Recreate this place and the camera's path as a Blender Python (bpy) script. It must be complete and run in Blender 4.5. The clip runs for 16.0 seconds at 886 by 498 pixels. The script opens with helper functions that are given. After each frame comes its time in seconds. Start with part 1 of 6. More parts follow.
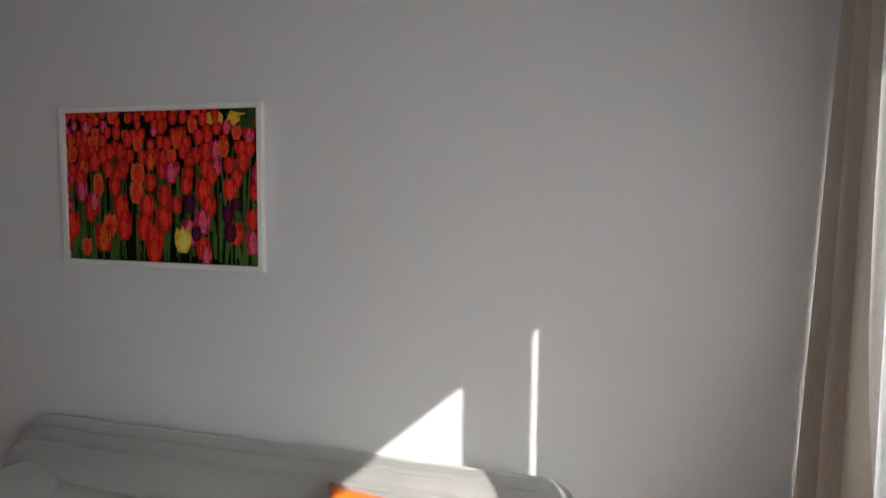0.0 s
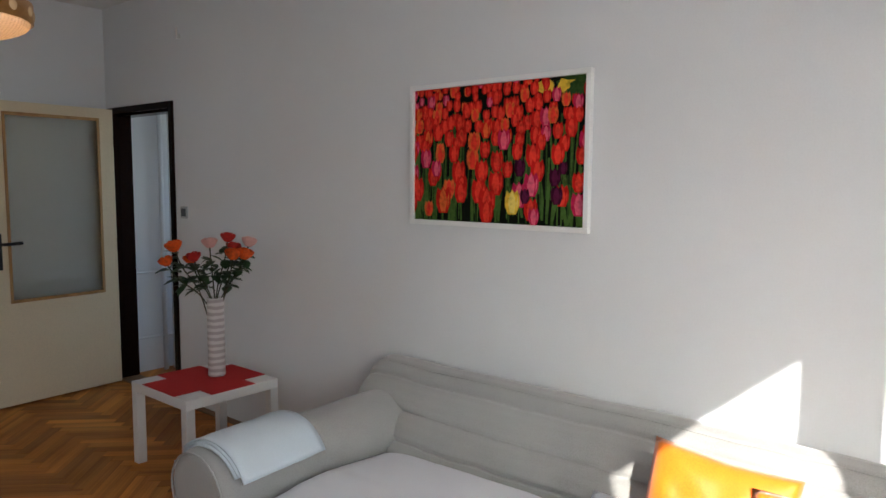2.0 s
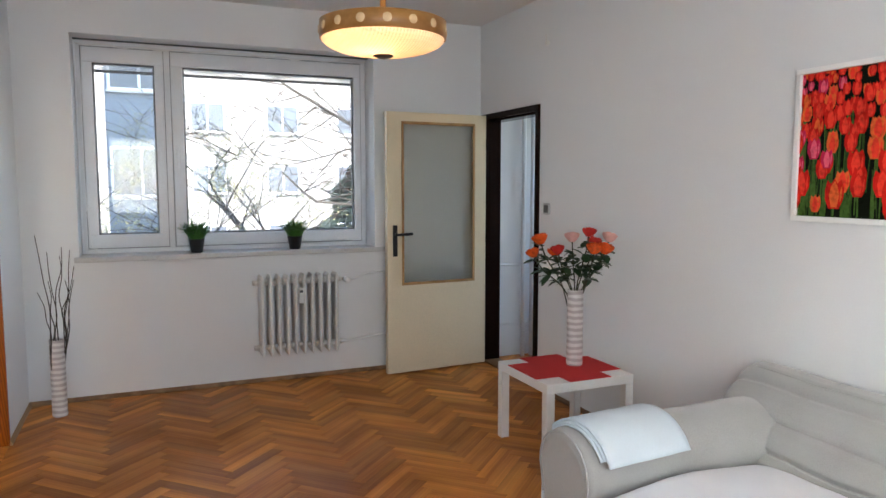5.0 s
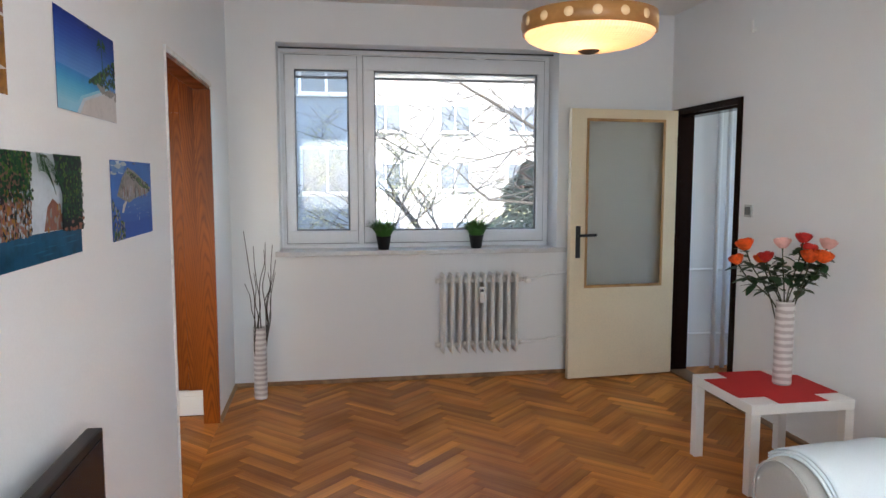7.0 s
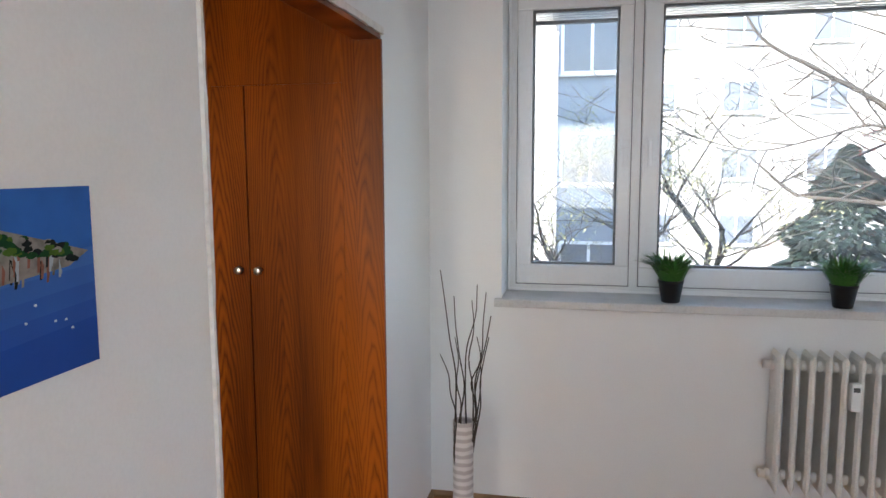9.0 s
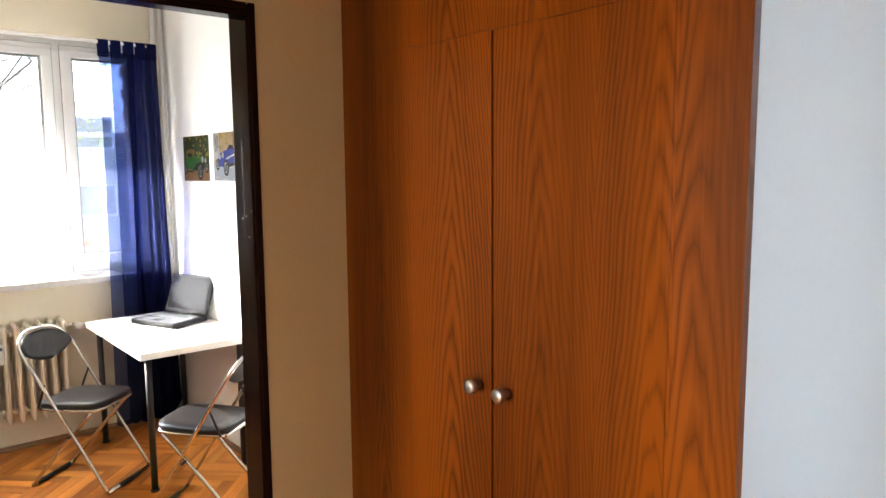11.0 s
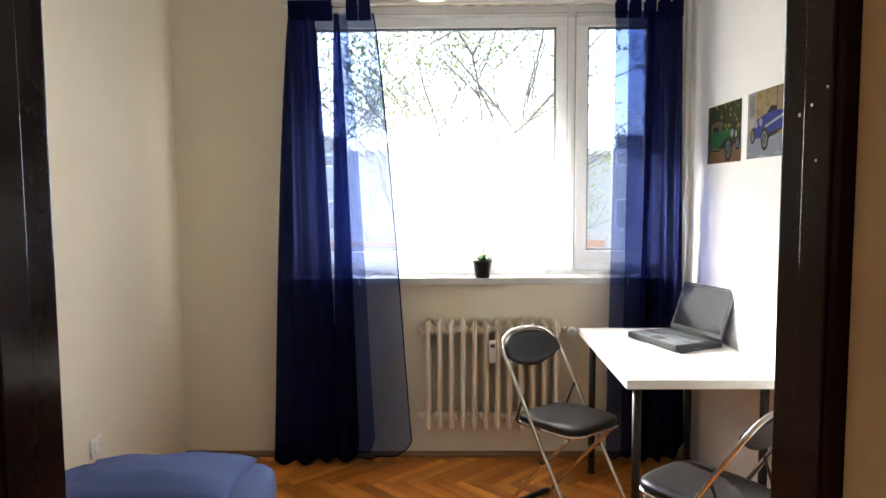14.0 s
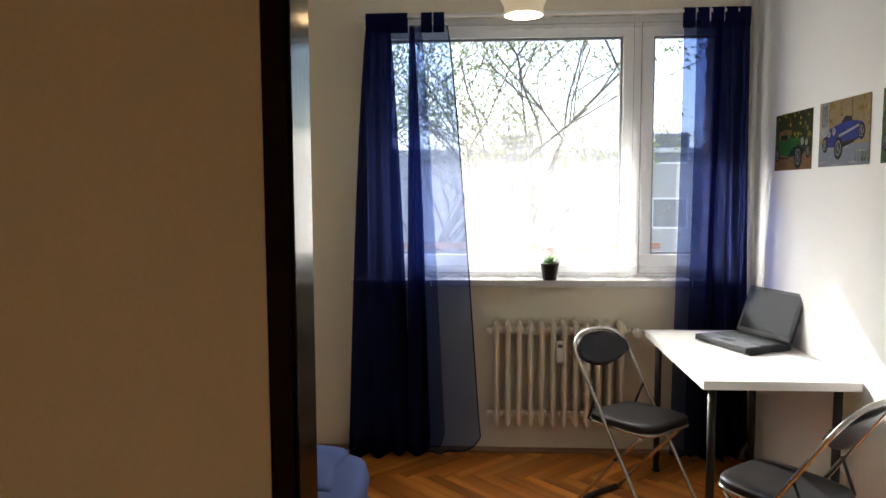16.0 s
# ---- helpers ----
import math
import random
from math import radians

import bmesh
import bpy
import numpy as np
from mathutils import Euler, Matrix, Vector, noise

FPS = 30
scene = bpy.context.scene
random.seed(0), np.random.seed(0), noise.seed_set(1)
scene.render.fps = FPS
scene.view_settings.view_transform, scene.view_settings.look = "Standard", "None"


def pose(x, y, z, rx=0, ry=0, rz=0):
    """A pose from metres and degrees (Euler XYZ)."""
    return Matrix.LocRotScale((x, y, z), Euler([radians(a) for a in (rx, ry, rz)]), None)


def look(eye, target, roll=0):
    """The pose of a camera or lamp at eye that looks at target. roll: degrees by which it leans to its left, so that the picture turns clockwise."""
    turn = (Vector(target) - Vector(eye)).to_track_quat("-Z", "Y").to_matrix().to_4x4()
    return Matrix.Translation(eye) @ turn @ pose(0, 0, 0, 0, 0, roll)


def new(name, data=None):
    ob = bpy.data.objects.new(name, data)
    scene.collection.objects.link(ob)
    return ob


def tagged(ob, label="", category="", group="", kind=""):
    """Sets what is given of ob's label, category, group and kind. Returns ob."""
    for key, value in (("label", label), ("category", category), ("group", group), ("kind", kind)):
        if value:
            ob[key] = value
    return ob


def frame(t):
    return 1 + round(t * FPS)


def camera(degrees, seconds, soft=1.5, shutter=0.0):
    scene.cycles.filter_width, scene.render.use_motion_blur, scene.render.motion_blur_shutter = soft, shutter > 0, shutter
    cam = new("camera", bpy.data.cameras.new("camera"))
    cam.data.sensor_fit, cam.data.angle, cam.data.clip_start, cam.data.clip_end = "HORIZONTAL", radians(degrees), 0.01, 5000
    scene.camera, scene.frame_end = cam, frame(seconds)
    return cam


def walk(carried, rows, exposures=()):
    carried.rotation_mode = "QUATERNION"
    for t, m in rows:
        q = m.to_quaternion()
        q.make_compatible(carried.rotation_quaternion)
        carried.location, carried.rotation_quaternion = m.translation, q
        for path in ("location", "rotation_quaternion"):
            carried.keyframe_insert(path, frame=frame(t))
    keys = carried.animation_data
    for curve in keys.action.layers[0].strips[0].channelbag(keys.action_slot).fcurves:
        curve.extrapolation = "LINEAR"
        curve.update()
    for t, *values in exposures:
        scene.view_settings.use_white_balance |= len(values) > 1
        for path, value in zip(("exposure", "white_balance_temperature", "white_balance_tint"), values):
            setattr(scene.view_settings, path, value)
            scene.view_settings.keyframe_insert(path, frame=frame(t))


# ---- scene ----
cam = camera(64.4, 16.0)
PATH = [
    (0, (-2.331, -5.443, 1.650), (-0.426, -4.861, 1.479), 0.4),
    (0.5, (-2.366, -5.443, 1.629), (-0.553, -4.621, 1.436), 0.3),
    (1, (-2.427, -5.434, 1.572), (-0.689, -4.460, 1.397), 0.5),
    (1.5, (-2.453, -5.375, 1.541), (-0.800, -4.264, 1.358), 0.5),
    (2, (-2.465, -5.350, 1.532), (-0.938, -4.073, 1.339), 0.4),
    (2.5, (-2.486, -5.343, 1.519), (-1.101, -3.913, 1.328), 0.3),
    (3, (-2.507, -5.329, 1.513), (-1.250, -3.785, 1.322), 0.2),
    (3.5, (-2.539, -5.317, 1.503), (-1.406, -3.680, 1.312), 0.2),
    (4, (-2.552, -5.319, 1.490), (-1.545, -3.601, 1.302), 0.1),
    (6.3, (-2.648, -5.295, 1.502), (-2.151, -3.368, 1.310), 0.0),
    (6.5, (-2.659, -5.290, 1.505), (-2.205, -3.351, 1.312), 0.0),
    (7, (-2.665, -5.196, 1.506), (-2.341, -3.232, 1.312), 0.0),
    (7.5, (-2.637, -4.901, 1.522), (-2.512, -2.915, 1.320), -0.1),
    (8, (-2.619, -4.432, 1.569), (-2.676, -2.444, 1.353), -0.2),
    (8.2, (-2.595, -4.203, 1.559), (-2.707, -2.218, 1.348), -0.2),
    (10.3, (-2.765, -1.908, 1.676), (-3.877, -0.266, 1.413), -0.86),
    (10.7, (-2.856, -1.719, 1.638), (-4.206, -0.260, 1.417), -0.54),
    (11, (-2.930, -1.605, 1.646), (-4.442, -0.316, 1.419), -0.47),
    (11.5, (-3.032, -1.454, 1.641), (-4.792, -0.528, 1.433), -0.6),
    (12, (-3.146, -1.380, 1.631), (-5.006, -0.672, 1.433), -0.35),
    (12.5, (-3.339, -1.294, 1.595), (-5.254, -0.747, 1.413), -0.23),
    (13, (-3.516, -1.252, 1.567), (-5.466, -0.846, 1.386), -0.22),
    (13.5, (-3.720, -1.214, 1.533), (-5.700, -1.002, 1.354), -0.26),
    (14, (-3.876, -1.189, 1.456), (-5.870, -1.224, 1.294), -0.34),
    (14.5, (-3.923, -1.206, 1.396), (-5.917, -1.280, 1.251), -0.07),
    (15, (-3.901, -1.274, 1.421), (-5.893, -1.347, 1.258), -0.2),
    (15.5, (-3.837, -1.341, 1.442), (-5.829, -1.427, 1.277), -0.21),
    (16, (-3.729, -1.397, 1.497), (-5.718, -1.518, 1.329), -0.26),
]
EXPOSURES = [(0.0, 1.1), (0.5, 1.6), (1.0, 1.62), (1.5, 1.75), (2.5, 2.1), (3.5, 2.5), (6.5, 2.93), (8.2, 2.98), (10.3, 3.3), (11.5, 3.8), (12.5, 3.72), (13.5, 3.25), (14.5, 2.45), (16.0, 2.15)]
walk(cam, [(t, look(eye, target, roll)) for t, eye, target, roll in PATH], EXPOSURES)

# ---- light ----
SUN = Vector((1.577, 1.168, -1.0)).normalized()      # the way the sunlight travels
world = bpy.data.worlds.new("world")
scene.world = world
world.use_nodes = True
wn = world.node_tree
sky = wn.nodes.new("ShaderNodeTexSky")
sky.sky_type = "NISHITA"
sky.sun_disc = False
sky.sun_elevation = radians(27.0)
sky.sun_rotation = radians(233.5)
wn.nodes["Background"].inputs["Strength"].default_value = 0.15
wn.links.new(sky.outputs[0], wn.nodes["Background"].inputs["Color"])


def lamp(name, kind, m, energy, color, **extra):
    d = bpy.data.lights.new(name, kind)
    d.energy, d.color = energy, color
    if kind == "SUN":
        d.angle = extra["angle"]
    elif kind == "POINT":
        d.shadow_soft_size = extra["size"]
    else:
        d.shape, d.size, d.size_y = "RECTANGLE", extra["w"], extra["h"]
    ob = new(name, d)
    ob.matrix_world = m
    return ob


lamp("sun", "SUN", look((-20, -20, 20), Vector((-20, -20, 20)) + SUN), 2.6, (1.0, 0.95, 0.88), angle=radians(0.5))
# area lamp standing in for daylight in the open half of the south window
lamp("sky_south_window", "AREA", look((-2.36, -6.12, 1.6), (-2.36, -3.0, 1.5)), 5.0, (0.86, 0.93, 1.0), w=1.4, h=1.15)
# fill lamp in the window of an unseen room added south of the hall
lamp("fill_south_room", "AREA", look((-3.95, -4.93, 1.45), (-3.95, -3.0, 1.35)), 6.2, (1.0, 0.90, 0.74), w=0.9, h=1.7)
# fill lamp inside the bedroom pane; brightens the room, whitens the lower view
lamp("fill_bedroom_window", "AREA", look((-7.735, -1.25, 1.46), (-6.0, -1.25, 1.40)), 4.4, (1.0, 0.95, 0.86), w=1.25, h=0.74)
# the bulbs inside the two lamps that are on
lamp("bulb_living", "POINT", pose(-1.83, -2.90, 2.03), 0.34, (1.0, 0.62, 0.36), size=0.03)
lamp("bulb_bedroom", "POINT", pose(-6.25, -1.265, 2.19), 2.0, (1.0, 0.78, 0.52), size=0.03)


# ---- materials ----
def nodes_of(name):
    m = bpy.data.materials.new(name)
    m.use_nodes = True
    nt = m.node_tree
    return m, nt, nt.nodes["Principled BSDF"]


def node(nt, kind, **inputs):
    n = nt.nodes.new(kind)
    for k, v in inputs.items():
        n.inputs[k].default_value = v
    return n


def ramp(nt, source, stops):
    r = nt.nodes.new("ShaderNodeValToRGB")
    els = r.color_ramp.elements
    while len(els) < len(stops):
        els.new(0.5)
    for e, (p, c) in zip(els, stops):
        e.position, e.color = p, (*c, 1)
    nt.links.new(source, r.inputs[0])
    return r.outputs[0]


def shade(c, f):
    return tuple(min(1.0, v * f) for v in c)


def plain(name, color, rough=0.5, metal=0.0, grain=60.0, blotch=1.5, vary=0.07, bump=0.05, dist=0.002, stretch=(1, 1, 1), **extra):
    """A surface with variation at two scales and a fine relief."""
    m, nt, b = nodes_of(name)
    tc = nt.nodes.new("ShaderNodeTexCoord")
    mp = node(nt, "ShaderNodeMapping", Scale=stretch)
    nt.links.new(tc.outputs["Object"], mp.inputs[0])
    big = node(nt, "ShaderNodeTexNoise", Scale=blotch, Detail=4.0)
    fine = node(nt, "ShaderNodeTexNoise", Scale=grain, Detail=5.0)
    for n in (big, fine):
        nt.links.new(mp.outputs[0], n.inputs["Vector"])
    mix = nt.nodes.new("ShaderNodeMath")
    mix.operation = "ADD"
    half = nt.nodes.new("ShaderNodeMath")
    half.operation = "MULTIPLY"
    half.inputs[1].default_value = 0.5
    nt.links.new(big.outputs[0], mix.inputs[0])
    nt.links.new(fine.outputs[0], mix.inputs[1])
    nt.links.new(mix.outputs[0], half.inputs[0])
    col = ramp(nt, half.outputs[0], [(0.3, shade(color, 1 - 2 * vary)), (0.5, color), (0.7, shade(color, 1 + vary))])
    nt.links.new(col, b.inputs["Base Color"])
    b.inputs["Roughness"].default_value = rough
    b.inputs["Metallic"].default_value = metal
    for k, v in extra.items():
        b.inputs[k.replace("_", " ")].default_value = v
    if bump:
        bp = node(nt, "ShaderNodeBump", Strength=bump, Distance=dist)
        nt.links.new(fine.outputs[0], bp.inputs["Height"])
        nt.links.new(bp.outputs[0], b.inputs["Normal"])
    return m


def wood(name, dark, light, axis=2, scale=1.0, rough=0.35, random_from=None, rings=7.0, bump=0.06, coat=0.0, flame=False):
    """Veneer or solid wood with its grain along one axis. random_from: what each piece differs by."""
    m, nt, b = nodes_of(name)
    tc = nt.nodes.new("ShaderNodeTexCoord")
    st = [6.0 * scale, 6.0 * scale, 6.0 * scale]
    st[axis] = 0.42 * scale
    if flame:
        st = [3.0 * scale] * 3
        st[axis] = 0.55 * scale
    mp = node(nt, "ShaderNodeMapping", Scale=tuple(st))
    space = tc.outputs["UV" if random_from == "island" else "Object"]
    nt.links.new(space, mp.inputs[0])
    rnd = None
    if random_from == "object":
        rnd = nt.nodes.new("ShaderNodeObjectInfo").outputs["Random"]
    elif random_from == "island":
        rnd = nt.nodes.new("ShaderNodeNewGeometry").outputs["Random Per Island"]
    if rnd:
        sh = nt.nodes.new("ShaderNodeVectorMath")
        sh.operation = "SCALE"
        sh.inputs[0].default_value = (37.0, 19.0, 53.0)
        nt.links.new(rnd, sh.inputs["Scale"])
        nt.links.new(sh.outputs[0], mp.inputs["Location"])
    warp = node(nt, "ShaderNodeTexNoise", Scale=0.8, Detail=1.0 if flame else 2.0)
    nt.links.new(mp.outputs[0], warp.inputs["Vector"])
    mul = nt.nodes.new("ShaderNodeMath")
    mul.operation = "MULTIPLY"
    mul.inputs[1].default_value = rings
    nt.links.new(warp.outputs[0], mul.inputs[0])
    frac = nt.nodes.new("ShaderNodeMath")
    frac.operation = "PINGPONG"
    frac.inputs[1].default_value = 1.0
    nt.links.new(mul.outputs[0], frac.inputs[0])
    st2 = [90.0 * scale] * 3
    st2[axis] = 2.0 * scale
    mp2 = node(nt, "ShaderNodeMapping", Scale=tuple(st2))
    nt.links.new(space, mp2.inputs[0])
    fine = node(nt, "ShaderNodeTexNoise", Scale=1.0, Detail=4.0)
    nt.links.new(mp2.outputs[0], fine.inputs["Vector"])
    mix = nt.nodes.new("ShaderNodeMix")
    mix.inputs[0].default_value = 0.76 if flame else 0.5
    nt.links.new(frac.outputs[0], mix.inputs[2])
    nt.links.new(fine.outputs[0], mix.inputs[3])
    mid = tuple((a + c) / 2 for a, c in zip(dark, light))
    col = ramp(nt, mix.outputs[0], [(0.2, dark), (0.5, mid), (0.8, light)])
    if rnd:
        hsv = nt.nodes.new("ShaderNodeHueSaturation")
        val = nt.nodes.new("ShaderNodeMapRange")
        val.inputs[3].default_value, val.inputs[4].default_value = 0.76, 1.36
        nt.links.new(rnd, val.inputs[0])
        nt.links.new(val.outputs[0], hsv.inputs["Value"])
        nt.links.new(col, hsv.inputs["Color"])
        # worn and darkened patches across the pieces
        wear = node(nt, "ShaderNodeTexNoise", Scale=1.1, Detail=5.0)
        geo = nt.nodes.new("ShaderNodeNewGeometry")
        nt.links.new(geo.outputs["Position"], wear.inputs["Vector"])
        wr = ramp(nt, wear.outputs[0], [(0.36, (0.60, 0.50, 0.42)), (0.6, (1, 1, 1))])
        mm = nt.nodes.new("ShaderNodeMix")
        mm.data_type, mm.blend_type = "RGBA", "MULTIPLY"
        mm.inputs[0].default_value = 0.55
        nt.links.new(hsv.outputs[0], mm.inputs[6])
        nt.links.new(wr, mm.inputs[7])
        col = mm.outputs[2]
        rr = ramp(nt, wear.outputs[0], [(0.3, (rough * 1.5,) * 3), (0.65, (rough * 0.8,) * 3)])
        nt.links.new(rr, b.inputs["Roughness"])
    else:
        b.inputs["Roughness"].default_value = rough
    nt.links.new(col, b.inputs["Base Color"])
    b.inputs["Coat Weight"].default_value = coat
    bp = node(nt, "ShaderNodeBump", Strength=bump, Distance=0.001)
    nt.links.new(fine.outputs[0], bp.inputs["Height"])
    nt.links.new(bp.outputs[0], b.inputs["Normal"])
    return m


def cathedral_veneer(name, dark, light, leaf=0.26):
    """Sliced veneer: leaves side by side, each with pointed arches in its middle and straight grain at its edges."""
    m, nt, b = nodes_of(name)

    def calc(op, x, y=None, z=None):
        n = nt.nodes.new("ShaderNodeMath")
        n.operation = op
        for i, v in enumerate((x, y, z)):
            if v is None:
                continue
            if isinstance(v, (int, float)):
                n.inputs[i].default_value = v
            else:
                nt.links.new(v, n.inputs[i])
        return n.outputs[0]

    def noise_at(scale, detail, size=1.0):
        mp = node(nt, "ShaderNodeMapping", Scale=scale)
        nt.links.new(tc.outputs["Object"], mp.inputs[0])
        n = node(nt, "ShaderNodeTexNoise", Scale=size, Detail=detail)
        nt.links.new(mp.outputs[0], n.inputs["Vector"])
        return n.outputs[0]

    tc = nt.nodes.new("ShaderNodeTexCoord")
    xyz = nt.nodes.new("ShaderNodeSeparateXYZ")
    nt.links.new(tc.outputs["Object"], xyz.inputs[0])
    across = calc("ADD", xyz.outputs[0], xyz.outputs[1])
    wander = calc("MULTIPLY_ADD", noise_at((2.0, 2.0, 1.1), 2.0), 0.10, -0.05)
    x = calc("WRAP", calc("ADD", across, wander), leaf / 2, -leaf / 2)
    arch = calc("MULTIPLY", calc("POWER", calc("ABSOLUTE", x), 1.45), 420.0)
    jag = calc("MULTIPLY", noise_at((34.0, 34.0, 3.0), 3.0), 3.4)
    lines = calc("ADD", calc("ADD", calc("MULTIPLY", xyz.outputs[2], 17.0), arch), jag)
    wave = calc("PINGPONG", lines, 1.0)
    wave = calc("POWER", wave, 0.55)
    pores = noise_at((190.0, 190.0, 3.5), 4.0)
    broad = noise_at((6.5, 6.5, 0.55), 3.0)
    figured = calc("SMOOTH_MAX", calc("MULTIPLY_ADD", noise_at((3.3, 3.3, 0.25), 1.0), 5.0, -2.1), 0.12, 0.1)
    figured = calc("MINIMUM", figured, 1.0)
    f = calc("ADD", calc("MULTIPLY", calc("MULTIPLY", wave, figured), 0.46), calc("ADD", calc("MULTIPLY", pores, 0.34), calc("MULTIPLY", broad, 0.78)))
    mid = tuple((p + q) / 2 for p, q in zip(dark, light))
    nt.links.new(ramp(nt, f, [(0.40, dark), (0.66, mid), (0.95, light)]), b.inputs["Base Color"])
    nt.links.new(ramp(nt, broad, [(0.3, (0.42,) * 3), (0.7, (0.30,) * 3)]), b.inputs["Roughness"])
    b.inputs["Specular IOR Level"].default_value = 0.14
    bp = node(nt, "ShaderNodeBump", Strength=0.08, Distance=0.001)
    nt.links.new(pores, bp.inputs["Height"])
    nt.links.new(bp.outputs[0], b.inputs["Normal"])
    return m


def sheer(name, color, through_it, tint=(1.0, 1.0, 1.0), weave=0.08):
    """A thin woven cloth: part of the light goes straight through between the threads, part is scattered."""
    m, nt, b = nodes_of(name)
    out = nt.nodes["Material Output"]
    tr = node(nt, "ShaderNodeBsdfTransparent")
    tl = node(nt, "ShaderNodeBsdfTranslucent")
    df = node(nt, "ShaderNodeBsdfDiffuse")
    tc = nt.nodes.new("ShaderNodeTexCoord")
    mp = node(nt, "ShaderNodeMapping", Scale=(190.0, 190.0, 60.0))
    nt.links.new(tc.outputs["Object"], mp.inputs[0])
    nz = node(nt, "ShaderNodeTexNoise", Scale=1.0, Detail=3.0)
    nt.links.new(mp.outputs[0], nz.inputs["Vector"])
    col = ramp(nt, nz.outputs[0], [(0.3, shade(color, 0.85)), (0.7, color)])
    for n in (tl, df):
        nt.links.new(col, n.inputs["Color"])
    tr.inputs["Color"].default_value = (*tint, 1)
    half = node(nt, "ShaderNodeMixShader", Fac=0.5)
    nt.links.new(tl.outputs[0], half.inputs[1])
    nt.links.new(df.outputs[0], half.inputs[2])
    mx = nt.nodes.new("ShaderNodeMixShader")
    open_ = nt.nodes.new("ShaderNodeMapRange")
    open_.inputs[3].default_value, open_.inputs[4].default_value = max(0.0, through_it - weave), through_it + weave * (through_it > 0)
    nt.links.new(nz.outputs[0], open_.inputs[0])
    nt.links.new(open_.outputs[0], mx.inputs[0])
    nt.links.new(half.outputs[0], mx.inputs[1])
    nt.links.new(tr.outputs[0], mx.inputs[2])
    nt.links.new(mx.outputs[0], out.inputs["Surface"])
    return m


def glow(name, color, strength, base=(0.8, 0.75, 0.65)):
    m, nt, b = nodes_of(name)
    b.inputs["Base Color"].default_value = (*base, 1)
    b.inputs["Emission Color"].default_value = (*color, 1)
    b.inputs["Emission Strength"].default_value = strength
    return m


def prism_glass(name, color, strength):
    """Pressed glass with a raised grid of facets, lit from within."""
    m, nt, b = nodes_of(name)
    tc = nt.nodes.new("ShaderNodeTexCoord")
    ck = node(nt, "ShaderNodeTexVoronoi", Scale=85.0, Randomness=0.0)
    nt.links.new(tc.outputs["Object"], ck.inputs["Vector"])
    bp = node(nt, "ShaderNodeBump", Strength=1.0, Distance=0.004)
    nt.links.new(ck.outputs["Distance"], bp.inputs["Height"])
    tl = node(nt, "ShaderNodeBsdfTranslucent", Color=(0.88, 0.70, 0.50, 1))
    nt.links.new(bp.outputs[0], tl.inputs["Normal"])
    nt.links.new(bp.outputs[0], b.inputs["Normal"])
    b.inputs["Base Color"].default_value = (0.8, 0.72, 0.6, 1)
    b.inputs["Roughness"].default_value = 0.25
    b.inputs["Emission Color"].default_value = (*color, 1)
    b.inputs["Emission Strength"].default_value = strength
    mx = node(nt, "ShaderNodeMixShader", Fac=0.35)
    nt.links.new(b.outputs[0], mx.inputs[1])
    nt.links.new(tl.outputs[0], mx.inputs[2])
    nt.links.new(mx.outputs[0], nt.nodes["Material Output"].inputs["Surface"])
    return m


WALL = plain("white_wall_paint", (0.79, 0.80, 0.81), 0.85, grain=140, blotch=0.7, vary=0.02, bump=0.12, dist=0.0015)
CREAMWALL = plain("cream_bedroom_paint", (0.80, 0.745, 0.60), 0.85, grain=140, blotch=0.7, vary=0.02, bump=0.12, dist=0.0015)
BEIGE = plain("beige_hall_paint", (0.60, 0.43, 0.21), 0.8, grain=140, blotch=0.9, vary=0.03, bump=0.10, dist=0.0015)
CEIL = plain("ceiling_paint", (0.80, 0.79, 0.77), 0.9, grain=120, vary=0.02, bump=0.08)
PVC = plain("white_window_plastic", (0.82, 0.84, 0.86), 0.3, grain=200, vary=0.02, bump=0.0)
STONE = plain("pale_grey_sill_stone", (0.60, 0.60, 0.60), 0.35, grain=90, blotch=12, vary=0.08, bump=0.02)
ENAMEL = plain("ivory_radiator_enamel", (0.78, 0.72, 0.60), 0.35, grain=70, blotch=8, vary=0.05, bump=0.06)
ENAMEL_GREY = plain("grey_white_radiator_enamel", (0.72, 0.70, 0.66), 0.38, grain=70, blotch=8, vary=0.06, bump=0.06)
CREAM = plain("cream_door_paint", (0.74, 0.63, 0.44), 0.38, grain=90, blotch=1.2, vary=0.05, bump=0.05)
BEAD = wood("honey_wood_bead", (0.30, 0.15, 0.05), (0.50, 0.29, 0.11), 2, 1.0, 0.4)
DARKFRAME = plain("dark_brown_gloss_paint", (0.014, 0.006, 0.004), 0.14, grain=60, blotch=5, vary=0.12, bump=0.05, Specular_IOR_Level=0.06)
FROST = None
VENEER = cathedral_veneer("orange_brown_veneer", (0.050, 0.009, 0.0005), (0.265, 0.062, 0.0034))
TRIM = plain("white_worn_trim_paint", (0.72, 0.70, 0.67), 0.6, grain=50, blotch=14, vary=0.12, bump=0.3)
SKIRT = wood("brown_skirting", (0.16, 0.08, 0.035), (0.32, 0.18, 0.08), 1, 1.0, 0.45)
OAK = wood("oak_parquet_piece", (0.36, 0.112, 0.014), (0.84, 0.36, 0.070), 0, 1.0, 0.42, "object", 4.0, 0.1, 0.0)
OAK_FIELD = wood("oak_parquet_field", (0.36, 0.112, 0.014), (0.84, 0.36, 0.070), 0, 1.0, 0.42, "island", 4.0, 0.1, 0.0)
for oak in (OAK, OAK_FIELD):
    oak.node_tree.nodes["Principled BSDF"].inputs["Specular IOR Level"].default_value = 0.28
SUBFLOOR = plain("dark_floor_joint", (0.03, 0.018, 0.01), 0.8)
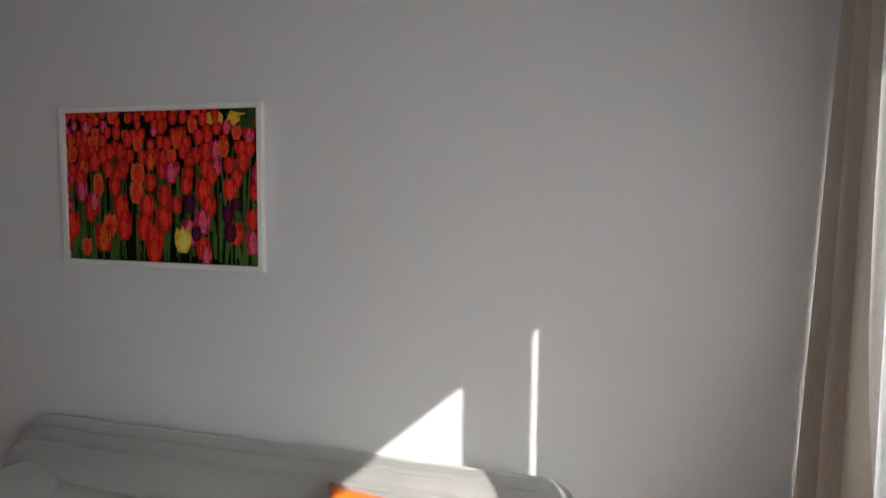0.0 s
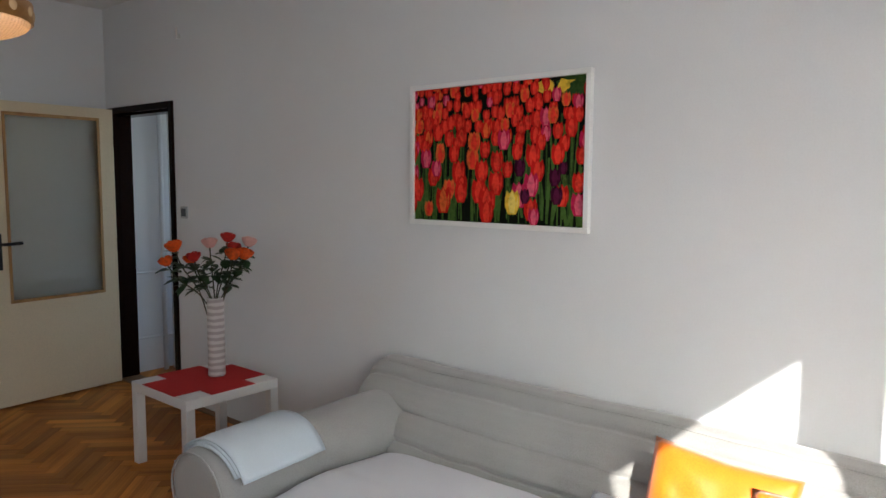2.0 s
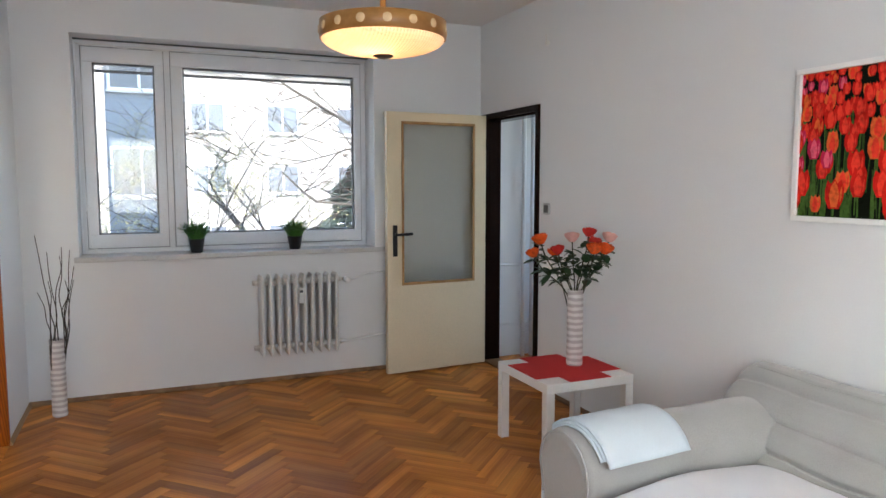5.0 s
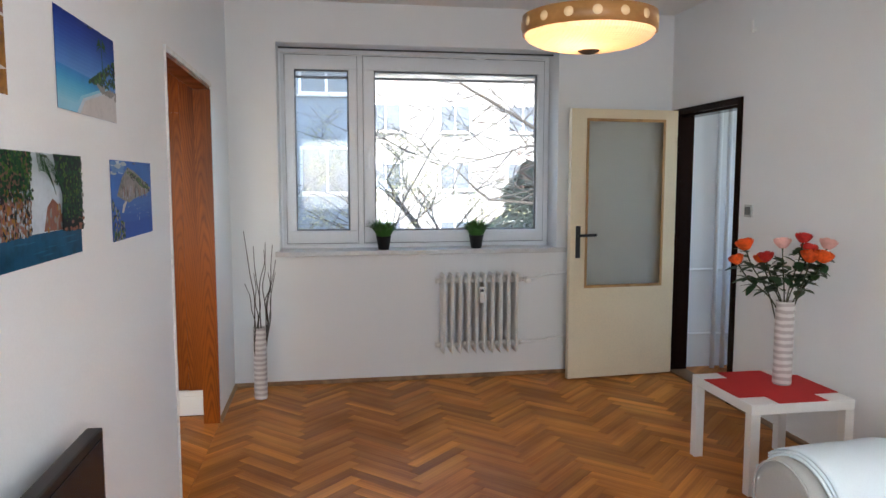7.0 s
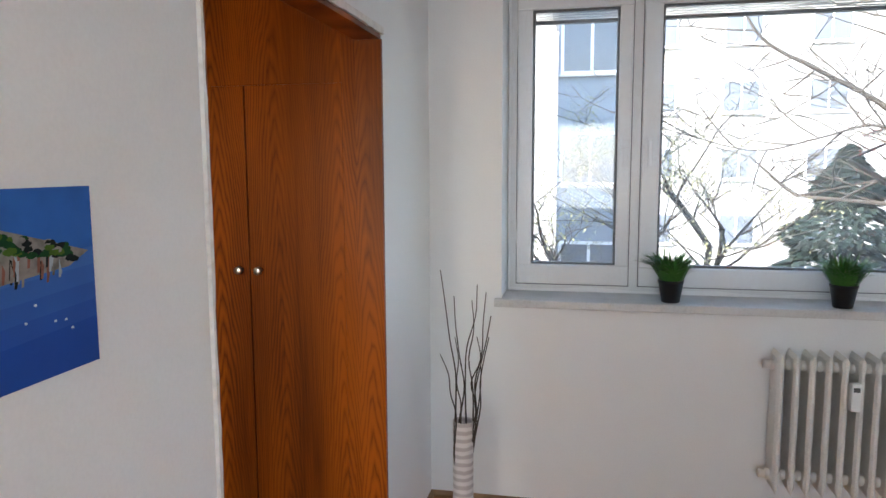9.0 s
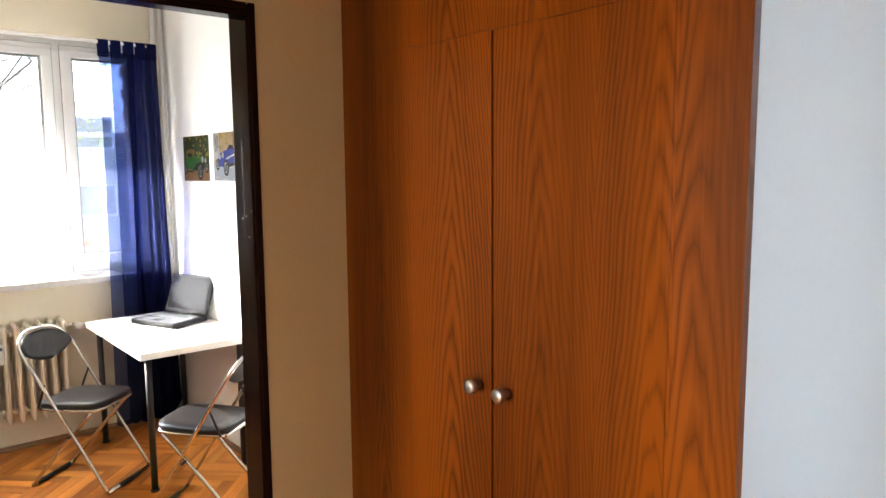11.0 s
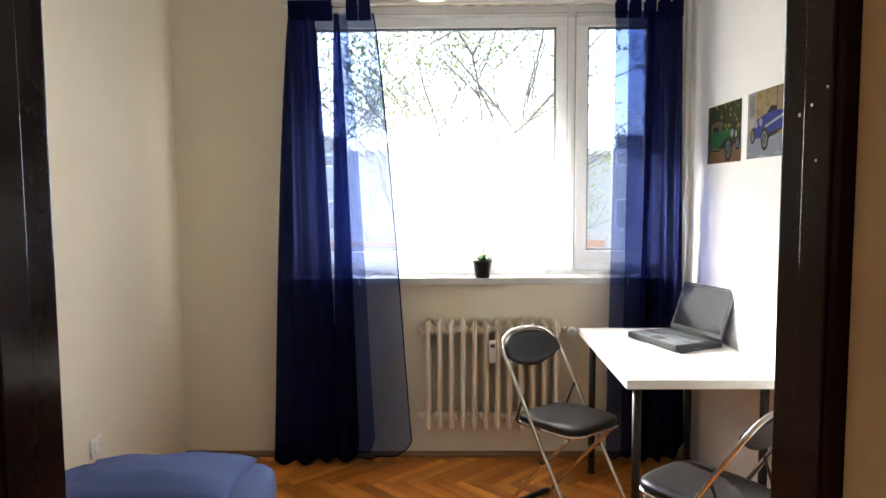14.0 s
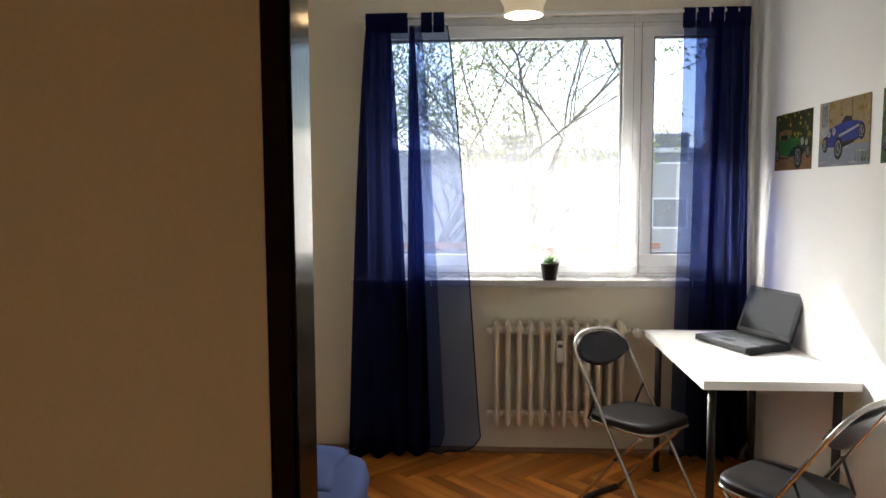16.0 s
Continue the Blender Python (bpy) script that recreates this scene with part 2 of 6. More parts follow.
WHITE_LAC = plain("white_lacquer", (0.80, 0.79, 0.77), 0.35, grain=120, vary=0.02, bump=0.02)
RED = plain("red_felt_runner", (0.50, 0.012, 0.010), 0.9, grain=300, blotch=4, vary=0.1, bump=0.25)
SUEDE = plain("grey_beige_suede", (0.365, 0.365, 0.35), 0.92, grain=220, blotch=3.5, vary=0.09, bump=0.2, Sheen_Weight=0.4)
SHEET = plain("white_bed_sheet", (0.77, 0.785, 0.82), 0.85, grain=260, blotch=3, vary=0.03, bump=0.12)
TOWEL = plain("pale_blue_cotton", (0.64, 0.73, 0.79), 0.95, grain=320, blotch=4, vary=0.05, bump=0.35)
ORANGE = plain("orange_satin", (0.80, 0.19, 0.006), 0.45, grain=160, blotch=6, vary=0.12, bump=0.1, Sheen_Weight=0.3)
BLACKPL = plain("black_plastic", (0.018, 0.018, 0.019), 0.4, grain=150, vary=0.1, bump=0.03, Specular_IOR_Level=0.3)
BLACKVIN = plain("black_vinyl", (0.016, 0.016, 0.018), 0.38, grain=240, blotch=6, vary=0.15, bump=0.3, dist=0.0008, Specular_IOR_Level=0.35)
CHROME = plain("worn_chrome", (0.62, 0.60, 0.57), 0.16, 1.0, grain=60, blotch=8, vary=0.08, bump=0.02)
STEEL = plain("brushed_steel", (0.52, 0.52, 0.52), 0.3, 1.0, grain=90, vary=0.05, bump=0.03)
LEAF = plain("dark_green_leaf", (0.022, 0.060, 0.018), 0.5, grain=60, vary=0.2, bump=0.1)
STEM = plain("brown_green_stem", (0.045, 0.05, 0.02), 0.6, vary=0.2)
GRASS = plain("bright_artificial_grass", (0.045, 0.155, 0.022), 0.6, grain=80, vary=0.25)
TWIG = plain("dark_twig_bark", (0.045, 0.033, 0.026), 0.8, grain=150, vary=0.2, bump=0.4)
ROSE_R = plain("red_rose_petal", (0.50, 0.018, 0.012), 0.7, vary=0.3, bump=0.08)
ROSE_O = plain("orange_rose_petal", (0.78, 0.095, 0.006), 0.7, vary=0.3, bump=0.08)
ROSE_P = plain("pink_rose_petal", (0.78, 0.42, 0.37), 0.6, vary=0.1, bump=0.08)
LAMPBAND = wood("golden_wood_band", (0.20, 0.085, 0.018), (0.36, 0.17, 0.045), 0, 1.0, 0.35)
LAMPSTEM = plain("amber_wood_stem", (0.42, 0.17, 0.04), 0.35, vary=0.1)
SHADEGLASS = prism_glass("lit_prism_glass", (1.0, 0.60, 0.28), 0.008)
DISCGLASS = glow("lit_amber_disc", (1.0, 0.62, 0.30), 0.028, (0.45, 0.32, 0.18))
OPALGLASS = glow("lit_opal_glass", (1.0, 0.80, 0.50), 0.06, (0.85, 0.80, 0.66))
NAVY = sheer("navy_voile", (0.022, 0.028, 0.085), 0.68, (0.56, 0.65, 0.90))
NAVY_MID = sheer("navy_double_voile", (0.020, 0.026, 0.085), 0.42, (0.42, 0.50, 0.82))
NAVY_DENSE = sheer("navy_cloth", (0.010, 0.013, 0.058), 0.26, (0.09, 0.12, 0.38))
VOILE = sheer("white_voile", (0.82, 0.83, 0.85), 0.75, weave=0.0)
VOILE_THIN = sheer("thin_white_voile", (0.85, 0.87, 0.92), 0.90)
CURTAIN_W = sheer("white_curtain_cloth", (0.75, 0.76, 0.78), 0.0)
CURTAIN_B = plain("beige_linen", (0.55, 0.50, 0.43), 0.9, grain=260, blotch=10, vary=0.1, bump=0.4, stretch=(1, 1, 0.2))
BLUECOVER = plain("blue_bed_cover", (0.075, 0.115, 0.30), 0.9, grain=240, blotch=4, vary=0.08, bump=0.3)
BRICK = plain("red_brick", (0.36, 0.15, 0.09), 0.9, grain=40, blotch=5, vary=0.2, bump=0.3)
CARPETBLACK = plain("dark_brown_laminate", (0.014, 0.009, 0.008), 0.4, grain=40, vary=0.15, bump=0.03, Specular_IOR_Level=0.25)
DEVICE = plain("white_meter_plastic", (0.78, 0.78, 0.76), 0.4, vary=0.02)
SOCKET = plain("white_socket_plastic", (0.74, 0.73, 0.70), 0.35, vary=0.02)
GREYPL = plain("dark_grey_plastic", (0.09, 0.095, 0.10), 0.45, vary=0.06)
SEALGREY = plain("mid_grey_rubber", (0.20, 0.21, 0.23), 0.7, vary=0.05, bump=0.0)
LAPTOP = plain("black_laptop_plastic", (0.016, 0.018, 0.022), 0.55, vary=0.08, Specular_IOR_Level=0.3)
PALM = plain("dark_silver_plastic", (0.10, 0.11, 0.125), 0.5, vary=0.06)
SCREEN = plain("dark_screen", (0.010, 0.011, 0.014), 0.12, vary=0.02, bump=0.0, IOR=1.2)


def glass_mat(name, rough=0.0, tint=(0.97, 0.99, 1.0)):
    m, nt, b = nodes_of(name)
    b.inputs["Base Color"].default_value = (*tint, 1)
    b.inputs["Roughness"].default_value = rough
    b.inputs["Transmission Weight"].default_value = 1.0
    b.inputs["IOR"].default_value = 1.45
    return m


GLASS = glass_mat("window_glass")
FROST = glass_mat("frosted_door_glass", 0.55, (0.82, 0.82, 0.77))


# ---- building helpers ----
def box(bm, x0, x1, y0, y1, z0, z1, m=None, bevel=0.0):
    pts = [(x, y, z) for x in (x0, x1) for y in (y0, y1) for z in (z0, z1)]
    v = [bm.verts.new(m @ Vector(p) if m else p) for p in pts]
    faces = [bm.faces.new([v[i] for i in q]) for q in ((0, 1, 3, 2), (4, 6, 7, 5), (0, 4, 5, 1), (2, 3, 7, 6), (0, 2, 6, 4), (1, 5, 7, 3))]
    if bevel:
        edges = list({e for f in faces for e in f.edges})
        bmesh.ops.bevel(bm, geom=edges, offset=bevel, segments=2, affect="EDGES", profile=0.6)
    return bm


def boxed(x0, x1, y0, y1, z0, z1, bevel=0.0, m=None):
    return box(bmesh.new(), x0, x1, y0, y1, z0, z1, m, bevel)


def tube(bm, pts, r, seg=8, cap=True):
    """A round bar along a line of points; r is one radius or one for each point."""
    pts = [Vector(p) for p in pts]
    rs = r if isinstance(r, (list, tuple)) else [r] * len(pts)
    rings, side = [], None
    for i, p in enumerate(pts):
        d = (pts[min(i + 1, len(pts) - 1)] - pts[max(i - 1, 0)]).normalized()
        if side is None:
            side = d.orthogonal().normalized()
        side = (side - d * side.dot(d)).normalized()
        up = d.cross(side)
        rings.append([bm.verts.new(p + (side * math.cos(a) + up * math.sin(a)) * rs[i]) for a in [2 * math.pi * k / seg for k in range(seg)]])
    for a, b in zip(rings, rings[1:]):
        for k in range(seg):
            bm.faces.new((a[k], a[(k + 1) % seg], b[(k + 1) % seg], b[k])).smooth = True
    if cap:
        bm.faces.new(rings[0][::-1])
        bm.faces.new(rings[-1])
    return bm


def curve_pts(ctrl, n=6):
    """A smooth line through the control points."""
    c = [Vector(p) for p in ctrl]
    c = [c[0] * 2 - c[1]] + c + [c[-1] * 2 - c[-2]]
    out = []
    for i in range(1, len(c) - 2):
        for k in range(n):
            t = k / n
            a, b, d, e = c[i - 1], c[i], c[i + 1], c[i + 2]
            out.append(0.5 * ((2 * b) + (d - a) * t + (2 * a - 5 * b + 4 * d - e) * t * t + (3 * b - a - 3 * d + e) * t ** 3))
    return out + [c[-2]]


def lathe(bm, profile, seg=24, m=None, smooth=True):
    """Turns a line of (radius, height) round the z axis."""
    rings = []
    for r, z in profile:
        ring = []
        for k in range(seg):
            a = 2 * math.pi * k / seg
            p = Vector((r * math.cos(a), r * math.sin(a), z))
            ring.append(bm.verts.new(m @ p if m else p))
        rings.append(ring)
    for a, b in zip(rings, rings[1:]):
        for k in range(seg):
            bm.faces.new((a[k], a[(k + 1) % seg], b[(k + 1) % seg], b[k])).smooth = smooth
    return bm


def grid_sheet(fn, nu, nv, thick=0.0):
    """A bent sheet: fn(u, v) gives the place, u and v from 0 to 1."""
    bm = bmesh.new()
    vs = [[bm.verts.new(fn(i / nu, j / nv)) for j in range(nv + 1)] for i in range(nu + 1)]
    for i in range(nu):
        for j in range(nv):
            bm.faces.new((vs[i][j], vs[i + 1][j], vs[i + 1][j + 1], vs[i][j + 1])).smooth = True
    if thick:
        bm.normal_update()
        bmesh.ops.solidify(bm, geom=bm.faces[:], thickness=thick)
    return bm


def cushion(w, d, h, n=14, power=2.6, lump=0.0):
    """A stuffed block of that size, rounded all about, with its middle at the origin."""
    bm = bmesh.new()
    bmesh.ops.create_cube(bm, size=2.0)
    bmesh.ops.subdivide_edges(bm, edges=bm.edges[:], cuts=n, use_grid_fill=True)
    for v in bm.verts:
        p = v.co
        k = (abs(p.x) ** (power * 2) + abs(p.y) ** (power * 2) + abs(p.z) ** (power * 2)) ** (1 / (power * 2))
        q = p / k
        if lump:
            q *= 1 + lump * noise.noise(p * 2.3 + Vector((w * 7, d * 5, 3)))
        v.co = Vector((q.x * w / 2, q.y * d / 2, q.z * h / 2))
    for f in bm.faces:
        f.smooth = True
    return bm


def part(name, bm, material, parent=None, label="", m=None):
    """Links a bmesh as one mesh object, under a thing or a part."""
    bmesh.ops.recalc_face_normals(bm, faces=bm.faces[:])
    me = bpy.data.meshes.new(name)
    bm.to_mesh(me)
    bm.free()
    for mt in (material if isinstance(material, (list, tuple)) else [material]):
        me.materials.append(mt)
    ob = new(name, me)
    if parent:
        ob.parent = parent
    if m:
        ob.matrix_basis = m
    if label:
        ob["label"] = label
    return ob


def thing(name, label, category, m=None, group="", kind=""):
    ob = new(name)
    ob.empty_display_size = 0.1
    if m:
        ob.matrix_basis = m
    return tagged(ob, label, category, group, kind)


def structure(name, bm, material, label="", category=""):
    return tagged(part(name, bm, material), label, category, kind="structure")


# ---- the rooms ----
H = 2.768                      # ceiling
XW = -3.345                    # west wall of the living room
YS = -6.05                     # its south wall
XD = -4.515                   # hall wall with the bedroom door
XB0, XB1 = -7.66, -4.608       # bedroom from west to east
YB0, YB1 = -2.69, 0.06        # and from south to north
OPN, OPS, OPH = -0.768, -1.95, 2.045   # the opening to the hall

# living room walls
bm = bmesh.new()
box(bm, -3.36, -3.006, 0, 0.42, 0, H)
box(bm, -0.92, 1.62, 0, 0.42, 0, H)
box(bm, -3.006, -0.92, 0, 0.42, 0, 0.955)
box(bm, -3.006, -0.92, 0, 0.42, 2.479, H)
structure("wall_north", bm, WALL, "white painted plaster wall with a window opening", "wall")
bm = bmesh.new()
box(bm, 0, 0.13, -0.045, 0, 0, H)
box(bm, 0, 0.13, -0.962, -0.045, 2.05, H)
box(bm, 0, 0.13, YS - 0.3, -0.962, 0, H)
structure("wall_east", bm, WALL, "white painted plaster wall with a doorway", "wall")
bm = bmesh.new()
box(bm, XW - 0.09, XW, OPN + 0.017, 0, 0, H)
box(bm, XW - 0.09, XW, OPS - 0.001, OPN + 0.017, OPH + 0.019, H)
box(bm, XW - 0.09, XW, YS - 0.3, OPS - 0.001, 0, H)
structure("wall_west", bm, WALL, "white painted plaster wall with an open doorway", "wall")
SW0, SW1, SZ0, SZ1 = -3.15, -0.28, 0.90, 2.262
bm = bmesh.new()
box(bm, XW, SW0, YS - 0.35, YS, 0, H)
box(bm, SW1, 0, YS - 0.35, YS, 0, H)
box(bm, SW0, SW1, YS - 0.35, YS, 0, SZ0)
box(bm, SW0, SW1, YS - 0.19, YS, SZ1, H)
box(bm, SW0, SW1, YS - 0.35, YS - 0.19, 2.42, H)
structure("wall_south", bm, WALL, "white painted plaster wall with a wide window opening", "wall")
structure("ceiling", boxed(-8.1, 1.7, YS - 0.3, 0.42, H, H + 0.2), CEIL, "plain white plaster ceiling", "ceiling")

# hall between the rooms
bm = bmesh.new()
box(bm, XB1, XD, -0.60, 0.42, 0, H)
box(bm, XB1, XD, -0.830, -0.60, 0, H)
box(bm, XB1, XD, -1.648, -0.830, 2.03, H)
box(bm, XB1, XD, -2.998, -1.648, 0, H)
hall_w = structure("wall_hall_west", bm, BEIGE, "beige painted hall wall with a doorway", "wall")
# unseen doorway and room, added so light reaches the wardrobe from the south
bm = bmesh.new()
box(bm, XD, -4.40, -3.1, -3.0, 0, H)
box(bm, -3.55, XW - 0.09, -3.1, -3.0, 0, H)
box(bm, -4.40, -3.55, -3.1, -3.0, 2.0, H)
structure("wall_hall_south", bm, BEIGE, "beige painted hall wall with a doorway", "wall")
bm = bmesh.new()
box(bm, XB1, XD, -5.1, -3.0, 0, H)
box(bm, XD, -4.45, -5.1, -5.0, 0, H)
box(bm, -3.5, XW - 0.09, -5.1, -5.0, 0, H)
box(bm, -4.45, -3.5, -5.1, -5.0, 2.4, H)
box(bm, -4.45, -3.5, -5.1, -5.0, 0, 0.5)
structure("wall_south_room", bm, BEIGE, "unseen plain beige room added south of the hall for its light", "wall")
structure("wall_hall_north", boxed(XD, XW - 0.09, 0.0, 0.42, 0, H), BEIGE, "plain wall behind the wardrobe", "wall")

# bedroom walls, the hall wall's bedroom face is a thin plaster skin
bm = bmesh.new()
box(bm, XB1 - 0.012, XB1, -0.830, YB1, 0, H)
box(bm, XB1 - 0.012, XB1, -1.648, -0.830, 2.03, H)
box(bm, XB1 - 0.012, XB1, YB0, -1.648, 0, H)
structure("wall_bedroom_east", bm, CREAMWALL, "white painted bedroom wall", "wall")
structure("wall_bedroom_north", boxed(XB0 - 0.4, XB1, YB1, 0.42, 0, H), WALL, "white painted bedroom wall", "wall")
structure("wall_bedroom_south", boxed(XB0 - 0.4, XB1, YB0 - 0.3, YB0, 0, H), CREAMWALL, "white painted bedroom wall", "wall")
BW0, BW1, BZ0, BZ1 = -2.06, -0.06, 0.96, 2.45
bm = bmesh.new()
box(bm, XB0 - 0.3, XB0, YB0, BW0, 0, H)
box(bm, XB0 - 0.3, XB0, BW1, YB1, 0, H)
box(bm, XB0 - 0.3, XB0, BW0, BW1, 0, BZ0)
box(bm, XB0 - 0.3, XB0, BW0, BW1, BZ1, H)
structure("wall_bedroom_west", bm, CREAMWALL, "white painted bedroom wall with a window opening", "wall")

# small room behind the door in the corner
bm = bmesh.new()
# unseen east opening, added so sky light brightens the side room
box(bm, 1.5, 1.62, -1.5, -1.35, 0, H)
box(bm, 1.5, 1.62, -0.35, 0, 0, H)
box(bm, 1.5, 1.62, -1.35, -0.35, 0, 0.9)
box(bm, 1.5, 1.62, -1.35, -0.35, 2.3, H)
box(bm, 0.13, 1.62, -1.62, -1.5, 0, H)
structure("wall_side_room", bm, WALL, "white painted walls of the side room", "wall")
structure("floor_base", boxed(-8.05, 1.7, YS - 0.3, 0.42, -0.25, -0.021), SUBFLOOR, "dark bed under the parquet", "floor")


# skirting
def skirting(x0, y0, x1, y1):
    dx, dy = x1 - x0, y1 - y0
    ln = math.hypot(dx, dy)
    m = Matrix.Translation((x0, y0, 0)) @ Matrix.Rotation(math.atan2(dy, dx), 4, "Z")
    bm = bmesh.new()
    prof = [(0, 0), (-0.016, 0), (-0.016, 0.012), (-0.006, 0.028), (0, 0.030)]
    a = [bm.verts.new(m @ Vector((0, p, z))) for p, z in prof]
    b = [bm.verts.new(m @ Vector((ln, p, z))) for p, z in prof]
    for i in range(len(prof)):
        j = (i + 1) % len(prof)
        bm.faces.new((a[i], a[j], b[j], b[i]))
    bm.faces.new(a[::-1])
    bm.faces.new(b)
    return structure("baseboard", bm, SKIRT, "narrow brown wooden floor moulding", "baseboard")


skirting(XW, 0, 0, 0)
skirting(0, -0.97, 0, YS)
skirting(XW, OPN, XW, 0)
skirting(XW, YS, XW, OPS)
skirting(XB0, YB0, XB0, YB1)
skirting(XB0, YB1, XB1, YB1)
skirting(XB1, YB0, XB0, YB0)


# ---- windows ----
def window_unit(name, along, at, a0, a1, z0, z1, panes, depth_dir, mul, label):
    """A white plastic window. along 'x' or 'y': the way the wall runs; at: the place of the glass; panes: (from, to, handle side)."""
    def put(bm, u0, u1, w0, w1, zz0, zz1, bevel=0.0):
        lo, hi = sorted((at + depth_dir * w0, at + depth_dir * w1))
        if along == "x":
            box(bm, u0, u1, lo, hi, zz0, zz1, None, bevel)
        else:
            box(bm, lo, hi, u0, u1, zz0, zz1, None, bevel)
        return bm
    w = thing(name, label, "window", kind="structure")
    fr = bmesh.new()
    put(fr, a0, a1, -0.035, 0.035, z0, z0 + 0.05)
    put(fr, a0, a1, -0.035, 0.035, z1 - 0.05, z1)
    put(fr, a0, a0 + 0.05, -0.035, 0.035, z0 + 0.05, z1 - 0.05)
    put(fr, a1 - 0.05, a1, -0.035, 0.035, z0 + 0.05, z1 - 0.05)
    put(fr, mul - 0.03, mul + 0.03, -0.035, 0.035, z0 + 0.05, z1 - 0.05)
    part("window_frame", fr, PVC, w)
    for p0, p1, g0, g1, hside in panes:
        sash = bmesh.new()
        lo_u = a0 + 0.045 if p0 < mul and p1 < mul else mul + 0.024
        hi_u = mul - 0.024 if p0 < mul and p1 < mul else a1 - 0.045
        put(sash, lo_u, hi_u, 0.0, 0.055, z0 + 0.045, g0, 0.006)
        put(sash, lo_u, hi_u, 0.0, 0.055, g1, z1 - 0.045, 0.006)
        put(sash, lo_u, p0, 0.0, 0.055, g0, g1, 0.006)
        put(sash, p1, hi_u, 0.0, 0.055, g0, g1, 0.006)
        so = part("sash", sash, PVC, w)
        seal = bmesh.new()
        for q in ((lo_u - 0.004, hi_u + 0.004, z0 + 0.040, z0 + 0.0445), (lo_u - 0.004, hi_u + 0.004, z1 - 0.0445, z1 - 0.040),
                  (lo_u - 0.004, lo_u - 0.0005, z0 + 0.045, z1 - 0.045), (hi_u + 0.0005, hi_u + 0.004, z0 + 0.045, z1 - 0.045)):
            put(seal, q[0], q[1], 0.036, 0.046, q[2], q[3])
        part("gasket", seal, SEALGREY, so, "grey rubber gasket round the sash")
        bead = bmesh.new()
        for q in ((p0, p1, g0, g0 + 0.012), (p0, p1, g1 - 0.012, g1)):
            put(bead, q[0], q[1], 0.004, 0.03, q[2], q[3])
        for q in ((p0, p0 + 0.012), (p1 - 0.012, p1)):
            put(bead, q[0], q[1], 0.004, 0.03, g0 + 0.012, g1 - 0.012)
        part("glazing_bead", bead, GREYPL, so, "grey rubber seal round the pane")
        pane = put(bmesh.new(), p0 + 0.001, p1 - 0.001, -0.004, 0.0, g0 + 0.001, g1 - 0.001)
        po = part("pane", pane, GLASS, so)
        po.visible_shadow = False
        if hside is not None:
            hz = (g0 + g1) / 2 - 0.02
            hb = put(bmesh.new(), hside - 0.014, hside + 0.014, 0.055, 0.066, hz - 0.035, hz + 0.035, 0.003)
            put(hb, hside - 0.009, hside + 0.009, 0.085, 0.10, hz - 0.11, hz + 0.01, 0.003)
            put(hb, hside - 0.007, hside + 0.007, 0.06, 0.095, hz - 0.007, hz + 0.007)
            part("handle", hb, PVC, so, "white window handle")
    return w


win1 = window_unit("window_1", "x", 0.27, -3.004, -0.922, 0.985, 2.477,
                   [(-2.891, -2.49, 1.125, 2.33, -2.455), (-2.30, -1.02, 1.12, 2.33, -2.345)], -1, -2.405,
                   "white plastic two-sash window with a raised blind")
win2 = window_unit("window_2", "y", -7.78, BW0 + 0.002, BW1 - 0.002, 0.98, 2.448,
                   [(-1.945, -0.64, 1.13, 2.335, -0.605), (-0.475, -0.14, 1.13, 2.335, -0.51)], 1, -0.56,
                   "white plastic two-sash bedroom window")
win3 = window_unit("window_3", "x", YS - 0.14, SW0 + 0.002, SW1 - 0.002, 0.92, SZ1 - 0.002,
                   [(-3.03, -1.80, 1.03, 2.150, None), (-1.575, -0.40, 1.03, 2.150, None)], 1, -1.688,
                   "white plastic window behind the curtains")
part("sill", boxed(-3.037, -0.85, -0.035, 0.235, 0.955, 0.992, 0.006), STONE, win1, "pale grey stone window sill")
part("sill", boxed(XB0 - 0.12, XB0 + 0.075, -2.15, BW1 + 0.03, 0.962, 1.0, 0.006), STONE, win2, "pale grey stone window sill")
part("sill", boxed(SW0 - 0.03, SW1 + 0.03, YS - 0.12, YS + 0.08, 0.865, 0.902, 0.006), STONE, win3, "pale grey stone window sill")
# raised blinds behind the panes of the first window
for b0, b1 in ((-2.905, -2.475), (-2.315, -1.005)):
    bl = thing("window_blind", "raised grey slatted blind outside the glass", "blind", group="window blinds")
    for k in range(5):
        part("slat", boxed(b0, b1, 0.29, 0.312, 2.296 + 0.011 * k, 2.299 + 0.011 * k), STEEL, bl)
    part("bottom_rail", boxed(b0, b1, 0.287, 0.315, 2.272, 2.29, 0.003), GREYPL, bl)
    part("head_box", boxed(b0, b1, 0.285, 0.32, 2.352, 2.40), PVC, bl)


# ---- doors ----
door1 = thing("door_1", "cream painted door with frosted glass, standing wide open", "door",
              Matrix.Translation((-0.033, -0.146, 0)) @ Matrix.Rotation(math.atan2(-0.058, -0.855), 4, "Z"), kind="structure")
DWD = 0.857
fb = bmesh.new()
for q in ((0, DWD, 0.015, 0.72), (0, DWD, 1.945, 2.03), (0, 0.105, 0.72, 1.945), (DWD - 0.115, DWD, 0.72, 1.945)):
    box(fb, q[0], q[1], -0.02, 0.02, q[2], q[3])
part("leaf", fb, CREAM, door1)
part("edge_strip", boxed(DWD + 0.0005, DWD + 0.007, -0.024, 0.024, 0.014, 2.031, 0.002), CREAM, door1, "cream rebate strip on the free edge")
bd = bmesh.new()
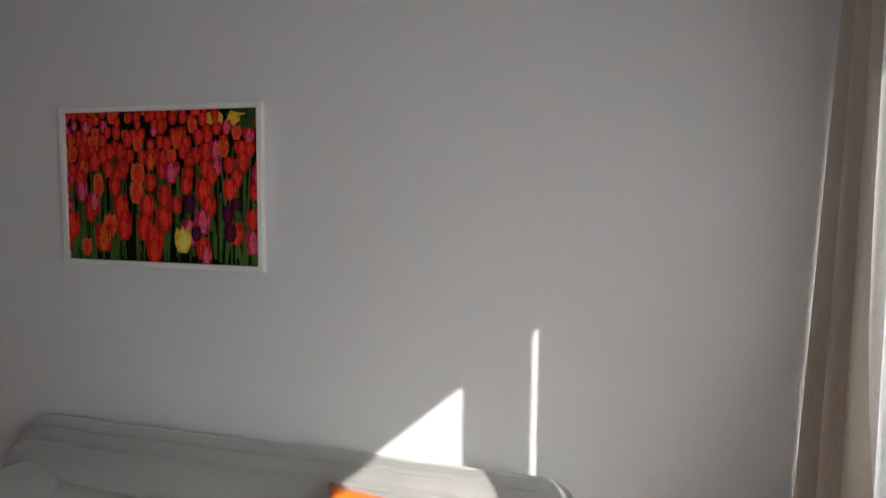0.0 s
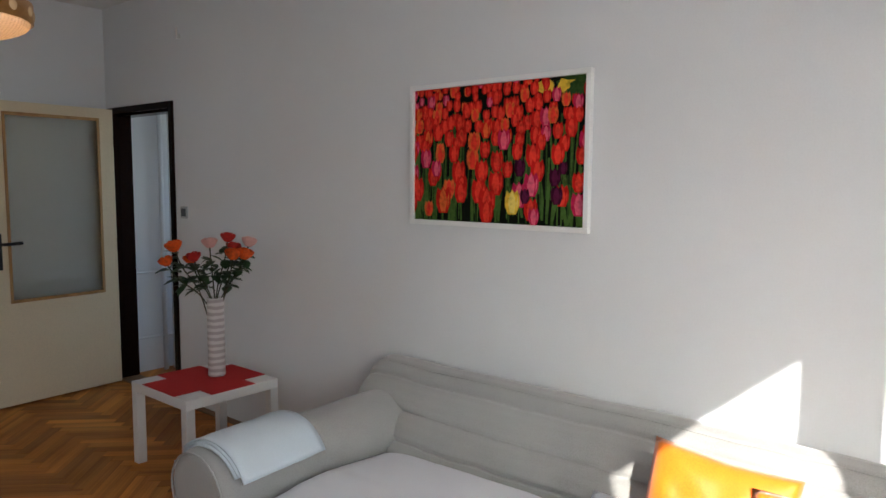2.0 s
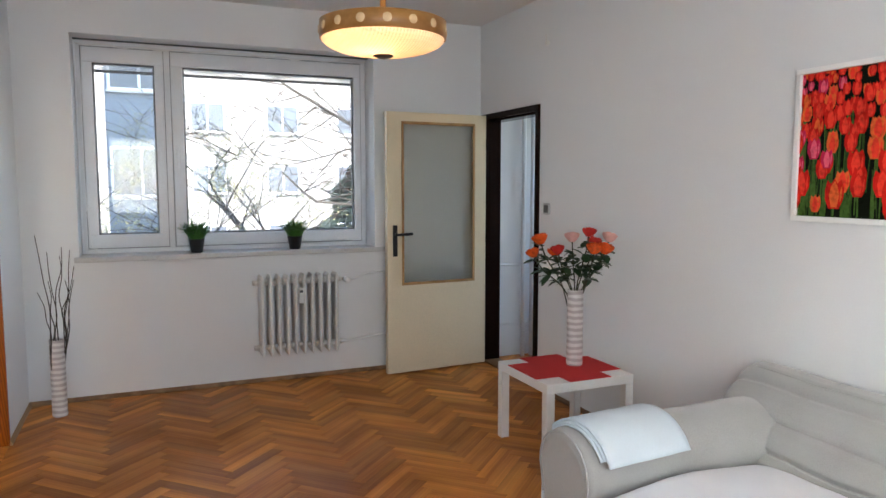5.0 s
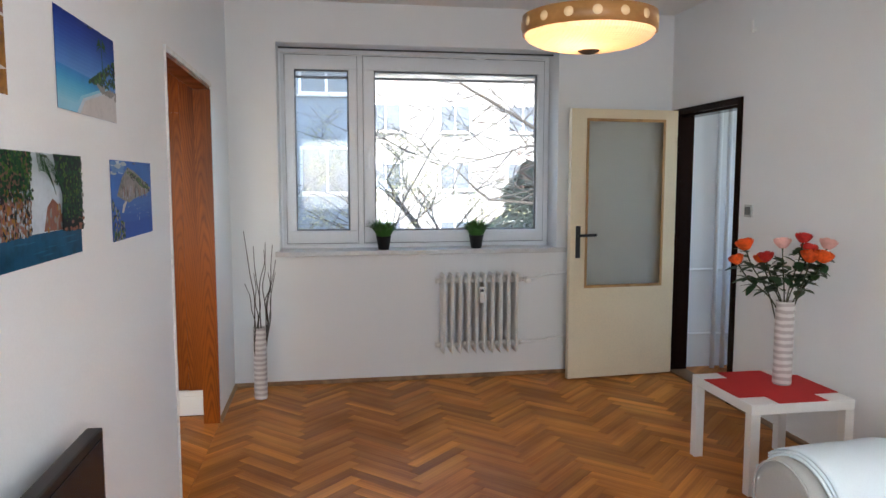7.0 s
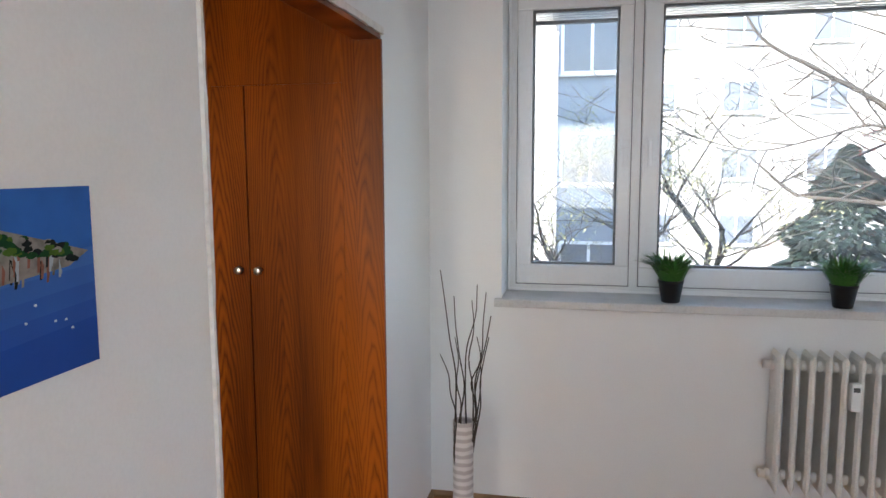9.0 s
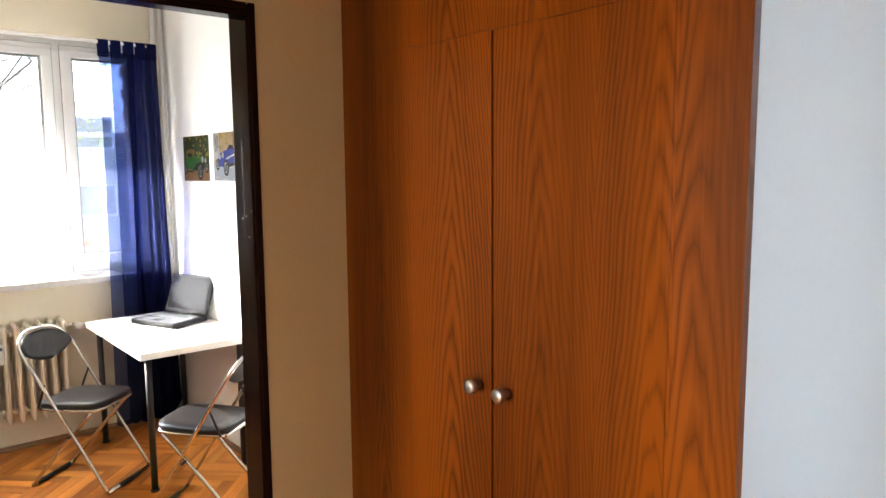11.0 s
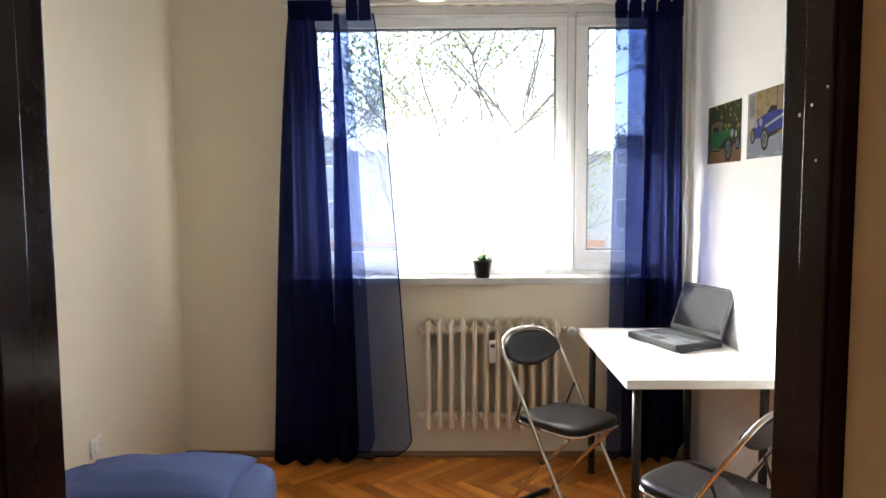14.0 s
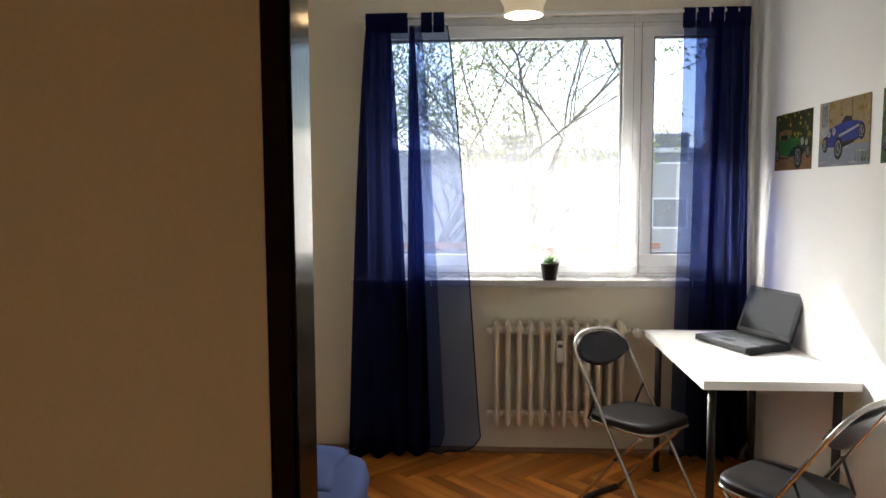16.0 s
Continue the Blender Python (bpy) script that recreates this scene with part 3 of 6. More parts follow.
for s in (-1, 1):
    y0, y1 = sorted((s * 0.021, s * 0.028))
    for q in ((0.103, DWD - 0.113, 0.702, 0.724), (0.103, DWD - 0.113, 1.939, 1.961), (0.103, 0.122, 0.724, 1.939), (DWD - 0.132, DWD - 0.113, 0.724, 1.939)):
        box(bd, q[0], q[1], y0, y1, q[2], q[3], None, 0.002)
part("glazing_bead", bd, BEAD, door1, "honey-brown wooden bead round the glass")
part("pane", boxed(0.106, DWD - 0.116, -0.003, 0.003, 0.721, 1.944), FROST, door1, "frosted glass pane")
hx = DWD - 0.057
for s in (-1, 1):
    hm = boxed(hx - 0.019, hx + 0.019, *sorted((s * 0.02, s * 0.028)), 0.93, 1.17, 0.004)
    hp = part("handle_plate", hm, BLACKPL, door1, "black handle plate")
    lv = tube(bmesh.new(), curve_pts([(hx, s * 0.028, 1.10), (hx, s * 0.06, 1.10), (hx - 0.03, s * 0.066, 1.10), (hx - 0.13, s * 0.062, 1.103)]), [0.009] * 6 + [0.010] * 6 + [0.011] * 7, 10)
    part("lever", lv, BLACKPL, hp, "black lever handle")
for z in (0.25, 1.05, 1.80):
    part("hinge", tube(bmesh.new(), [(-0.006, 0.024, z - 0.04), (-0.006, 0.024, z + 0.04)], 0.008, 10), DARKFRAME, door1)


def door_frame(name, x0, x1, yi0, yi1, faces, top, label):
    """A steel door surround: jambs with a face on both sides and a rebate."""
    d = thing(name, label, "door frame", kind="structure")
    face = min(faces)
    for nm, a, b in (("jamb", yi0 - faces[0], yi0), ("jamb", yi1, yi1 + faces[1])):
        bm = bmesh.new()
        box(bm, x0, x1, a, b, 0, top + face, None, 0.005)
        inner = b if nm == "jamb" and b == yi0 else a
        s = 1 if inner == yi0 else -1
        lo, hi = sorted((inner, inner + s * 0.004))
        box(bm, x0 + 0.055, x1 - 0.004, lo, hi, 0, top - 0.013, None, 0.002)
        part("jamb", bm, DARKFRAME, d)
    bm = bmesh.new()
    box(bm, x0, x1, yi0, yi1, top, top + face, None, 0.005)
    box(bm, x0 + 0.055, x1 - 0.004, yi0, yi1, top - 0.013, top, None, 0.002)
    part("head", bm, DARKFRAME, d)
    return d


df1 = door_frame("door_frame_1", -0.016, 0.146, -0.915, -0.09, (0.046, 0.046), 2.0, "dark brown painted steel door frame")
df2 = door_frame("door_frame_2", XB1 - 0.013, XD + 0.003, -1.618, -0.850, (0.030, 0.020), 2.016, "glossy dark brown steel door frame with chipped paint")
# paint chips on the hall side of the bedroom frame
chips = bmesh.new()
for cy, cz, r in ((-4.549, 1.535, 0.0016), (-4.572, 1.528, 0.002), (-4.538, 1.483, 0.0014), (-4.522, 1.548, 0.0014)):
    lathe(chips, [(0.0, 0.0012), (r, 0.0006), (r, 0.0)], 7, Matrix.Translation((cy, -0.8544, cz)) @ Matrix.Rotation(radians(90), 4, "X"))
part("paint_chip", chips, WALL, df2, "pale chips in the dark paint")
structure("threshold", boxed(-0.01, 0.14, -0.914, -0.091, -0.018, 0.012, 0.004), SKIRT, "worn wooden door threshold", "threshold")

# opening to the hall: wood lined jamb, worn white corner trim
op = thing("opening_lining", "orange-brown wood lining of the open hall passage", "door lining", kind="structure")
part("jamb", boxed(XW - 0.094, XW + 0.004, OPN, OPN + 0.016, 0.0, OPH), VENEER, op)
part("jamb", boxed(XW - 0.094, XW + 0.002, OPS - 0.0, OPS + 0.014, 0.0, OPH), VENEER, op)
part("head", boxed(XW - 0.094, XW + 0.002, OPS + 0.0145, OPN - 0.0005, OPH - 0.0, OPH + 0.018), VENEER, op)


def ragged(bm, x0, x1, y0, y1, z0, z1, axis, amp):
    """A strip whose edge runs unevenly, as of old plaster."""
    n = 60
    vs = []
    for i in range(n + 1):
        t = i / n
        j = amp * noise.noise(Vector((t * 31, x0 * 9, y0 * 7)))
        if axis == "z":
            z = z0 + (z1 - z0) * t
            vs.append([bm.verts.new((x, y, z)) for x, y in ((x0, y0), (x1, y0 + 0 * j), (x1, y1 + j), (x0, y1 + j))])
        else:
            y = y0 + (y1 - y0) * t
            vs.append([bm.verts.new((x, y, z)) for x, z in ((x0, z0 + j), (x1, z0 + j), (x1, z1), (x0, z1))])
    for a, b in zip(vs, vs[1:]):
        for k in range(4):
            bm.faces.new((a[k], a[(k + 1) % 4], b[(k + 1) % 4], b[k]))
    bm.faces.new(vs[0])
    bm.faces.new(vs[-1][::-1])
    return bm


trim = ragged(bmesh.new(), XW - 0.002, XW + 0.009, OPS - 0.012, OPS - 0.001, 0, OPH + 0.03, "z", 0.006)
structure("trim", trim, TRIM, "chipped white plaster edge beside the passage", "trim")
trim = ragged(bmesh.new(), XW - 0.002, XW + 0.010, OPS - 0.01, OPN + 0.018, OPH + 0.018, OPH + 0.042, "y", 0.006)
structure("trim", trim, TRIM, "chipped white strip above the passage", "trim")

# unseen wall, added to keep the south fill lamp off the near hall wall
structure("hall_shade_wall", boxed(XD + 0.002, -4.20, -2.72, -2.62, 0.0, H - 0.003), BEIGE, "unseen beige wall added to shade part of the hall", "wall")


# ---- wardrobe in the hall ----
wr = thing("wardrobe", "built-in orange-brown veneered wardrobe with two doors", "wardrobe")
WY = -0.592
part("carcass", boxed(XD + 0.002, XW - 0.096, WY + 0.022, -0.004, 0.165, H - 0.004), VENEER, wr)
part("side_panel", boxed(XD + 0.002, -4.2306, WY, WY + 0.02, 0.165, H - 0.004), VENEER, wr)
part("side_panel", boxed(-3.5524, XW - 0.096, WY, WY + 0.02, 0.165, H - 0.004), VENEER, wr)
# left edge and top of the doors follow the outline of a lit patch
part("top_panel", boxed(-4.23, -3.553, WY, WY + 0.016, 1.9206, H - 0.004), VENEER, wr)
for x0, x1, kx in ((-4.23, -3.9635, -3.998), (-3.9575, -3.553, -3.914)):
    dr = part("door", boxed(x0, x1, WY - 0.001, WY + 0.018, 0.17, 1.92, 0.001), VENEER, wr)
    kn = lathe(bmesh.new(), [(0.0, 0.034), (0.012, 0.034), (0.0155, 0.031), (0.016, 0.018), (0.009, 0.014), (0.009, 0.0)], 18,
               Matrix.Translation((kx, WY - 0.004, 1.186)) @ Matrix.Rotation(radians(90), 4, "X"))
    part("knob", kn, STEEL, dr, "round grey metal knob")
pl = part("plinth", boxed(XD + 0.002, XW - 0.096, WY + 0.004, WY + 0.02, 0.0, 0.163, 0.002), WHITE_LAC, wr, "white plinth board")
part("plinth_bead", boxed(XD + 0.002, XW - 0.096, WY - 0.002, WY + 0.0035, 0.118, 0.128, 0.002), WHITE_LAC, pl)


# ---- radiators ----
def radiator(n, z0, z1, enamel, label, m):
    r = thing("radiator", label, "radiator", m, group="cast-iron radiators")
    pitch, half = 0.0615, 0.070
    for i in range(n):
        x = (i + 0.5) * pitch
        bm = bmesh.new()
        out = [(0.0, z1 + 0.012), (0.013, z1 - 0.006), (0.015, z1 - 0.03), (0.0115, z1 - 0.06), (0.0135, z1 - 0.10), (0.0135, z0 + 0.10), (0.0115, z0 + 0.06), (0.015, z0 + 0.03), (0.013, z0 + 0.006), (0.0, z0 - 0.018)]
        ring = out + [(-a, z) for a, z in out[-2:0:-1]]
        for ya, yb, k in ((-half, -half + 0.012, 0.35), (-half + 0.012, half - 0.012, 1.0), (half - 0.012, half, 1.0)):
            fa = [bm.verts.new((x + a * k, ya, z)) for a, z in ring]
            fb2 = [bm.verts.new((x + a * (0.35 if yb == half else 1.0), yb, z)) for a, z in ring]
            for q in range(len(ring)):
                w = (q + 1) % len(ring)
                bm.faces.new((fa[q], fa[w], fb2[w], fb2[q]))
            if ya == -half:
                bm.faces.new(fa)
            if yb == half:
                bm.faces.new(fb2[::-1])
        for z in (z1 - 0.045, z0 + 0.045):
            lathe(bm, [(0.012, -pitch / 2), (0.024, -pitch / 2 + 0.004), (0.021, -0.01), (0.021, 0.01), (0.024, pitch / 2 - 0.004), (0.012, pitch / 2)], 12,
                  Matrix.Translation((x, 0, z)) @ Matrix.Rotation(radians(90), 4, "Y"))
        part("section", bm, enamel, r)
    for x in (-0.012, n * pitch + 0.012):
        for z in (z1 - 0.045, z0 + 0.045):
            part("end_plug", tube(bmesh.new(), [(x - 0.014, 0, z), (x + 0.014, 0, z)], 0.018, 12), enamel, r)
    me = part("heat_meter", boxed(0.5 * n * pitch - 0.018, 0.5 * n * pitch + 0.018, -half - 0.032, -half, z1 - 0.20, z1 - 0.085, 0.005), DEVICE, r, "small white heat cost meter")
    part("meter_window", boxed(0.5 * n * pitch - 0.012, 0.5 * n * pitch + 0.012, -half - 0.034, -half - 0.031, z1 - 0.118, z1 - 0.100), GREYPL, me)
    vx = n * pitch + 0.055
    va = part("valve", tube(bmesh.new(), [(vx - 0.04, 0, z1 - 0.045), (vx, 0, z1 - 0.045)], 0.013, 12), CHROME, r, "metal valve body")
    part("thermostat_knob", lathe(bmesh.new(), [(0.0, -0.075), (0.018, -0.075), (0.023, -0.07), (0.024, -0.03), (0.018, -0.02), (0.014, 0.0)], 16,
                                  Matrix.Translation((vx - 0.005, 0, z1 - 0.045)) @ Matrix.Rotation(radians(-90), 4, "X")), WHITE_LAC, va, "white thermostat knob")
    return r


radiator(10, 0.235, 0.808, ENAMEL_GREY, "grey-white cast-iron radiator below the window sill", Matrix.Translation((-1.855, -0.085, 0)))
radiator(12, 0.207, 0.765, ENAMEL, "ivory cast-iron radiator below the bedroom window", Matrix.Translation((-7.585, -1.366, 0)) @ Matrix.Rotation(radians(90), 4, "Z"))


def pipe(pts, r, material, label):
    return tagged(part("heating_pipe", tube(bmesh.new(), pts, r, 10), material), label, "pipe", group="heating pipes")


pipe(curve_pts([(-1.185, -0.095, 0.763), (-1.1, -0.09, 0.765), (-1.0, -0.05, 0.79), (-0.6, -0.045, 0.80), (0.6, -0.045, 0.80), (1.45, -0.045, 0.80)]), 0.010, WALL, "white painted heating pipe along the wall")
pipe(curve_pts([(-1.235, -0.095, 0.28), (-1.1, -0.09, 0.285), (-0.95, -0.06, 0.295), (-0.6, -0.045, 0.30), (0.6, -0.045, 0.275), (1.45, -0.045, 0.275)]), 0.010, WALL, "white painted heating pipe along the wall")
for px in (0.385, 0.47):
    pipe([(px, -0.055, 0.0), (px, -0.055, H)], 0.019, WALL, "thick white painted vertical heating pipe in the corner")
for py in (0.028, -0.018):
    pipe([(XB0 + 0.035, py, 0.0), (XB0 + 0.035, py, H)], 0.013, WALL, "white vertical heating pipe in the bedroom corner")
pipe(curve_pts([(-7.585, -0.545, 0.72), (-7.59, -0.4, 0.722), (-7.61, -0.2, 0.73), (-7.625, 0.0, 0.73)]), 0.009, WALL, "thin white heating pipe to the radiator")
pipe(curve_pts([(-7.585, -0.60, 0.252), (-7.59, -0.4, 0.252), (-7.61, -0.2, 0.25), (-7.625, 0.0, 0.25)]), 0.009, WALL, "thin white heating pipe to the radiator")


# ---- table with runner and roses ----
tb = thing("side_table", "small square white lacquered side table", "table")
part("tabletop", boxed(-0.703, -0.155, -2.247, -1.699, 0.40, 0.45, 0.003), WHITE_LAC, tb)
for lx in (-0.703, -0.205):
    for ly in (-2.247, -1.749):
        part("leg", boxed(lx + 0.0005, lx + 0.0495, ly + 0.0005, ly + 0.0495, 0.0, 0.399, 0.003), WHITE_LAC, tb)
CXT, CYT = -0.429, -1.973


rb = bmesh.new()
cross = [(-0.13, -0.272), (0.13, -0.272), (0.13, -0.16), (0.272, -0.16), (0.272, 0.16), (0.13, 0.16), (0.13, 0.272), (-0.13, 0.272), (-0.13, 0.16), (-0.272, 0.16), (-0.272, -0.16), (-0.13, -0.16)]
lo = [rb.verts.new((CXT + x, CYT + y, 0.4503)) for x, y in cross]
hi = [rb.verts.new((CXT + x, CYT + y, 0.4535)) for x, y in cross]
rb.faces.new(hi)
rb.faces.new(lo[::-1])
for i in range(12):
    j = (i + 1) % 12
    rb.faces.new((lo[i], lo[j], hi[j], hi[i]))
tagged(part("table_runner", rb, RED), "two crossed red felt runners on the white table", "table runner")


def striped(name):
    m, nt, b = nodes_of(name)
    tc = nt.nodes.new("ShaderNodeTexCoord")
    w = node(nt, "ShaderNodeTexWave", Scale=9.0, Distortion=1.6, Detail=3.0)
    w.wave_type, w.bands_direction = "BANDS", "Z"
    w.inputs["Detail Scale"].default_value = 2.0
    nt.links.new(tc.outputs["Object"], w.inputs["Vector"])
    nt.links.new(ramp(nt, w.outputs[1], [(0.3, (0.43, 0.385, 0.375)), (0.7, (0.64, 0.60, 0.59))]), b.inputs["Base Color"])
    b.inputs["Roughness"].default_value = 0.45
    bp = node(nt, "ShaderNodeBump", Strength=0.4, Distance=0.002)
    nt.links.new(w.outputs[1], bp.inputs["Height"])
    nt.links.new(bp.outputs[0], b.inputs["Normal"])
    return m


STRIPE = striped("grey_white_striped_ceramic")


def tall_vase(x, y, z, h, r, label):
    prof = [(0.0, 0.0), (r * 0.92, 0.0), (r, 0.006)]
    for i in range(1, 24):
        prof.append((r * (1 + 0.012 * math.sin(i * 2.1)), h * i / 24))
    prof += [(r, h), (r - 0.004, h), (r - 0.005, h * 0.5), (0.0, h * 0.5)]
    return tagged(part("vase", lathe(bmesh.new(), prof, 32), STRIPE, None, "", Matrix.Translation((x, y, z))), label, "vase", group="striped vases")


VX, VY = -0.345, -1.955
tall_vase(VX, VY, 0.4537, 0.435, 0.046, "tall grey and white striped ceramic vase on the red runner")


def leaf_poly(bm, m, ln, wd, bend):
    left, mid, right = [], [], []
    for i in range(6):
        t = i / 5
        w = wd * math.sin(math.pi * min(0.97, t * 0.9 + 0.06)) ** 0.8 * (1 - 0.25 * t)
        z = -bend * t * t
        left.append(bm.verts.new(m @ Vector((-w, ln * t, z + 0.15 * w))))
        mid.append(bm.verts.new(m @ Vector((0, ln * t, z))))
        right.append(bm.verts.new(m @ Vector((w, ln * t, z + 0.15 * w))))
    for a, b in ((left, mid), (mid, right)):
        for i in range(5):
            bm.faces.new((a[i], b[i], b[i + 1], a[i + 1])).smooth = True


def rose(base, tip, material, label, seed, size=0.042):
    rg = random.Random(seed)
    b, t = Vector(base), Vector(tip)
    th = thing("artificial_rose", label, "flower", Matrix.Translation(b), group="roses in the vase")
    d = t - b
    mid1 = d * 0.45 + Vector((d.x * -0.12, d.y * -0.12, 0.02))
    pts = curve_pts([(0, 0, 0), mid1, d * 0.8, d], 6)
    stem = part("stem", tube(bmesh.new(), pts, [0.0035] * (len(pts) - 1) + [0.005], 7), STEM, th)
    # bloom: rolled petals round a closed bud
    up = ((d - mid1).normalized() + Vector((0, 0, 1.1))).normalized()
    fr = up.to_track_quat("Z", "Y").to_matrix().to_4x4()
    bm = bmesh.new()
    for ring, (n, rad, hgt, open_by) in enumerate(((3, 0.30, 1.0, 0.0), (4, 0.56, 1.0, 0.10), (5, 0.80, 0.94, 0.35), (5, 0.92, 0.84, 0.36))):
        for k in range(n):
            a0 = 2 * math.pi * (k + 0.37 * ring) / n + rg.uniform(-0.15, 0.15)
            span = 2 * math.pi / n * 0.72
            grid = []
            for i in range(6):
                u = i / 5
                row = []
                for j in range(5):
                    v = j / 4
                    a = a0 + (u - 0.5) * 2 * span * (0.6 + 0.4 * math.sin(math.pi * min(1, v + 0.25)))
                    r = size * rad * (0.40 + 0.60 * math.sin(v * 1.9)) * (1 + open_by * 0.45 * v ** 3)
                    z = size * 1.32 * hgt * v - size * open_by * 0.30 * max(0, v - 0.7) - size * 0.12 * abs(u - 0.5) ** 2 * 4 * v
                    row.append(bm.verts.new(fr @ Vector((r * math.cos(a), r * math.sin(a), z)) + d))
                grid.append(row)
            for i in range(5):
                for j in range(4):
                    bm.faces.new((grid[i][j], grid[i + 1][j], grid[i + 1][j + 1], grid[i][j + 1])).smooth = True
    part("bloom", bm, material, th, "layered petals")
    for k in range(15):
        t0 = rg.uniform(0.45, 0.97)
        p = pts[int(t0 * (len(pts) - 1))]
        m = Matrix.Translation(p) @ Matrix.Rotation(rg.uniform(0, 6.28), 4, "Z") @ Matrix.Rotation(rg.uniform(-0.5, 0.7), 4, "X")
        lb = bmesh.new()
        leaf_poly(lb, m, rg.uniform(0.055, 0.082), rg.uniform(0.024, 0.034), rg.uniform(0.005, 0.03))
        part("leaf", lb, LEAF, th)
    return th


VT = 0.4537 + 0.43
for i, (dx, dy, dz, mt, lab, sz) in enumerate((
        (-0.30, 0.06, 0.215, ROSE_O, "orange artificial rose with dark leaves", 0.044), (-0.22, 0.10, 0.285, ROSE_O, "orange-red artificial rose with dark leaves", 0.054),
        (-0.13, 0.05, 0.215, ROSE_O, "orange artificial rose with dark leaves", 0.050), (0.01, 0.06, 0.295, ROSE_P, "pale pink artificial rose", 0.050),
        (0.12, 0.02, 0.325, ROSE_R, "deep red artificial rose", 0.048), (0.07, -0.10, 0.235, ROSE_O, "orange artificial rose with dark leaves", 0.054),
        (0.14, -0.12, 0.235, ROSE_O, "orange-red artificial rose with dark leaves", 0.054), (0.24, -0.04, 0.295, ROSE_P, "pale pink artificial rose", 0.050),
        (-0.16, -0.02, 0.235, ROSE_R, "red artificial rose with dark leaves", 0.044), (0.16, 0.02, 0.265, ROSE_R, "red artificial rose with dark leaves", 0.050))):
    a = i * 2.4
    rose((VX + 0.022 * math.cos(a), VY + 0.022 * math.sin(a), 0.70), (VX + dx * 0.80, VY + dy * 0.9, VT + dz * 0.96 - 0.01), mt, lab, 11 + i, sz * 0.86)

# twigs in the second vase
TX, TY = -3.135, -0.29
tall_vase(TX, TY, 0.0, 0.50, 0.045, "tall grey and white striped ceramic vase on the floor")
rg = random.Random(5)
for i in range(11):
    a = rg.uniform(0, 6.28)
    lean = rg.uniform(0.02, 0.12)
    h = rg.uniform(0.78, 1.12) if i else 1.17
    pts = []
    for k in range(7):
        t = k / 6
        wob = 0.016 * math.sin(t * rg.uniform(4, 9) + a)
        pts.append((TX + (0.02 + lean * t ** 1.3) * math.cos(a) + wob, TY + (0.02 + lean * t ** 1.3) * math.sin(a) + wob * 0.6, 0.27 + (h - 0.27) * t))
    cp = curve_pts(pts, 4)
    tw = part("twig", tube(bmesh.new(), cp, [0.0048 * (1 - 0.6 * k / len(cp)) for k in range(len(cp))], 6), TWIG)
    tagged(tw, "thin dark curly twig standing in the vase", "twig", group="twigs in the vase")


def grass_pot(x, y, z, seed):
    rg = random.Random(seed)
    p = thing("potted_grass", "small green artificial grass in a black pot", "potted plant", Matrix.Translation((x, y, z)), group="pots on the sill")
    part("pot", lathe(bmesh.new(), [(0.0, 0.0), (0.038, 0.0), (0.040, 0.004), (0.054, 0.088), (0.057, 0.09), (0.057, 0.10), (0.051, 0.10), (0.048, 0.085), (0.0, 0.085)], 24), BLACKPL, p, "black plastic pot")
    bm = bmesh.new()
    for k in range(300):
        a, r = rg.uniform(0, 6.28), 0.046 * math.sqrt(rg.random())
        ln, lean = rg.uniform(0.09, 0.17), rg.uniform(0.1, 1.15)
        w = rg.uniform(0.004, 0.007)
        d = Vector((math.cos(a), math.sin(a), 0))
        sd = Vector((-math.sin(a), math.cos(a), 0)) * w
        b0 = d * r + Vector((0, 0, 0.085))
        m0 = b0 + d * ln * lean * 0.35 + Vector((0, 0, ln * 0.55))
        t0 = b0 + d * ln * lean * 0.9 + Vector((0, 0, ln * (1.0 - 0.3 * lean)))
        v = [bm.verts.new(q) for q in (b0 - sd * 0.6, b0 + sd * 0.6, m0 + sd, m0 - sd, t0)]
        bm.faces.new(v[:4])
        bm.faces.new((v[3], v[2], v[4]))
    part("grass", bm, GRASS, p, "bright green plastic blades")


grass_pot(-2.25, 0.045, 0.992, 1)
grass_pot(-1.543, 0.045, 0.992, 2)


# ---- pendant lamp of the living room ----
lp = thing("pendant_lamp", "round pendant lamp with a wooden band and prism glass, lit", "lamp", Matrix.Translation((-1.778, -2.863, -0.009)))
R = 0.222
part("canopy", lathe(bmesh.new(), [(0.0, 2.70), (0.03, 2.70), (0.055, 2.74), (0.06, H + 0.008), (0.0, H + 0.008)], 24), LAMPSTEM, lp)
part("stem", tube(bmesh.new(), [(0, 0, 2.06), (0, 0, 2.71)], 0.011, 14), LAMPSTEM, lp, "amber brown stem")
band = bmesh.new()
lathe(band, [(R, 2.008), (R + 0.004, 2.010), (R + 0.004, 2.068), (R, 2.070), (R - 0.005, 2.068), (R - 0.005, 2.010), (R, 2.008)], 72)
part("band", band, LAMPBAND, lp)
bowl = [(0.0, 1.953)] + [(R * math.sin(t * 0.157) / math.sin(1.57) * 0.985, 1.953 + 0.058 * (1 - math.cos(t * 0.157)) ) for t in range(1, 11)]
pb = bmesh.new()
lathe(pb, bowl, 72)
part("glass_bowl", pb, SHADEGLASS, lp, "prism-patterned frosted glass bowl")
part("finial", lathe(bmesh.new(), [(0.0, 1.941), (0.02, 1.944), (0.036, 1.952), (0.038, 1.957), (0.0, 1.962)], 24), TWIG, lp, "dark brown centre knob")
part("top_disc", lathe(bmesh.new(), [(0.0, 2.085), (0.19, 2.078), (R - 0.006, 2.060)], 48), OPALGLASS, lp, "pale upper glass")
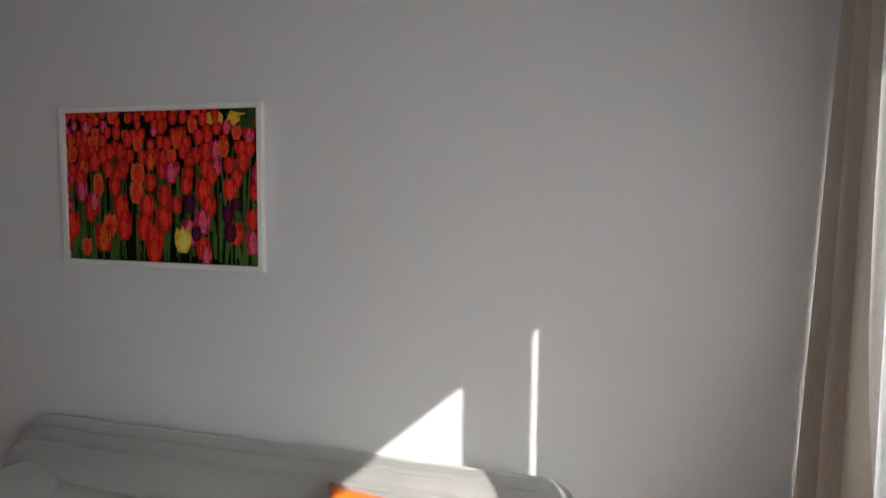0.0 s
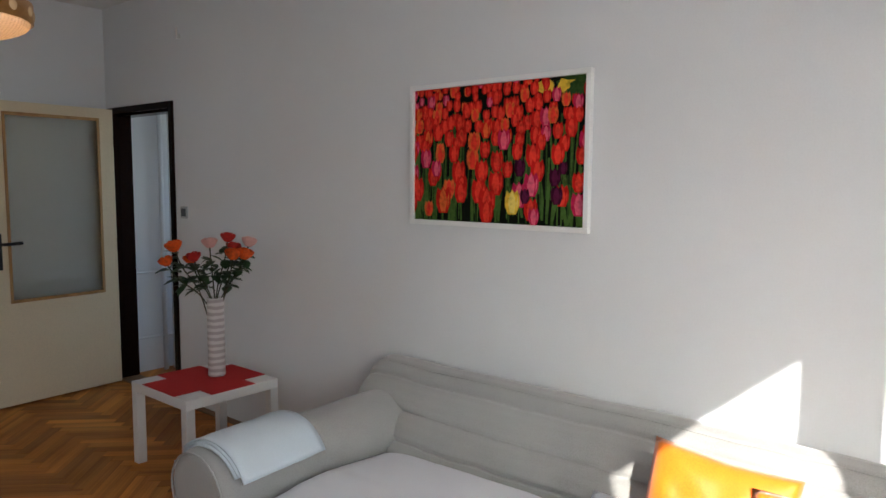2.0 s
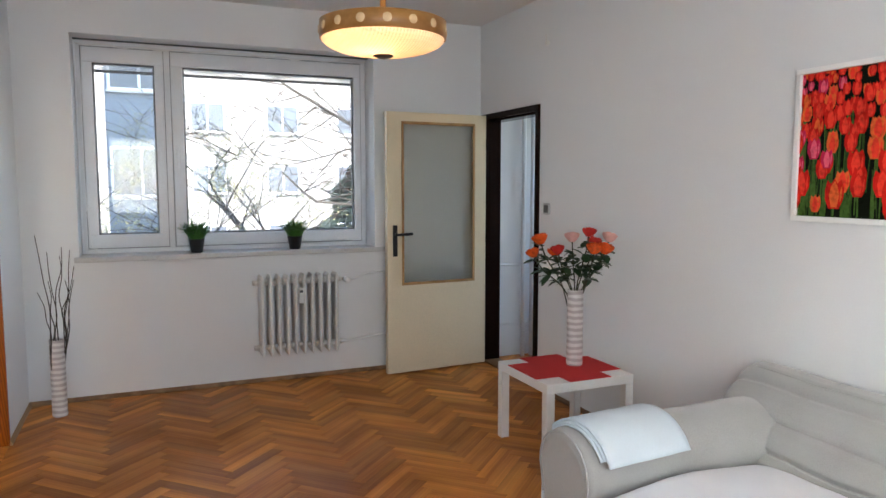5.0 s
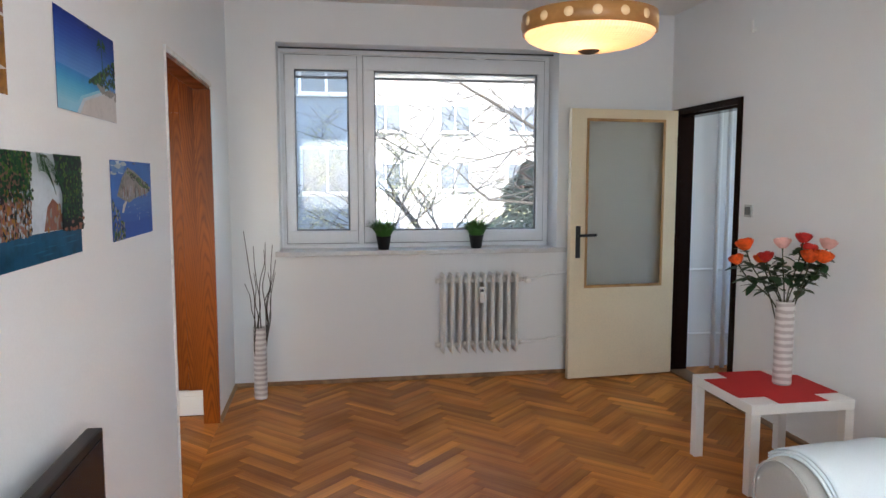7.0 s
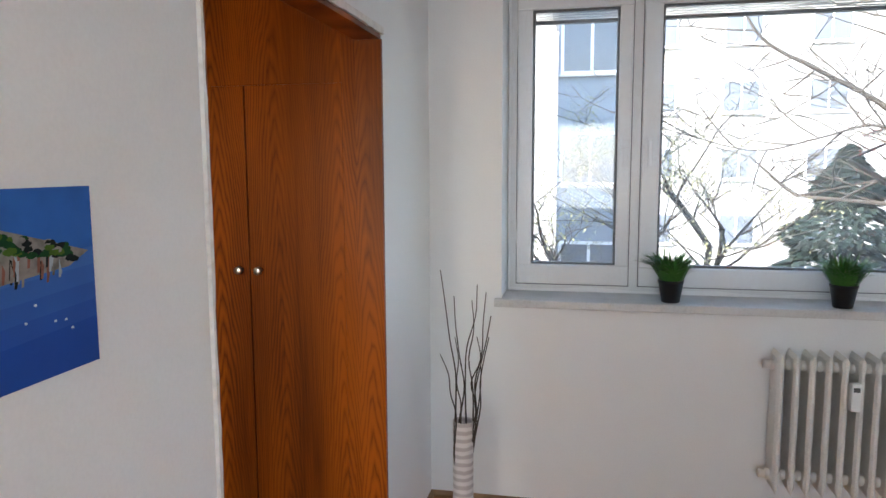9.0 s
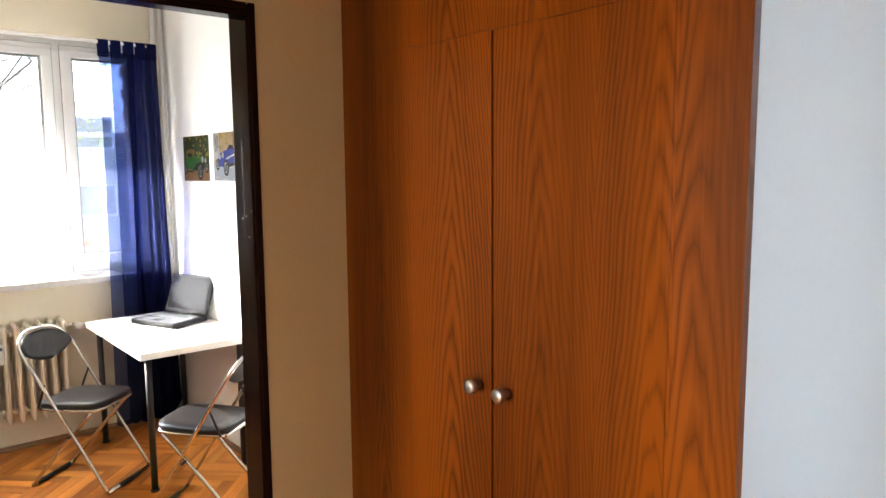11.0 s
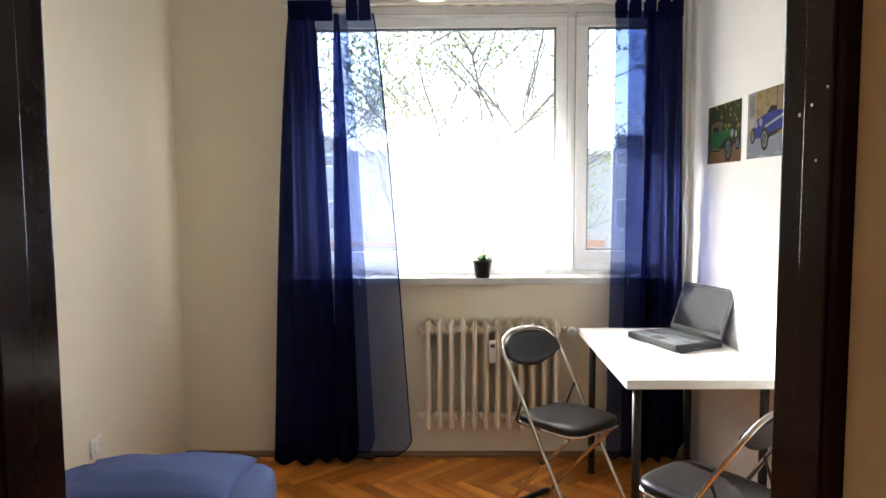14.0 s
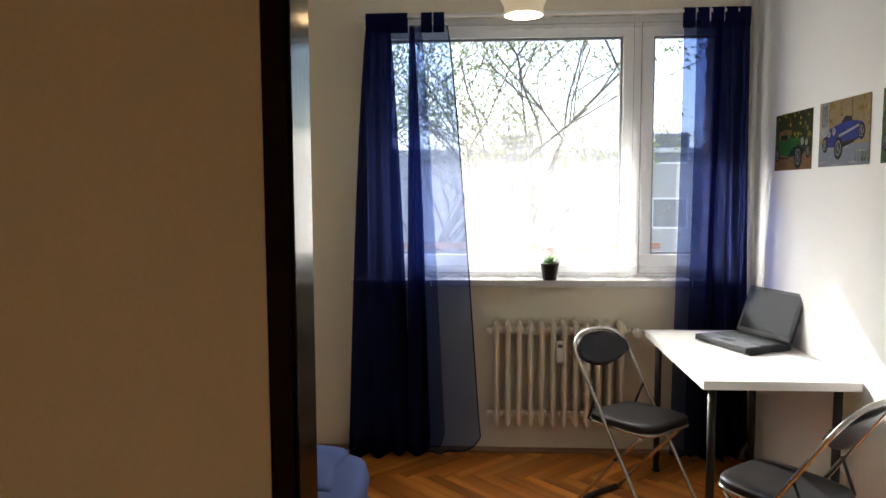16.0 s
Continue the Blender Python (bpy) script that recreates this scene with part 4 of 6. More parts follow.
for k in range(16):
    a = 2 * math.pi * (k + 0.35) / 16
    part("light_disc", lathe(bmesh.new(), [(0.0, 0.003), (0.013, 0.0026), (0.0155, 0.0)], 18,
                             Matrix.Translation(((R + 0.0045) * math.cos(a), (R + 0.0045) * math.sin(a), 2.039)) @ Matrix.Rotation(a, 4, "Z") @ Matrix.Rotation(radians(90), 4, "Y")), DISCGLASS, lp)

# ---- bedroom lamp ----
bl = thing("pendant_lamp", "cream opal glass pendant lamp with a flared waist", "lamp", Matrix.Translation((-6.25, -1.265, 0)))
part("shade", lathe(bmesh.new(), [(0.036, 2.300), (0.040, 2.285), (0.045, 2.262), (0.10, 2.236), (0.124, 2.218), (0.127, 2.208), (0.118, 2.193), (0.088, 2.165), (0.070, 2.135), (0.066, 2.118), (0.070, 2.104), (0.066, 2.100)], 48), OPALGLASS, bl)
part("cap", lathe(bmesh.new(), [(0.0, 2.33), (0.018, 2.33), (0.03, 2.30), (0.037, 2.298)], 20), WHITE_LAC, bl)
part("cord", tube(bmesh.new(), [(0, 0, 2.32), (0, 0, 2.73)], 0.006, 8), LAMPSTEM, bl)
part("canopy", lathe(bmesh.new(), [(0.0, 2.70), (0.02, 2.70), (0.045, H), (0.0, H)], 20), WHITE_LAC, bl)


# ---- sofa ----
sf = thing("sofa", "grey-beige suede sofa with rolled arms and channelled back", "sofa")
SY0, SY1 = -5.20, -3.04
BACK = [(-0.60, 0.30), (-0.595, 0.38), (-0.575, 0.425), (-0.545, 0.445), (-0.535, 0.452), (-0.535, 0.475), (-0.505, 0.51), (-0.46, 0.535), (-0.435, 0.543), (-0.43, 0.565), (-0.405, 0.605), (-0.36, 0.64), (-0.325, 0.655), (-0.31, 0.672),
        (-0.275, 0.70), (-0.22, 0.722), (-0.15, 0.728), (-0.09, 0.712), (-0.05, 0.67), (-0.03, 0.60), (-0.025, 0.10)]


BACK = [(-0.15 + (x + 0.15) * 0.70 if x < -0.15 else x, z) for x, z in BACK]


def sofa_back(u, v):
    y = SY1 + (SY0 - SY1) * u
    end = min(u, 1 - u) * (SY1 - SY0)
    drop = 0.05 * max(0.0, 1 - end / 0.09) ** 2
    f = v * (len(BACK) - 1)
    i = min(int(f), len(BACK) - 2)
    t = f - i
    x = BACK[i][0] * (1 - t) + BACK[i + 1][0] * t
    z = BACK[i][1] * (1 - t) + BACK[i + 1][1] * t
    for seam in (4.2, 8.6, 12.9):
        dip = math.exp(-((f - seam) / 0.42) ** 2)
        x, z = x + 0.016 * dip, z - 0.007 * dip
    n = noise.noise(Vector((y * 3.2, z * 5, 1))) * 0.007 + noise.noise(Vector((y * 11, z * 14, 5))) * 0.003
    pull = 0.16 * max(0.0, 1 - end / 0.06) ** 2
    return Vector((x + n + pull * max(0.0, -0.12 - x), y, z + n - drop * max(0.0, (z - 0.45) / 0.28)))


part("backrest", grid_sheet(sofa_back, 80, 120), SUEDE, sf, "padded back with horizontal channels")
for u in (0.0, 1.0):
    cap = bmesh.new()
    cap.faces.new([cap.verts.new(sofa_back(u, k / 40)) for k in range(41)])
    part("end_panel", cap, SUEDE, sf)
pb = tube(bmesh.new(), [tuple(sofa_back(k / 50, 14.6 / 20) + Vector((0, 0, 0.003))) for k in range(2, 49)], 0.003, 6)
part("piping", pb, SUEDE, sf)


def sofa_arm(y_mid):
    """A rolled arm: a fat half-round bolster over a straight side."""
    out = []
    for k in range(17):
        a = math.pi * (-0.12 + 1.24 * k / 16)
        out.append((0.165 * math.cos(a), 0.455 + 0.150 * math.sin(a)))
    out = [(0.14, 0.05), (0.14, 0.32)] + out + [(-0.14, 0.32), (-0.14, 0.05)]
    bm = bmesh.new()
    rows = []
    xs = [-1.225, -1.218, -1.195, -1.12, -1.03, -0.9, -0.75, -0.6, -0.45, -0.3, -0.2]
    for q, x in enumerate(xs):
        k = (0.80, 0.93, 1.0)[q] if q < 3 else 1.0
        n = noise.noise(Vector((x * 4, y_mid, 3))) * 0.006
        rows.append([bm.verts.new((x, y_mid + yy * k, (z - 0.40) * k + 0.40 + n + 0.012 * (x + 1.25))) for yy, z in out])
    for a, b in zip(rows, rows[1:]):
        for k in range(len(out) - 1):
            bm.faces.new((a[k], a[k + 1], b[k + 1], b[k])).smooth = True
    bm.faces.new(rows[0])
    arm = part("armrest", bm, SUEDE, sf, "rolled armrest")
    pp = tube(bmesh.new(), [(-1.222, y_mid + yy * 0.95, (z - 0.40) * 0.95 + 0.40) for yy, z in out[1:-1]], 0.004, 6)
    part("piping", pp, SUEDE, arm)


sofa_arm(-3.21)
sofa_arm(-5.03)
part("base", boxed(-1.20, -0.10, -4.85, -3.37, 0.06, 0.30, 0.02), SUEDE, sf)
sc = cushion(0.78, 1.46, 0.17, 12, 3.0, 0.03)
part("seat_cushion", sc, SUEDE, sf, "", Matrix.Translation((-0.86, -4.115, 0.350)))
for fx in (-1.2, -0.15):
    for fy in (-5.1, -3.12):
        part("foot", boxed(fx - 0.025, fx + 0.025, fy - 0.025, fy + 0.025, 0.0, 0.065), TWIG, sf)


def sheet_fn(u, v):
    x = -0.475 - 0.80 * u
    y = -3.37 - 1.46 * v
    edge = min(v * 1.44, (1 - v) * 1.44)
    z = 0.425 + 0.045 * math.sin(math.pi * min(1.0, u * 1.1)) ** 0.6 + 0.030 * math.sin(math.pi * min(1, v * 1.15)) ** 0.5 - 0.12 * max(0, 1 - edge / 0.10) ** 2
    if u > 0.9:
        z -= (u - 0.9) * 2.3
        x += (u - 0.9) * 0.55
    z += 0.008 * noise.noise(Vector((x * 5, y * 4, 0))) + 0.004 * noise.noise(Vector((x * 17, y * 9, 4)))
    return Vector((x, y, z))


tagged(part("bed_sheet", grid_sheet(sheet_fn, 40, 50), SHEET), "white cotton sheet spread over the sofa seat", "sheet")


tw2 = thing("folded_towel", "folded pale blue cotton cloth over the sofa armrest", "towel")
m0 = Matrix.Translation((-1.00, -3.21, 0)) @ Matrix.Rotation(radians(5), 4, "Z")
for layer in range(3):
    def towel_fn(u, v, layer=layer):
        a = radians(138 - (108 + 9 * (layer == 2)) * v)
        r = 0.168 + 0.010 * layer
        x = -0.19 + 0.38 * u + 0.006 * layer
        z = 0.458 + (r - 0.014) * math.sin(a) + 0.003 * noise.noise(Vector((u * 5, v * 5, layer)))
        return m0 @ Vector((x, -r * math.cos(a) * 1.02, z))
    part("layer", grid_sheet(towel_fn, 14, 18, 0.006), TOWEL, tw2)


def hang_fn(u, v):
    x = -1.20 + 0.36 * u
    z = 0.52 - 0.51 * v
    return Vector((x, -3.045 + 0.010 * math.sin(u * 14 + v * 2) * (0.3 + v) + 0.012, z))


tagged(part("blanket", grid_sheet(hang_fn, 24, 16, 0.004), TOWEL), "pale blue blanket hanging down beside the armrest", "blanket")


def pillow(name, w, h, t, m, material, label, cat="cushion"):
    bm = bmesh.new()
    n = 22
    sides = []
    for s in (-1, 1):
        vs = []
        for i in range(n + 1):
            row = []
            for j in range(n + 1):
                a, b = 2 * i / n - 1, 2 * j / n - 1
                puff = max(0.0, (1 - a * a)) ** 0.45 * max(0.0, (1 - b * b)) ** 0.45
                pin = 1 - 0.07 * (1 - abs(a)) * abs(b) - 0.07 * (1 - abs(b)) * abs(a)
                z = s * t / 2 * puff * (1 + 0.25 * noise.noise(Vector((a * 2.5, b * 2.5, s + w))))
                row.append(bm.verts.new((a * w / 2 * pin, b * h / 2 * pin, z)))
            vs.append(row)
        for i in range(n):
            for j in range(n):
                bm.faces.new((vs[i][j], vs[i + 1][j], vs[i + 1][j + 1], vs[i][j + 1])).smooth = True
        sides.append(vs)
    bmesh.ops.remove_doubles(bm, verts=bm.verts[:], dist=0.0005)
    ob = part(name, bm, material, None, "", m)
    return tagged(ob, label, cat, group="cushions on the sofa")


pillow("cushion", 0.40, 0.36, 0.13, pose(-0.56, -4.73, 0.60, 66, 6, -84), ORANGE, "orange satin cushion leaning against the sofa back")
pillow("cushion", 0.38, 0.34, 0.12, pose(-0.58, -5.03, 0.57, 58, 4, -70), ORANGE, "orange satin cushion in the sofa corner")
pillow("pillow", 0.50, 0.34, 0.12, pose(-0.78, -4.68, 0.535, 36, 0, -86), SHEET, "white cotton pillow on the sofa", "pillow")


# ---- pictures ----
ON_EAST = Matrix(((0, 0, -1, 0), (-1, 0, 0, 0), (0, 1, 0, 0), (0, 0, 0, 1)))
ON_WEST = Matrix(((0, 0, 1, 0), (1, 0, 0, 0), (0, 1, 0, 0), (0, 0, 0, 1)))
ON_NORTH = Matrix(((1, 0, 0, 0), (0, 0, -1, 0), (0, 1, 0, 0), (0, 0, 0, 1)))


def ink(name, color, vary=0.25, grain=60.0):
    return plain(name, color, 0.55, grain=grain, blotch=9, vary=vary, bump=0.0, IOR=1.18)


class Print:
    """A flat printed picture made of many small coloured shapes, each a hair above the last."""

    def __init__(self, w, h, inks):
        self.bm, self.w, self.h, self.inks, self.n = bmesh.new(), w, h, inks, 0

    def poly(self, pts, k):
        self.n += 1
        z = 0.0004 + 0.000006 * self.n
        pts = clip_poly([(u * self.w, v * self.h) for u, v in pts], 0, self.w, 0, self.h)
        if len(pts) > 2:
            f = self.bm.faces.new([self.bm.verts.new((u, v, z)) for u, v in pts])
            f.material_index = k

    def blob(self, u, v, ru, rv, k, n=9, rough=0.25, rg=random):
        self.poly([(u + ru * math.cos(6.283 * i / n) * (1 + rough * rg.uniform(-1, 1)), v + rv * math.sin(6.283 * i / n) * (1 + rough * rg.uniform(-1, 1))) for i in range(n)], k)

    def done(self, name, m, parent=None, label=""):
        box(self.bm, 0, self.w, 0, self.h, -0.0006, 0.0)
        return part(name, self.bm, self.inks, parent, label, m)


def clip_poly(poly, x0, x1, y0, y1):
    for ax, lim, sgn in ((0, x0, 1), (0, x1, -1), (1, y0, 1), (1, y1, -1)):
        out = []
        for i, p in enumerate(poly):
            q = poly[(i + 1) % len(poly)]
            a, b = (p[ax] - lim) * sgn, (q[ax] - lim) * sgn
            if a >= 0:
                out.append(p)
            if a * b < 0:
                t = a / (a - b)
                out.append((p[0] + (q[0] - p[0]) * t, p[1] + (q[1] - p[1]) * t))
        poly = out
        if len(poly) < 3:
            return []
    return poly


def tulip(pr, u, v, s, k, light, asp):
    """A tulip head of three petals."""
    w, h = s * 0.36, s * 0.5 * asp
    pr.poly([(u - w * 0.55, v - h), (u + w * 0.55, v - h), (u + w, v - h * 0.3), (u + w * 1.02, v + h * 0.35), (u + w * 0.72, v + h), (u + w * 0.3, v + h * 0.72), (u, v + h * 1.06), (u - w * 0.34, v + h * 0.7), (u - w * 0.76, v + h * 0.96), (u - w * 1.0, v + h * 0.3), (u - w * 0.98, v - h * 0.35)], k)
    pr.poly([(u - w * 0.3, v - h * 0.9), (u + w * 0.32, v - h * 0.9), (u + w * 0.55, v - h * 0.1), (u + w * 0.3, v + h * 0.6), (u, v + h * 0.9), (u - w * 0.34, v + h * 0.55), (u - w * 0.55, v - h * 0.1)], light)
    pr.poly([(u + w * 0.62, v - h * 0.6), (u + w * 0.85, v - h * 0.2), (u + w * 0.8, v + h * 0.6), (u + w * 0.6, v + h * 0.1)], light)


pic = thing("framed_picture", "framed photograph of red tulips in a white frame", "picture", Matrix.Translation((-0.004, -3.105, 1.331)) @ ON_EAST)
PW, PH, FW = 0.932, 0.634, 0.022
FRAMEWHITE = plain("white_frame_lacquer", (0.90, 0.90, 0.89), 0.3, grain=120, vary=0.01, bump=0.02)
inks = [ink("print_black_green", (0.006, 0.008, 0.004)), ink("print_stem_green", (0.07, 0.15, 0.03)), ink("print_red", (0.60, 0.016, 0.010)), ink("print_light_red", (0.82, 0.05, 0.028)),
        ink("print_pink", (0.55, 0.018, 0.075)), ink("print_light_pink", (0.78, 0.12, 0.20)), ink("print_plum", (0.05, 0.006, 0.022)), ink("print_light_plum", (0.11, 0.012, 0.05)),
        ink("print_yellow", (0.80, 0.52, 0.05)), ink("print_light_yellow", (0.85, 0.66, 0.16)), ink("print_orange", (0.75, 0.13, 0.03)), ink("print_dark_green", (0.035, 0.08, 0.02))]
pr = Print(PW - 2 * FW, PH - 2 * FW, inks)
rg = random.Random(3)
asp = (PW - 2 * FW) / (PH - 2 * FW)
for k in range(9):
    pr.blob(rg.uniform(0.72, 1.0), rg.uniform(0.88, 1.0), 0.05, 0.05, 8 if k % 3 == 0 else 11, rg=rg)
for k in range(150):
    u, v0 = rg.random(), rg.uniform(0.0, 0.45)
    ln, w, dr = rg.uniform(0.18, 0.4), rg.uniform(0.003, 0.006), rg.uniform(-0.025, 0.025)
    pr.poly([(u - w, v0 - 0.1), (u + w, v0 - 0.1), (u + dr + w, v0 + ln), (u + dr - w, v0 + ln)], 1 if k % 2 else 11)
for k in range(26):
    u, v0 = rg.random(), rg.uniform(-0.05, 0.1)
    dr = rg.uniform(-0.03, 0.03)
    pr.poly([(u - 0.006, v0), (u + 0.008, v0), (u + dr + 0.012, v0 + 0.14), (u + dr * 1.6, v0 + 0.27), (u + dr - 0.006, v0 + 0.13)], 1)
rows = 12
for r in range(rows):
    v = 0.99 - 0.86 * (r / (rows - 1)) ** 1.15
    s = 0.052 + 0.072 * (r / (rows - 1))
    step = s * (0.70 + 0.9 * max(0, r - 4) / 7)
    u = rg.uniform(-0.02, 0.03)
    while u < 1.02:
        pick = rg.random()
        k, lt = (2, 3) if pick < 0.66 else (10, 3) if pick < 0.84 else (4, 5) if pick < 0.92 else (2, 10)
        if r > 5 and u > 0.5 and pick > 0.55:
            k, lt = (4, 5) if pick < 0.82 else (6, 7)
        if not (r < 2 and u > 0.80):
            vv = v + rg.uniform(-0.5, 0.5) * 0.075
            if r > 6:
                pr.poly([(u - 0.004, vv - 0.35), (u + 0.003, vv - 0.35), (u + 0.004, vv), (u - 0.003, vv)], 1)
            tulip(pr, u + rg.uniform(-0.008, 0.008), vv, s * rg.uniform(0.75, 1.12) * (0.75 if k == 6 else 1), k, lt, asp)
        u += step * rg.uniform(0.75, 1.45)
for u, v, s, k, lt in ((0.31, 0.22, 0.105, 2, 3), (0.47, 0.08, 0.115, 2, 3), (0.62, 0.155, 0.115, 8, 9), (0.74, 0.06, 0.08, 4, 5), (0.86, 0.21, 0.085, 6, 7), (0.10, 0.09, 0.08, 10, 3), (0.97, 0.30, 0.09, 2, 3), (0.69, 0.20, 0.07, 6, 7), (0.66, 0.40, 0.085, 6, 7), (0.15, 0.40, 0.085, 4, 5)):
    tulip(pr, u, v, s, k, lt, asp)
pr.done("print", Matrix.Translation((FW, FW, 0.008)), pic, "tulip field photograph")
for q in ((0, PW, 0, FW), (0, PW, PH - FW, PH), (0, FW, FW, PH - FW), (PW - FW, PW, FW, PH - FW)):
    part("frame_bar", boxed(q[0], q[1], q[2], q[3], -0.002, 0.024, 0.003), FRAMEWHITE, pic)

SEA = [ink("photo_deep_sky", (0.006, 0.028, 0.22), 0.1, 8), ink("photo_sky", (0.03, 0.13, 0.46), 0.15, 8), ink("photo_turquoise", (0.05, 0.31, 0.58), 0.2, 14), ink("photo_sand", (0.56, 0.51, 0.49), 0.08),
       ink("photo_palm_green", (0.010, 0.055, 0.016)), ink("photo_leaf_green", (0.065, 0.13, 0.016)), ink("photo_rock", (0.24, 0.22, 0.20), 0.35), ink("photo_deep_water", (0.004, 0.065, 0.14), 0.4, 14),
       ink("photo_pale", (0.52, 0.58, 0.64), 0.08), ink("photo_pink_rock", (0.24, 0.10, 0.07), 0.2), ink("photo_dark", (0.008, 0.012, 0.012)), ink("photo_ochre", (0.28, 0.13, 0.02)),
       ink("photo_mid_blue", (0.10, 0.22, 0.46), 0.15, 14), ink("photo_mist", (0.36, 0.41, 0.46), 0.12), ink("photo_teal", (0.008, 0.10, 0.20), 0.3, 14)]

SKY0 = len(SEA)
for k in range(14):
    f = k / 13
    SEA.append(ink("photo_sky_step", (0.006 + 0.09 * f ** 2, 0.022 + 0.22 * f ** 1.6, 0.20 + 0.36 * f), 0.04, 8))
for k in range(12):
    f = k / 11
    SEA.append(ink("photo_lagoon_step", (0.03 + 0.22 * f ** 2, 0.20 + 0.32 * f, 0.50 + 0.16 * f), 0.06, 14))


def photo(y0, z0, w, h, kind, label, seed):
    rg = random.Random(seed)
    p = Print(w, h, SEA)
    if kind == "beach":
        p.poly([(0, 0), (1, 0), (1, 1), (0, 1)], 0)
        for k in range(14):
            v = 1.0 - 0.042 * k
            p.poly([(0, 0), (1, 0), (1, v), (0, v)], SKY0 + k)
        for k in range(12):
            v = 0.42 - 0.03 * k
            p.poly([(0, 0), (1, 0), (1, v * 0.8), (0.5, v), (0, v + 0.03)], SKY0 + 14 + k)
        for k in range(7):
            s = 0.10 * (1 - k / 6)
            p.poly([(0.38 - 1.6 * s, 0), (1, 0), (1, 0.34), (0.80, 0.28 + s), (0.45 - s, 0.13 + s * 0.6)], SKY0 + 25 if k < 2 else 8 if k < 4 else 3)
        for k in range(170):
            u = rg.uniform(0.5, 1.0)
            p.blob(u, 0.38 + (u - 0.5) * rg.uniform(0.0, 0.75), 0.016, 0.022, rg.choice((4, 4, 5, 10)), rg=rg)
        for k in range(22):
            u = rg.uniform(0.62, 1.0)
            p.blob(u, 0.36 - (u - 0.62) * 0.12 + rg.uniform(-0.04, 0.03), 0.03, 0.025, 6, rg=rg)
        p.poly([(0.745, 0.42), (0.765, 0.42), (0.745, 0.82), (0.735, 0.82)], 4)
        for k in range(11):
            a = 0.57 * k
            p.poly([(0.74, 0.83), (0.74 + 0.06 * math.cos(a), 0.85 + 0.10 * math.sin(a)), (0.74 + 0.10 * math.cos(a), 0.78 + 0.12 * math.sin(a)), (0.74 + 0.05 * math.cos(a), 0.82 + 0.05 * math.sin(a))], 4)
    elif kind == "lagoon":
        p.poly([(0, 0), (1, 0), (1, 1), (0, 1)], 8)
        p.poly([(0, 0), (1, 0), (1, 0.27), (0, 0.27)], 7)
        for k in range(40):
            u, v = rg.uniform(0.0, 0.75), rg.uniform(0.02, 0.26)
            p.poly([(u, v), (u + 0.12, v - 0.004), (u + 0.2, v + 0.006), (u + 0.1, v + 0.014)], rg.choice((7, 7, 7, 14)))
        # far islet, then the two cliffs
        p.poly([(0.50, 0.28), (0.75, 0.27), (0.73, 0.42), (0.69, 0.52), (0.62, 0.58), (0.55, 0.50)], 9)
        for k in range(30):
            u = rg.uniform(0.53, 0.72)
            p.blob(u, rg.uniform(0.29, 0.50), 0.012, 0.035, rg.choice((9, 6, 11)), rg=rg)
        p.poly([(0, 0.25), (0.36, 0.27), (0.34, 0.40), (0.38, 0.55), (0.34, 0.70), (0.38, 0.86), (0.36, 1), (0, 1)], 9)
        for k in range(460):
            u, v = 0.36 * rg.random(), rg.uniform(0.27, 0.66)
            p.blob(u, v, 0.008, 0.022, rg.choice((9, 11, 6, 10, 10, 13)), rg=rg)
        for k in range(420):
            p.blob(0.37 * rg.random(), 1.0 - 0.42 * rg.random() ** 1.3, 0.011, 0.018, rg.choice((4, 5, 10, 4)), rg=rg)
        p.poly([(0.70, 0.26), (1, 0.24), (1, 1), (0.62, 1), (0.66, 0.8), (0.72, 0.6), (0.70, 0.42)], 10)
        for k in range(650):
            v = rg.uniform(0.36, 1.0)
            u = rg.uniform(0.71 - 0.08 * (v > 0.7), 1.0)
            p.blob(u, v, 0.010, 0.017, rg.choice((4, 4, 5, 10, 10, 4)), rg=rg)
        for k in range(30):
            p.blob(rg.uniform(0.72, 1.0), rg.uniform(0.26, 0.38), 0.02, 0.02, rg.choice((9, 10, 10)), rg=rg)
        # hanging palm fronds
        for u0, du, n in ((0.40, 0.20, 16), (0.44, 0.28, 18), (0.14, 0.16, 12)):
            for k in range(n):
                t = k / n
                u, v = u0 + du * t, 1.0 - 0.34 * t * t
                ln = 0.17 * (1 - 0.5 * t)
                p.poly([(u, v), (u + 0.008, v), (u + 0.035, v - ln), (u + 0.028, v - ln)], 4)
    elif kind == "cliff":
        p.poly([(0, 0), (1, 0), (1, 1), (0, 1)], 1)
        for k in range(10):
            p.poly([(0, 0), (1, 0), (1, 0.66 - 0.05 * k), (0.5, 0.60 - 0.05 * k), (0, 0.64 - 0.05 * k)], SKY0 + 9 - k // 2)
        for k in range(14):
            p.blob(rg.uniform(0.0, 0.3), rg.uniform(0.84, 0.98), 0.07, 0.03, rg.choice((13, 12, 8)), rg=rg)
        p.poly([(0.12, 0.56), (0.24, 0.78), (0.38, 0.92), (0.55, 0.87), (0.76, 0.76), (0.98, 0.64), (0.9, 0.57), (0.70, 0.54), (0.50, 0.50), (0.40, 0.46), (0.26, 0.50)], 6)
        for k in range(90):
            u = rg.uniform(0.18, 0.86)
            v = rg.uniform(0.50, 0.60)
            p.poly([(u, v), (u + 0.008, v), (u + 0.014, v + rg.uniform(0.05, 0.2) * (1 - 0.6 * u)), (u + 0.006, v + 0.10)], rg.choice((6, 13, 10, 6, 9)))
        for k in range(110):
            t = rg.random()
            p.blob(0.36 + 0.56 * t, 0.87 - 0.22 * t + rg.uniform(-0.05, 0.03), 0.018, 0.018, rg.choice((4, 5, 10, 6)), rg=rg)
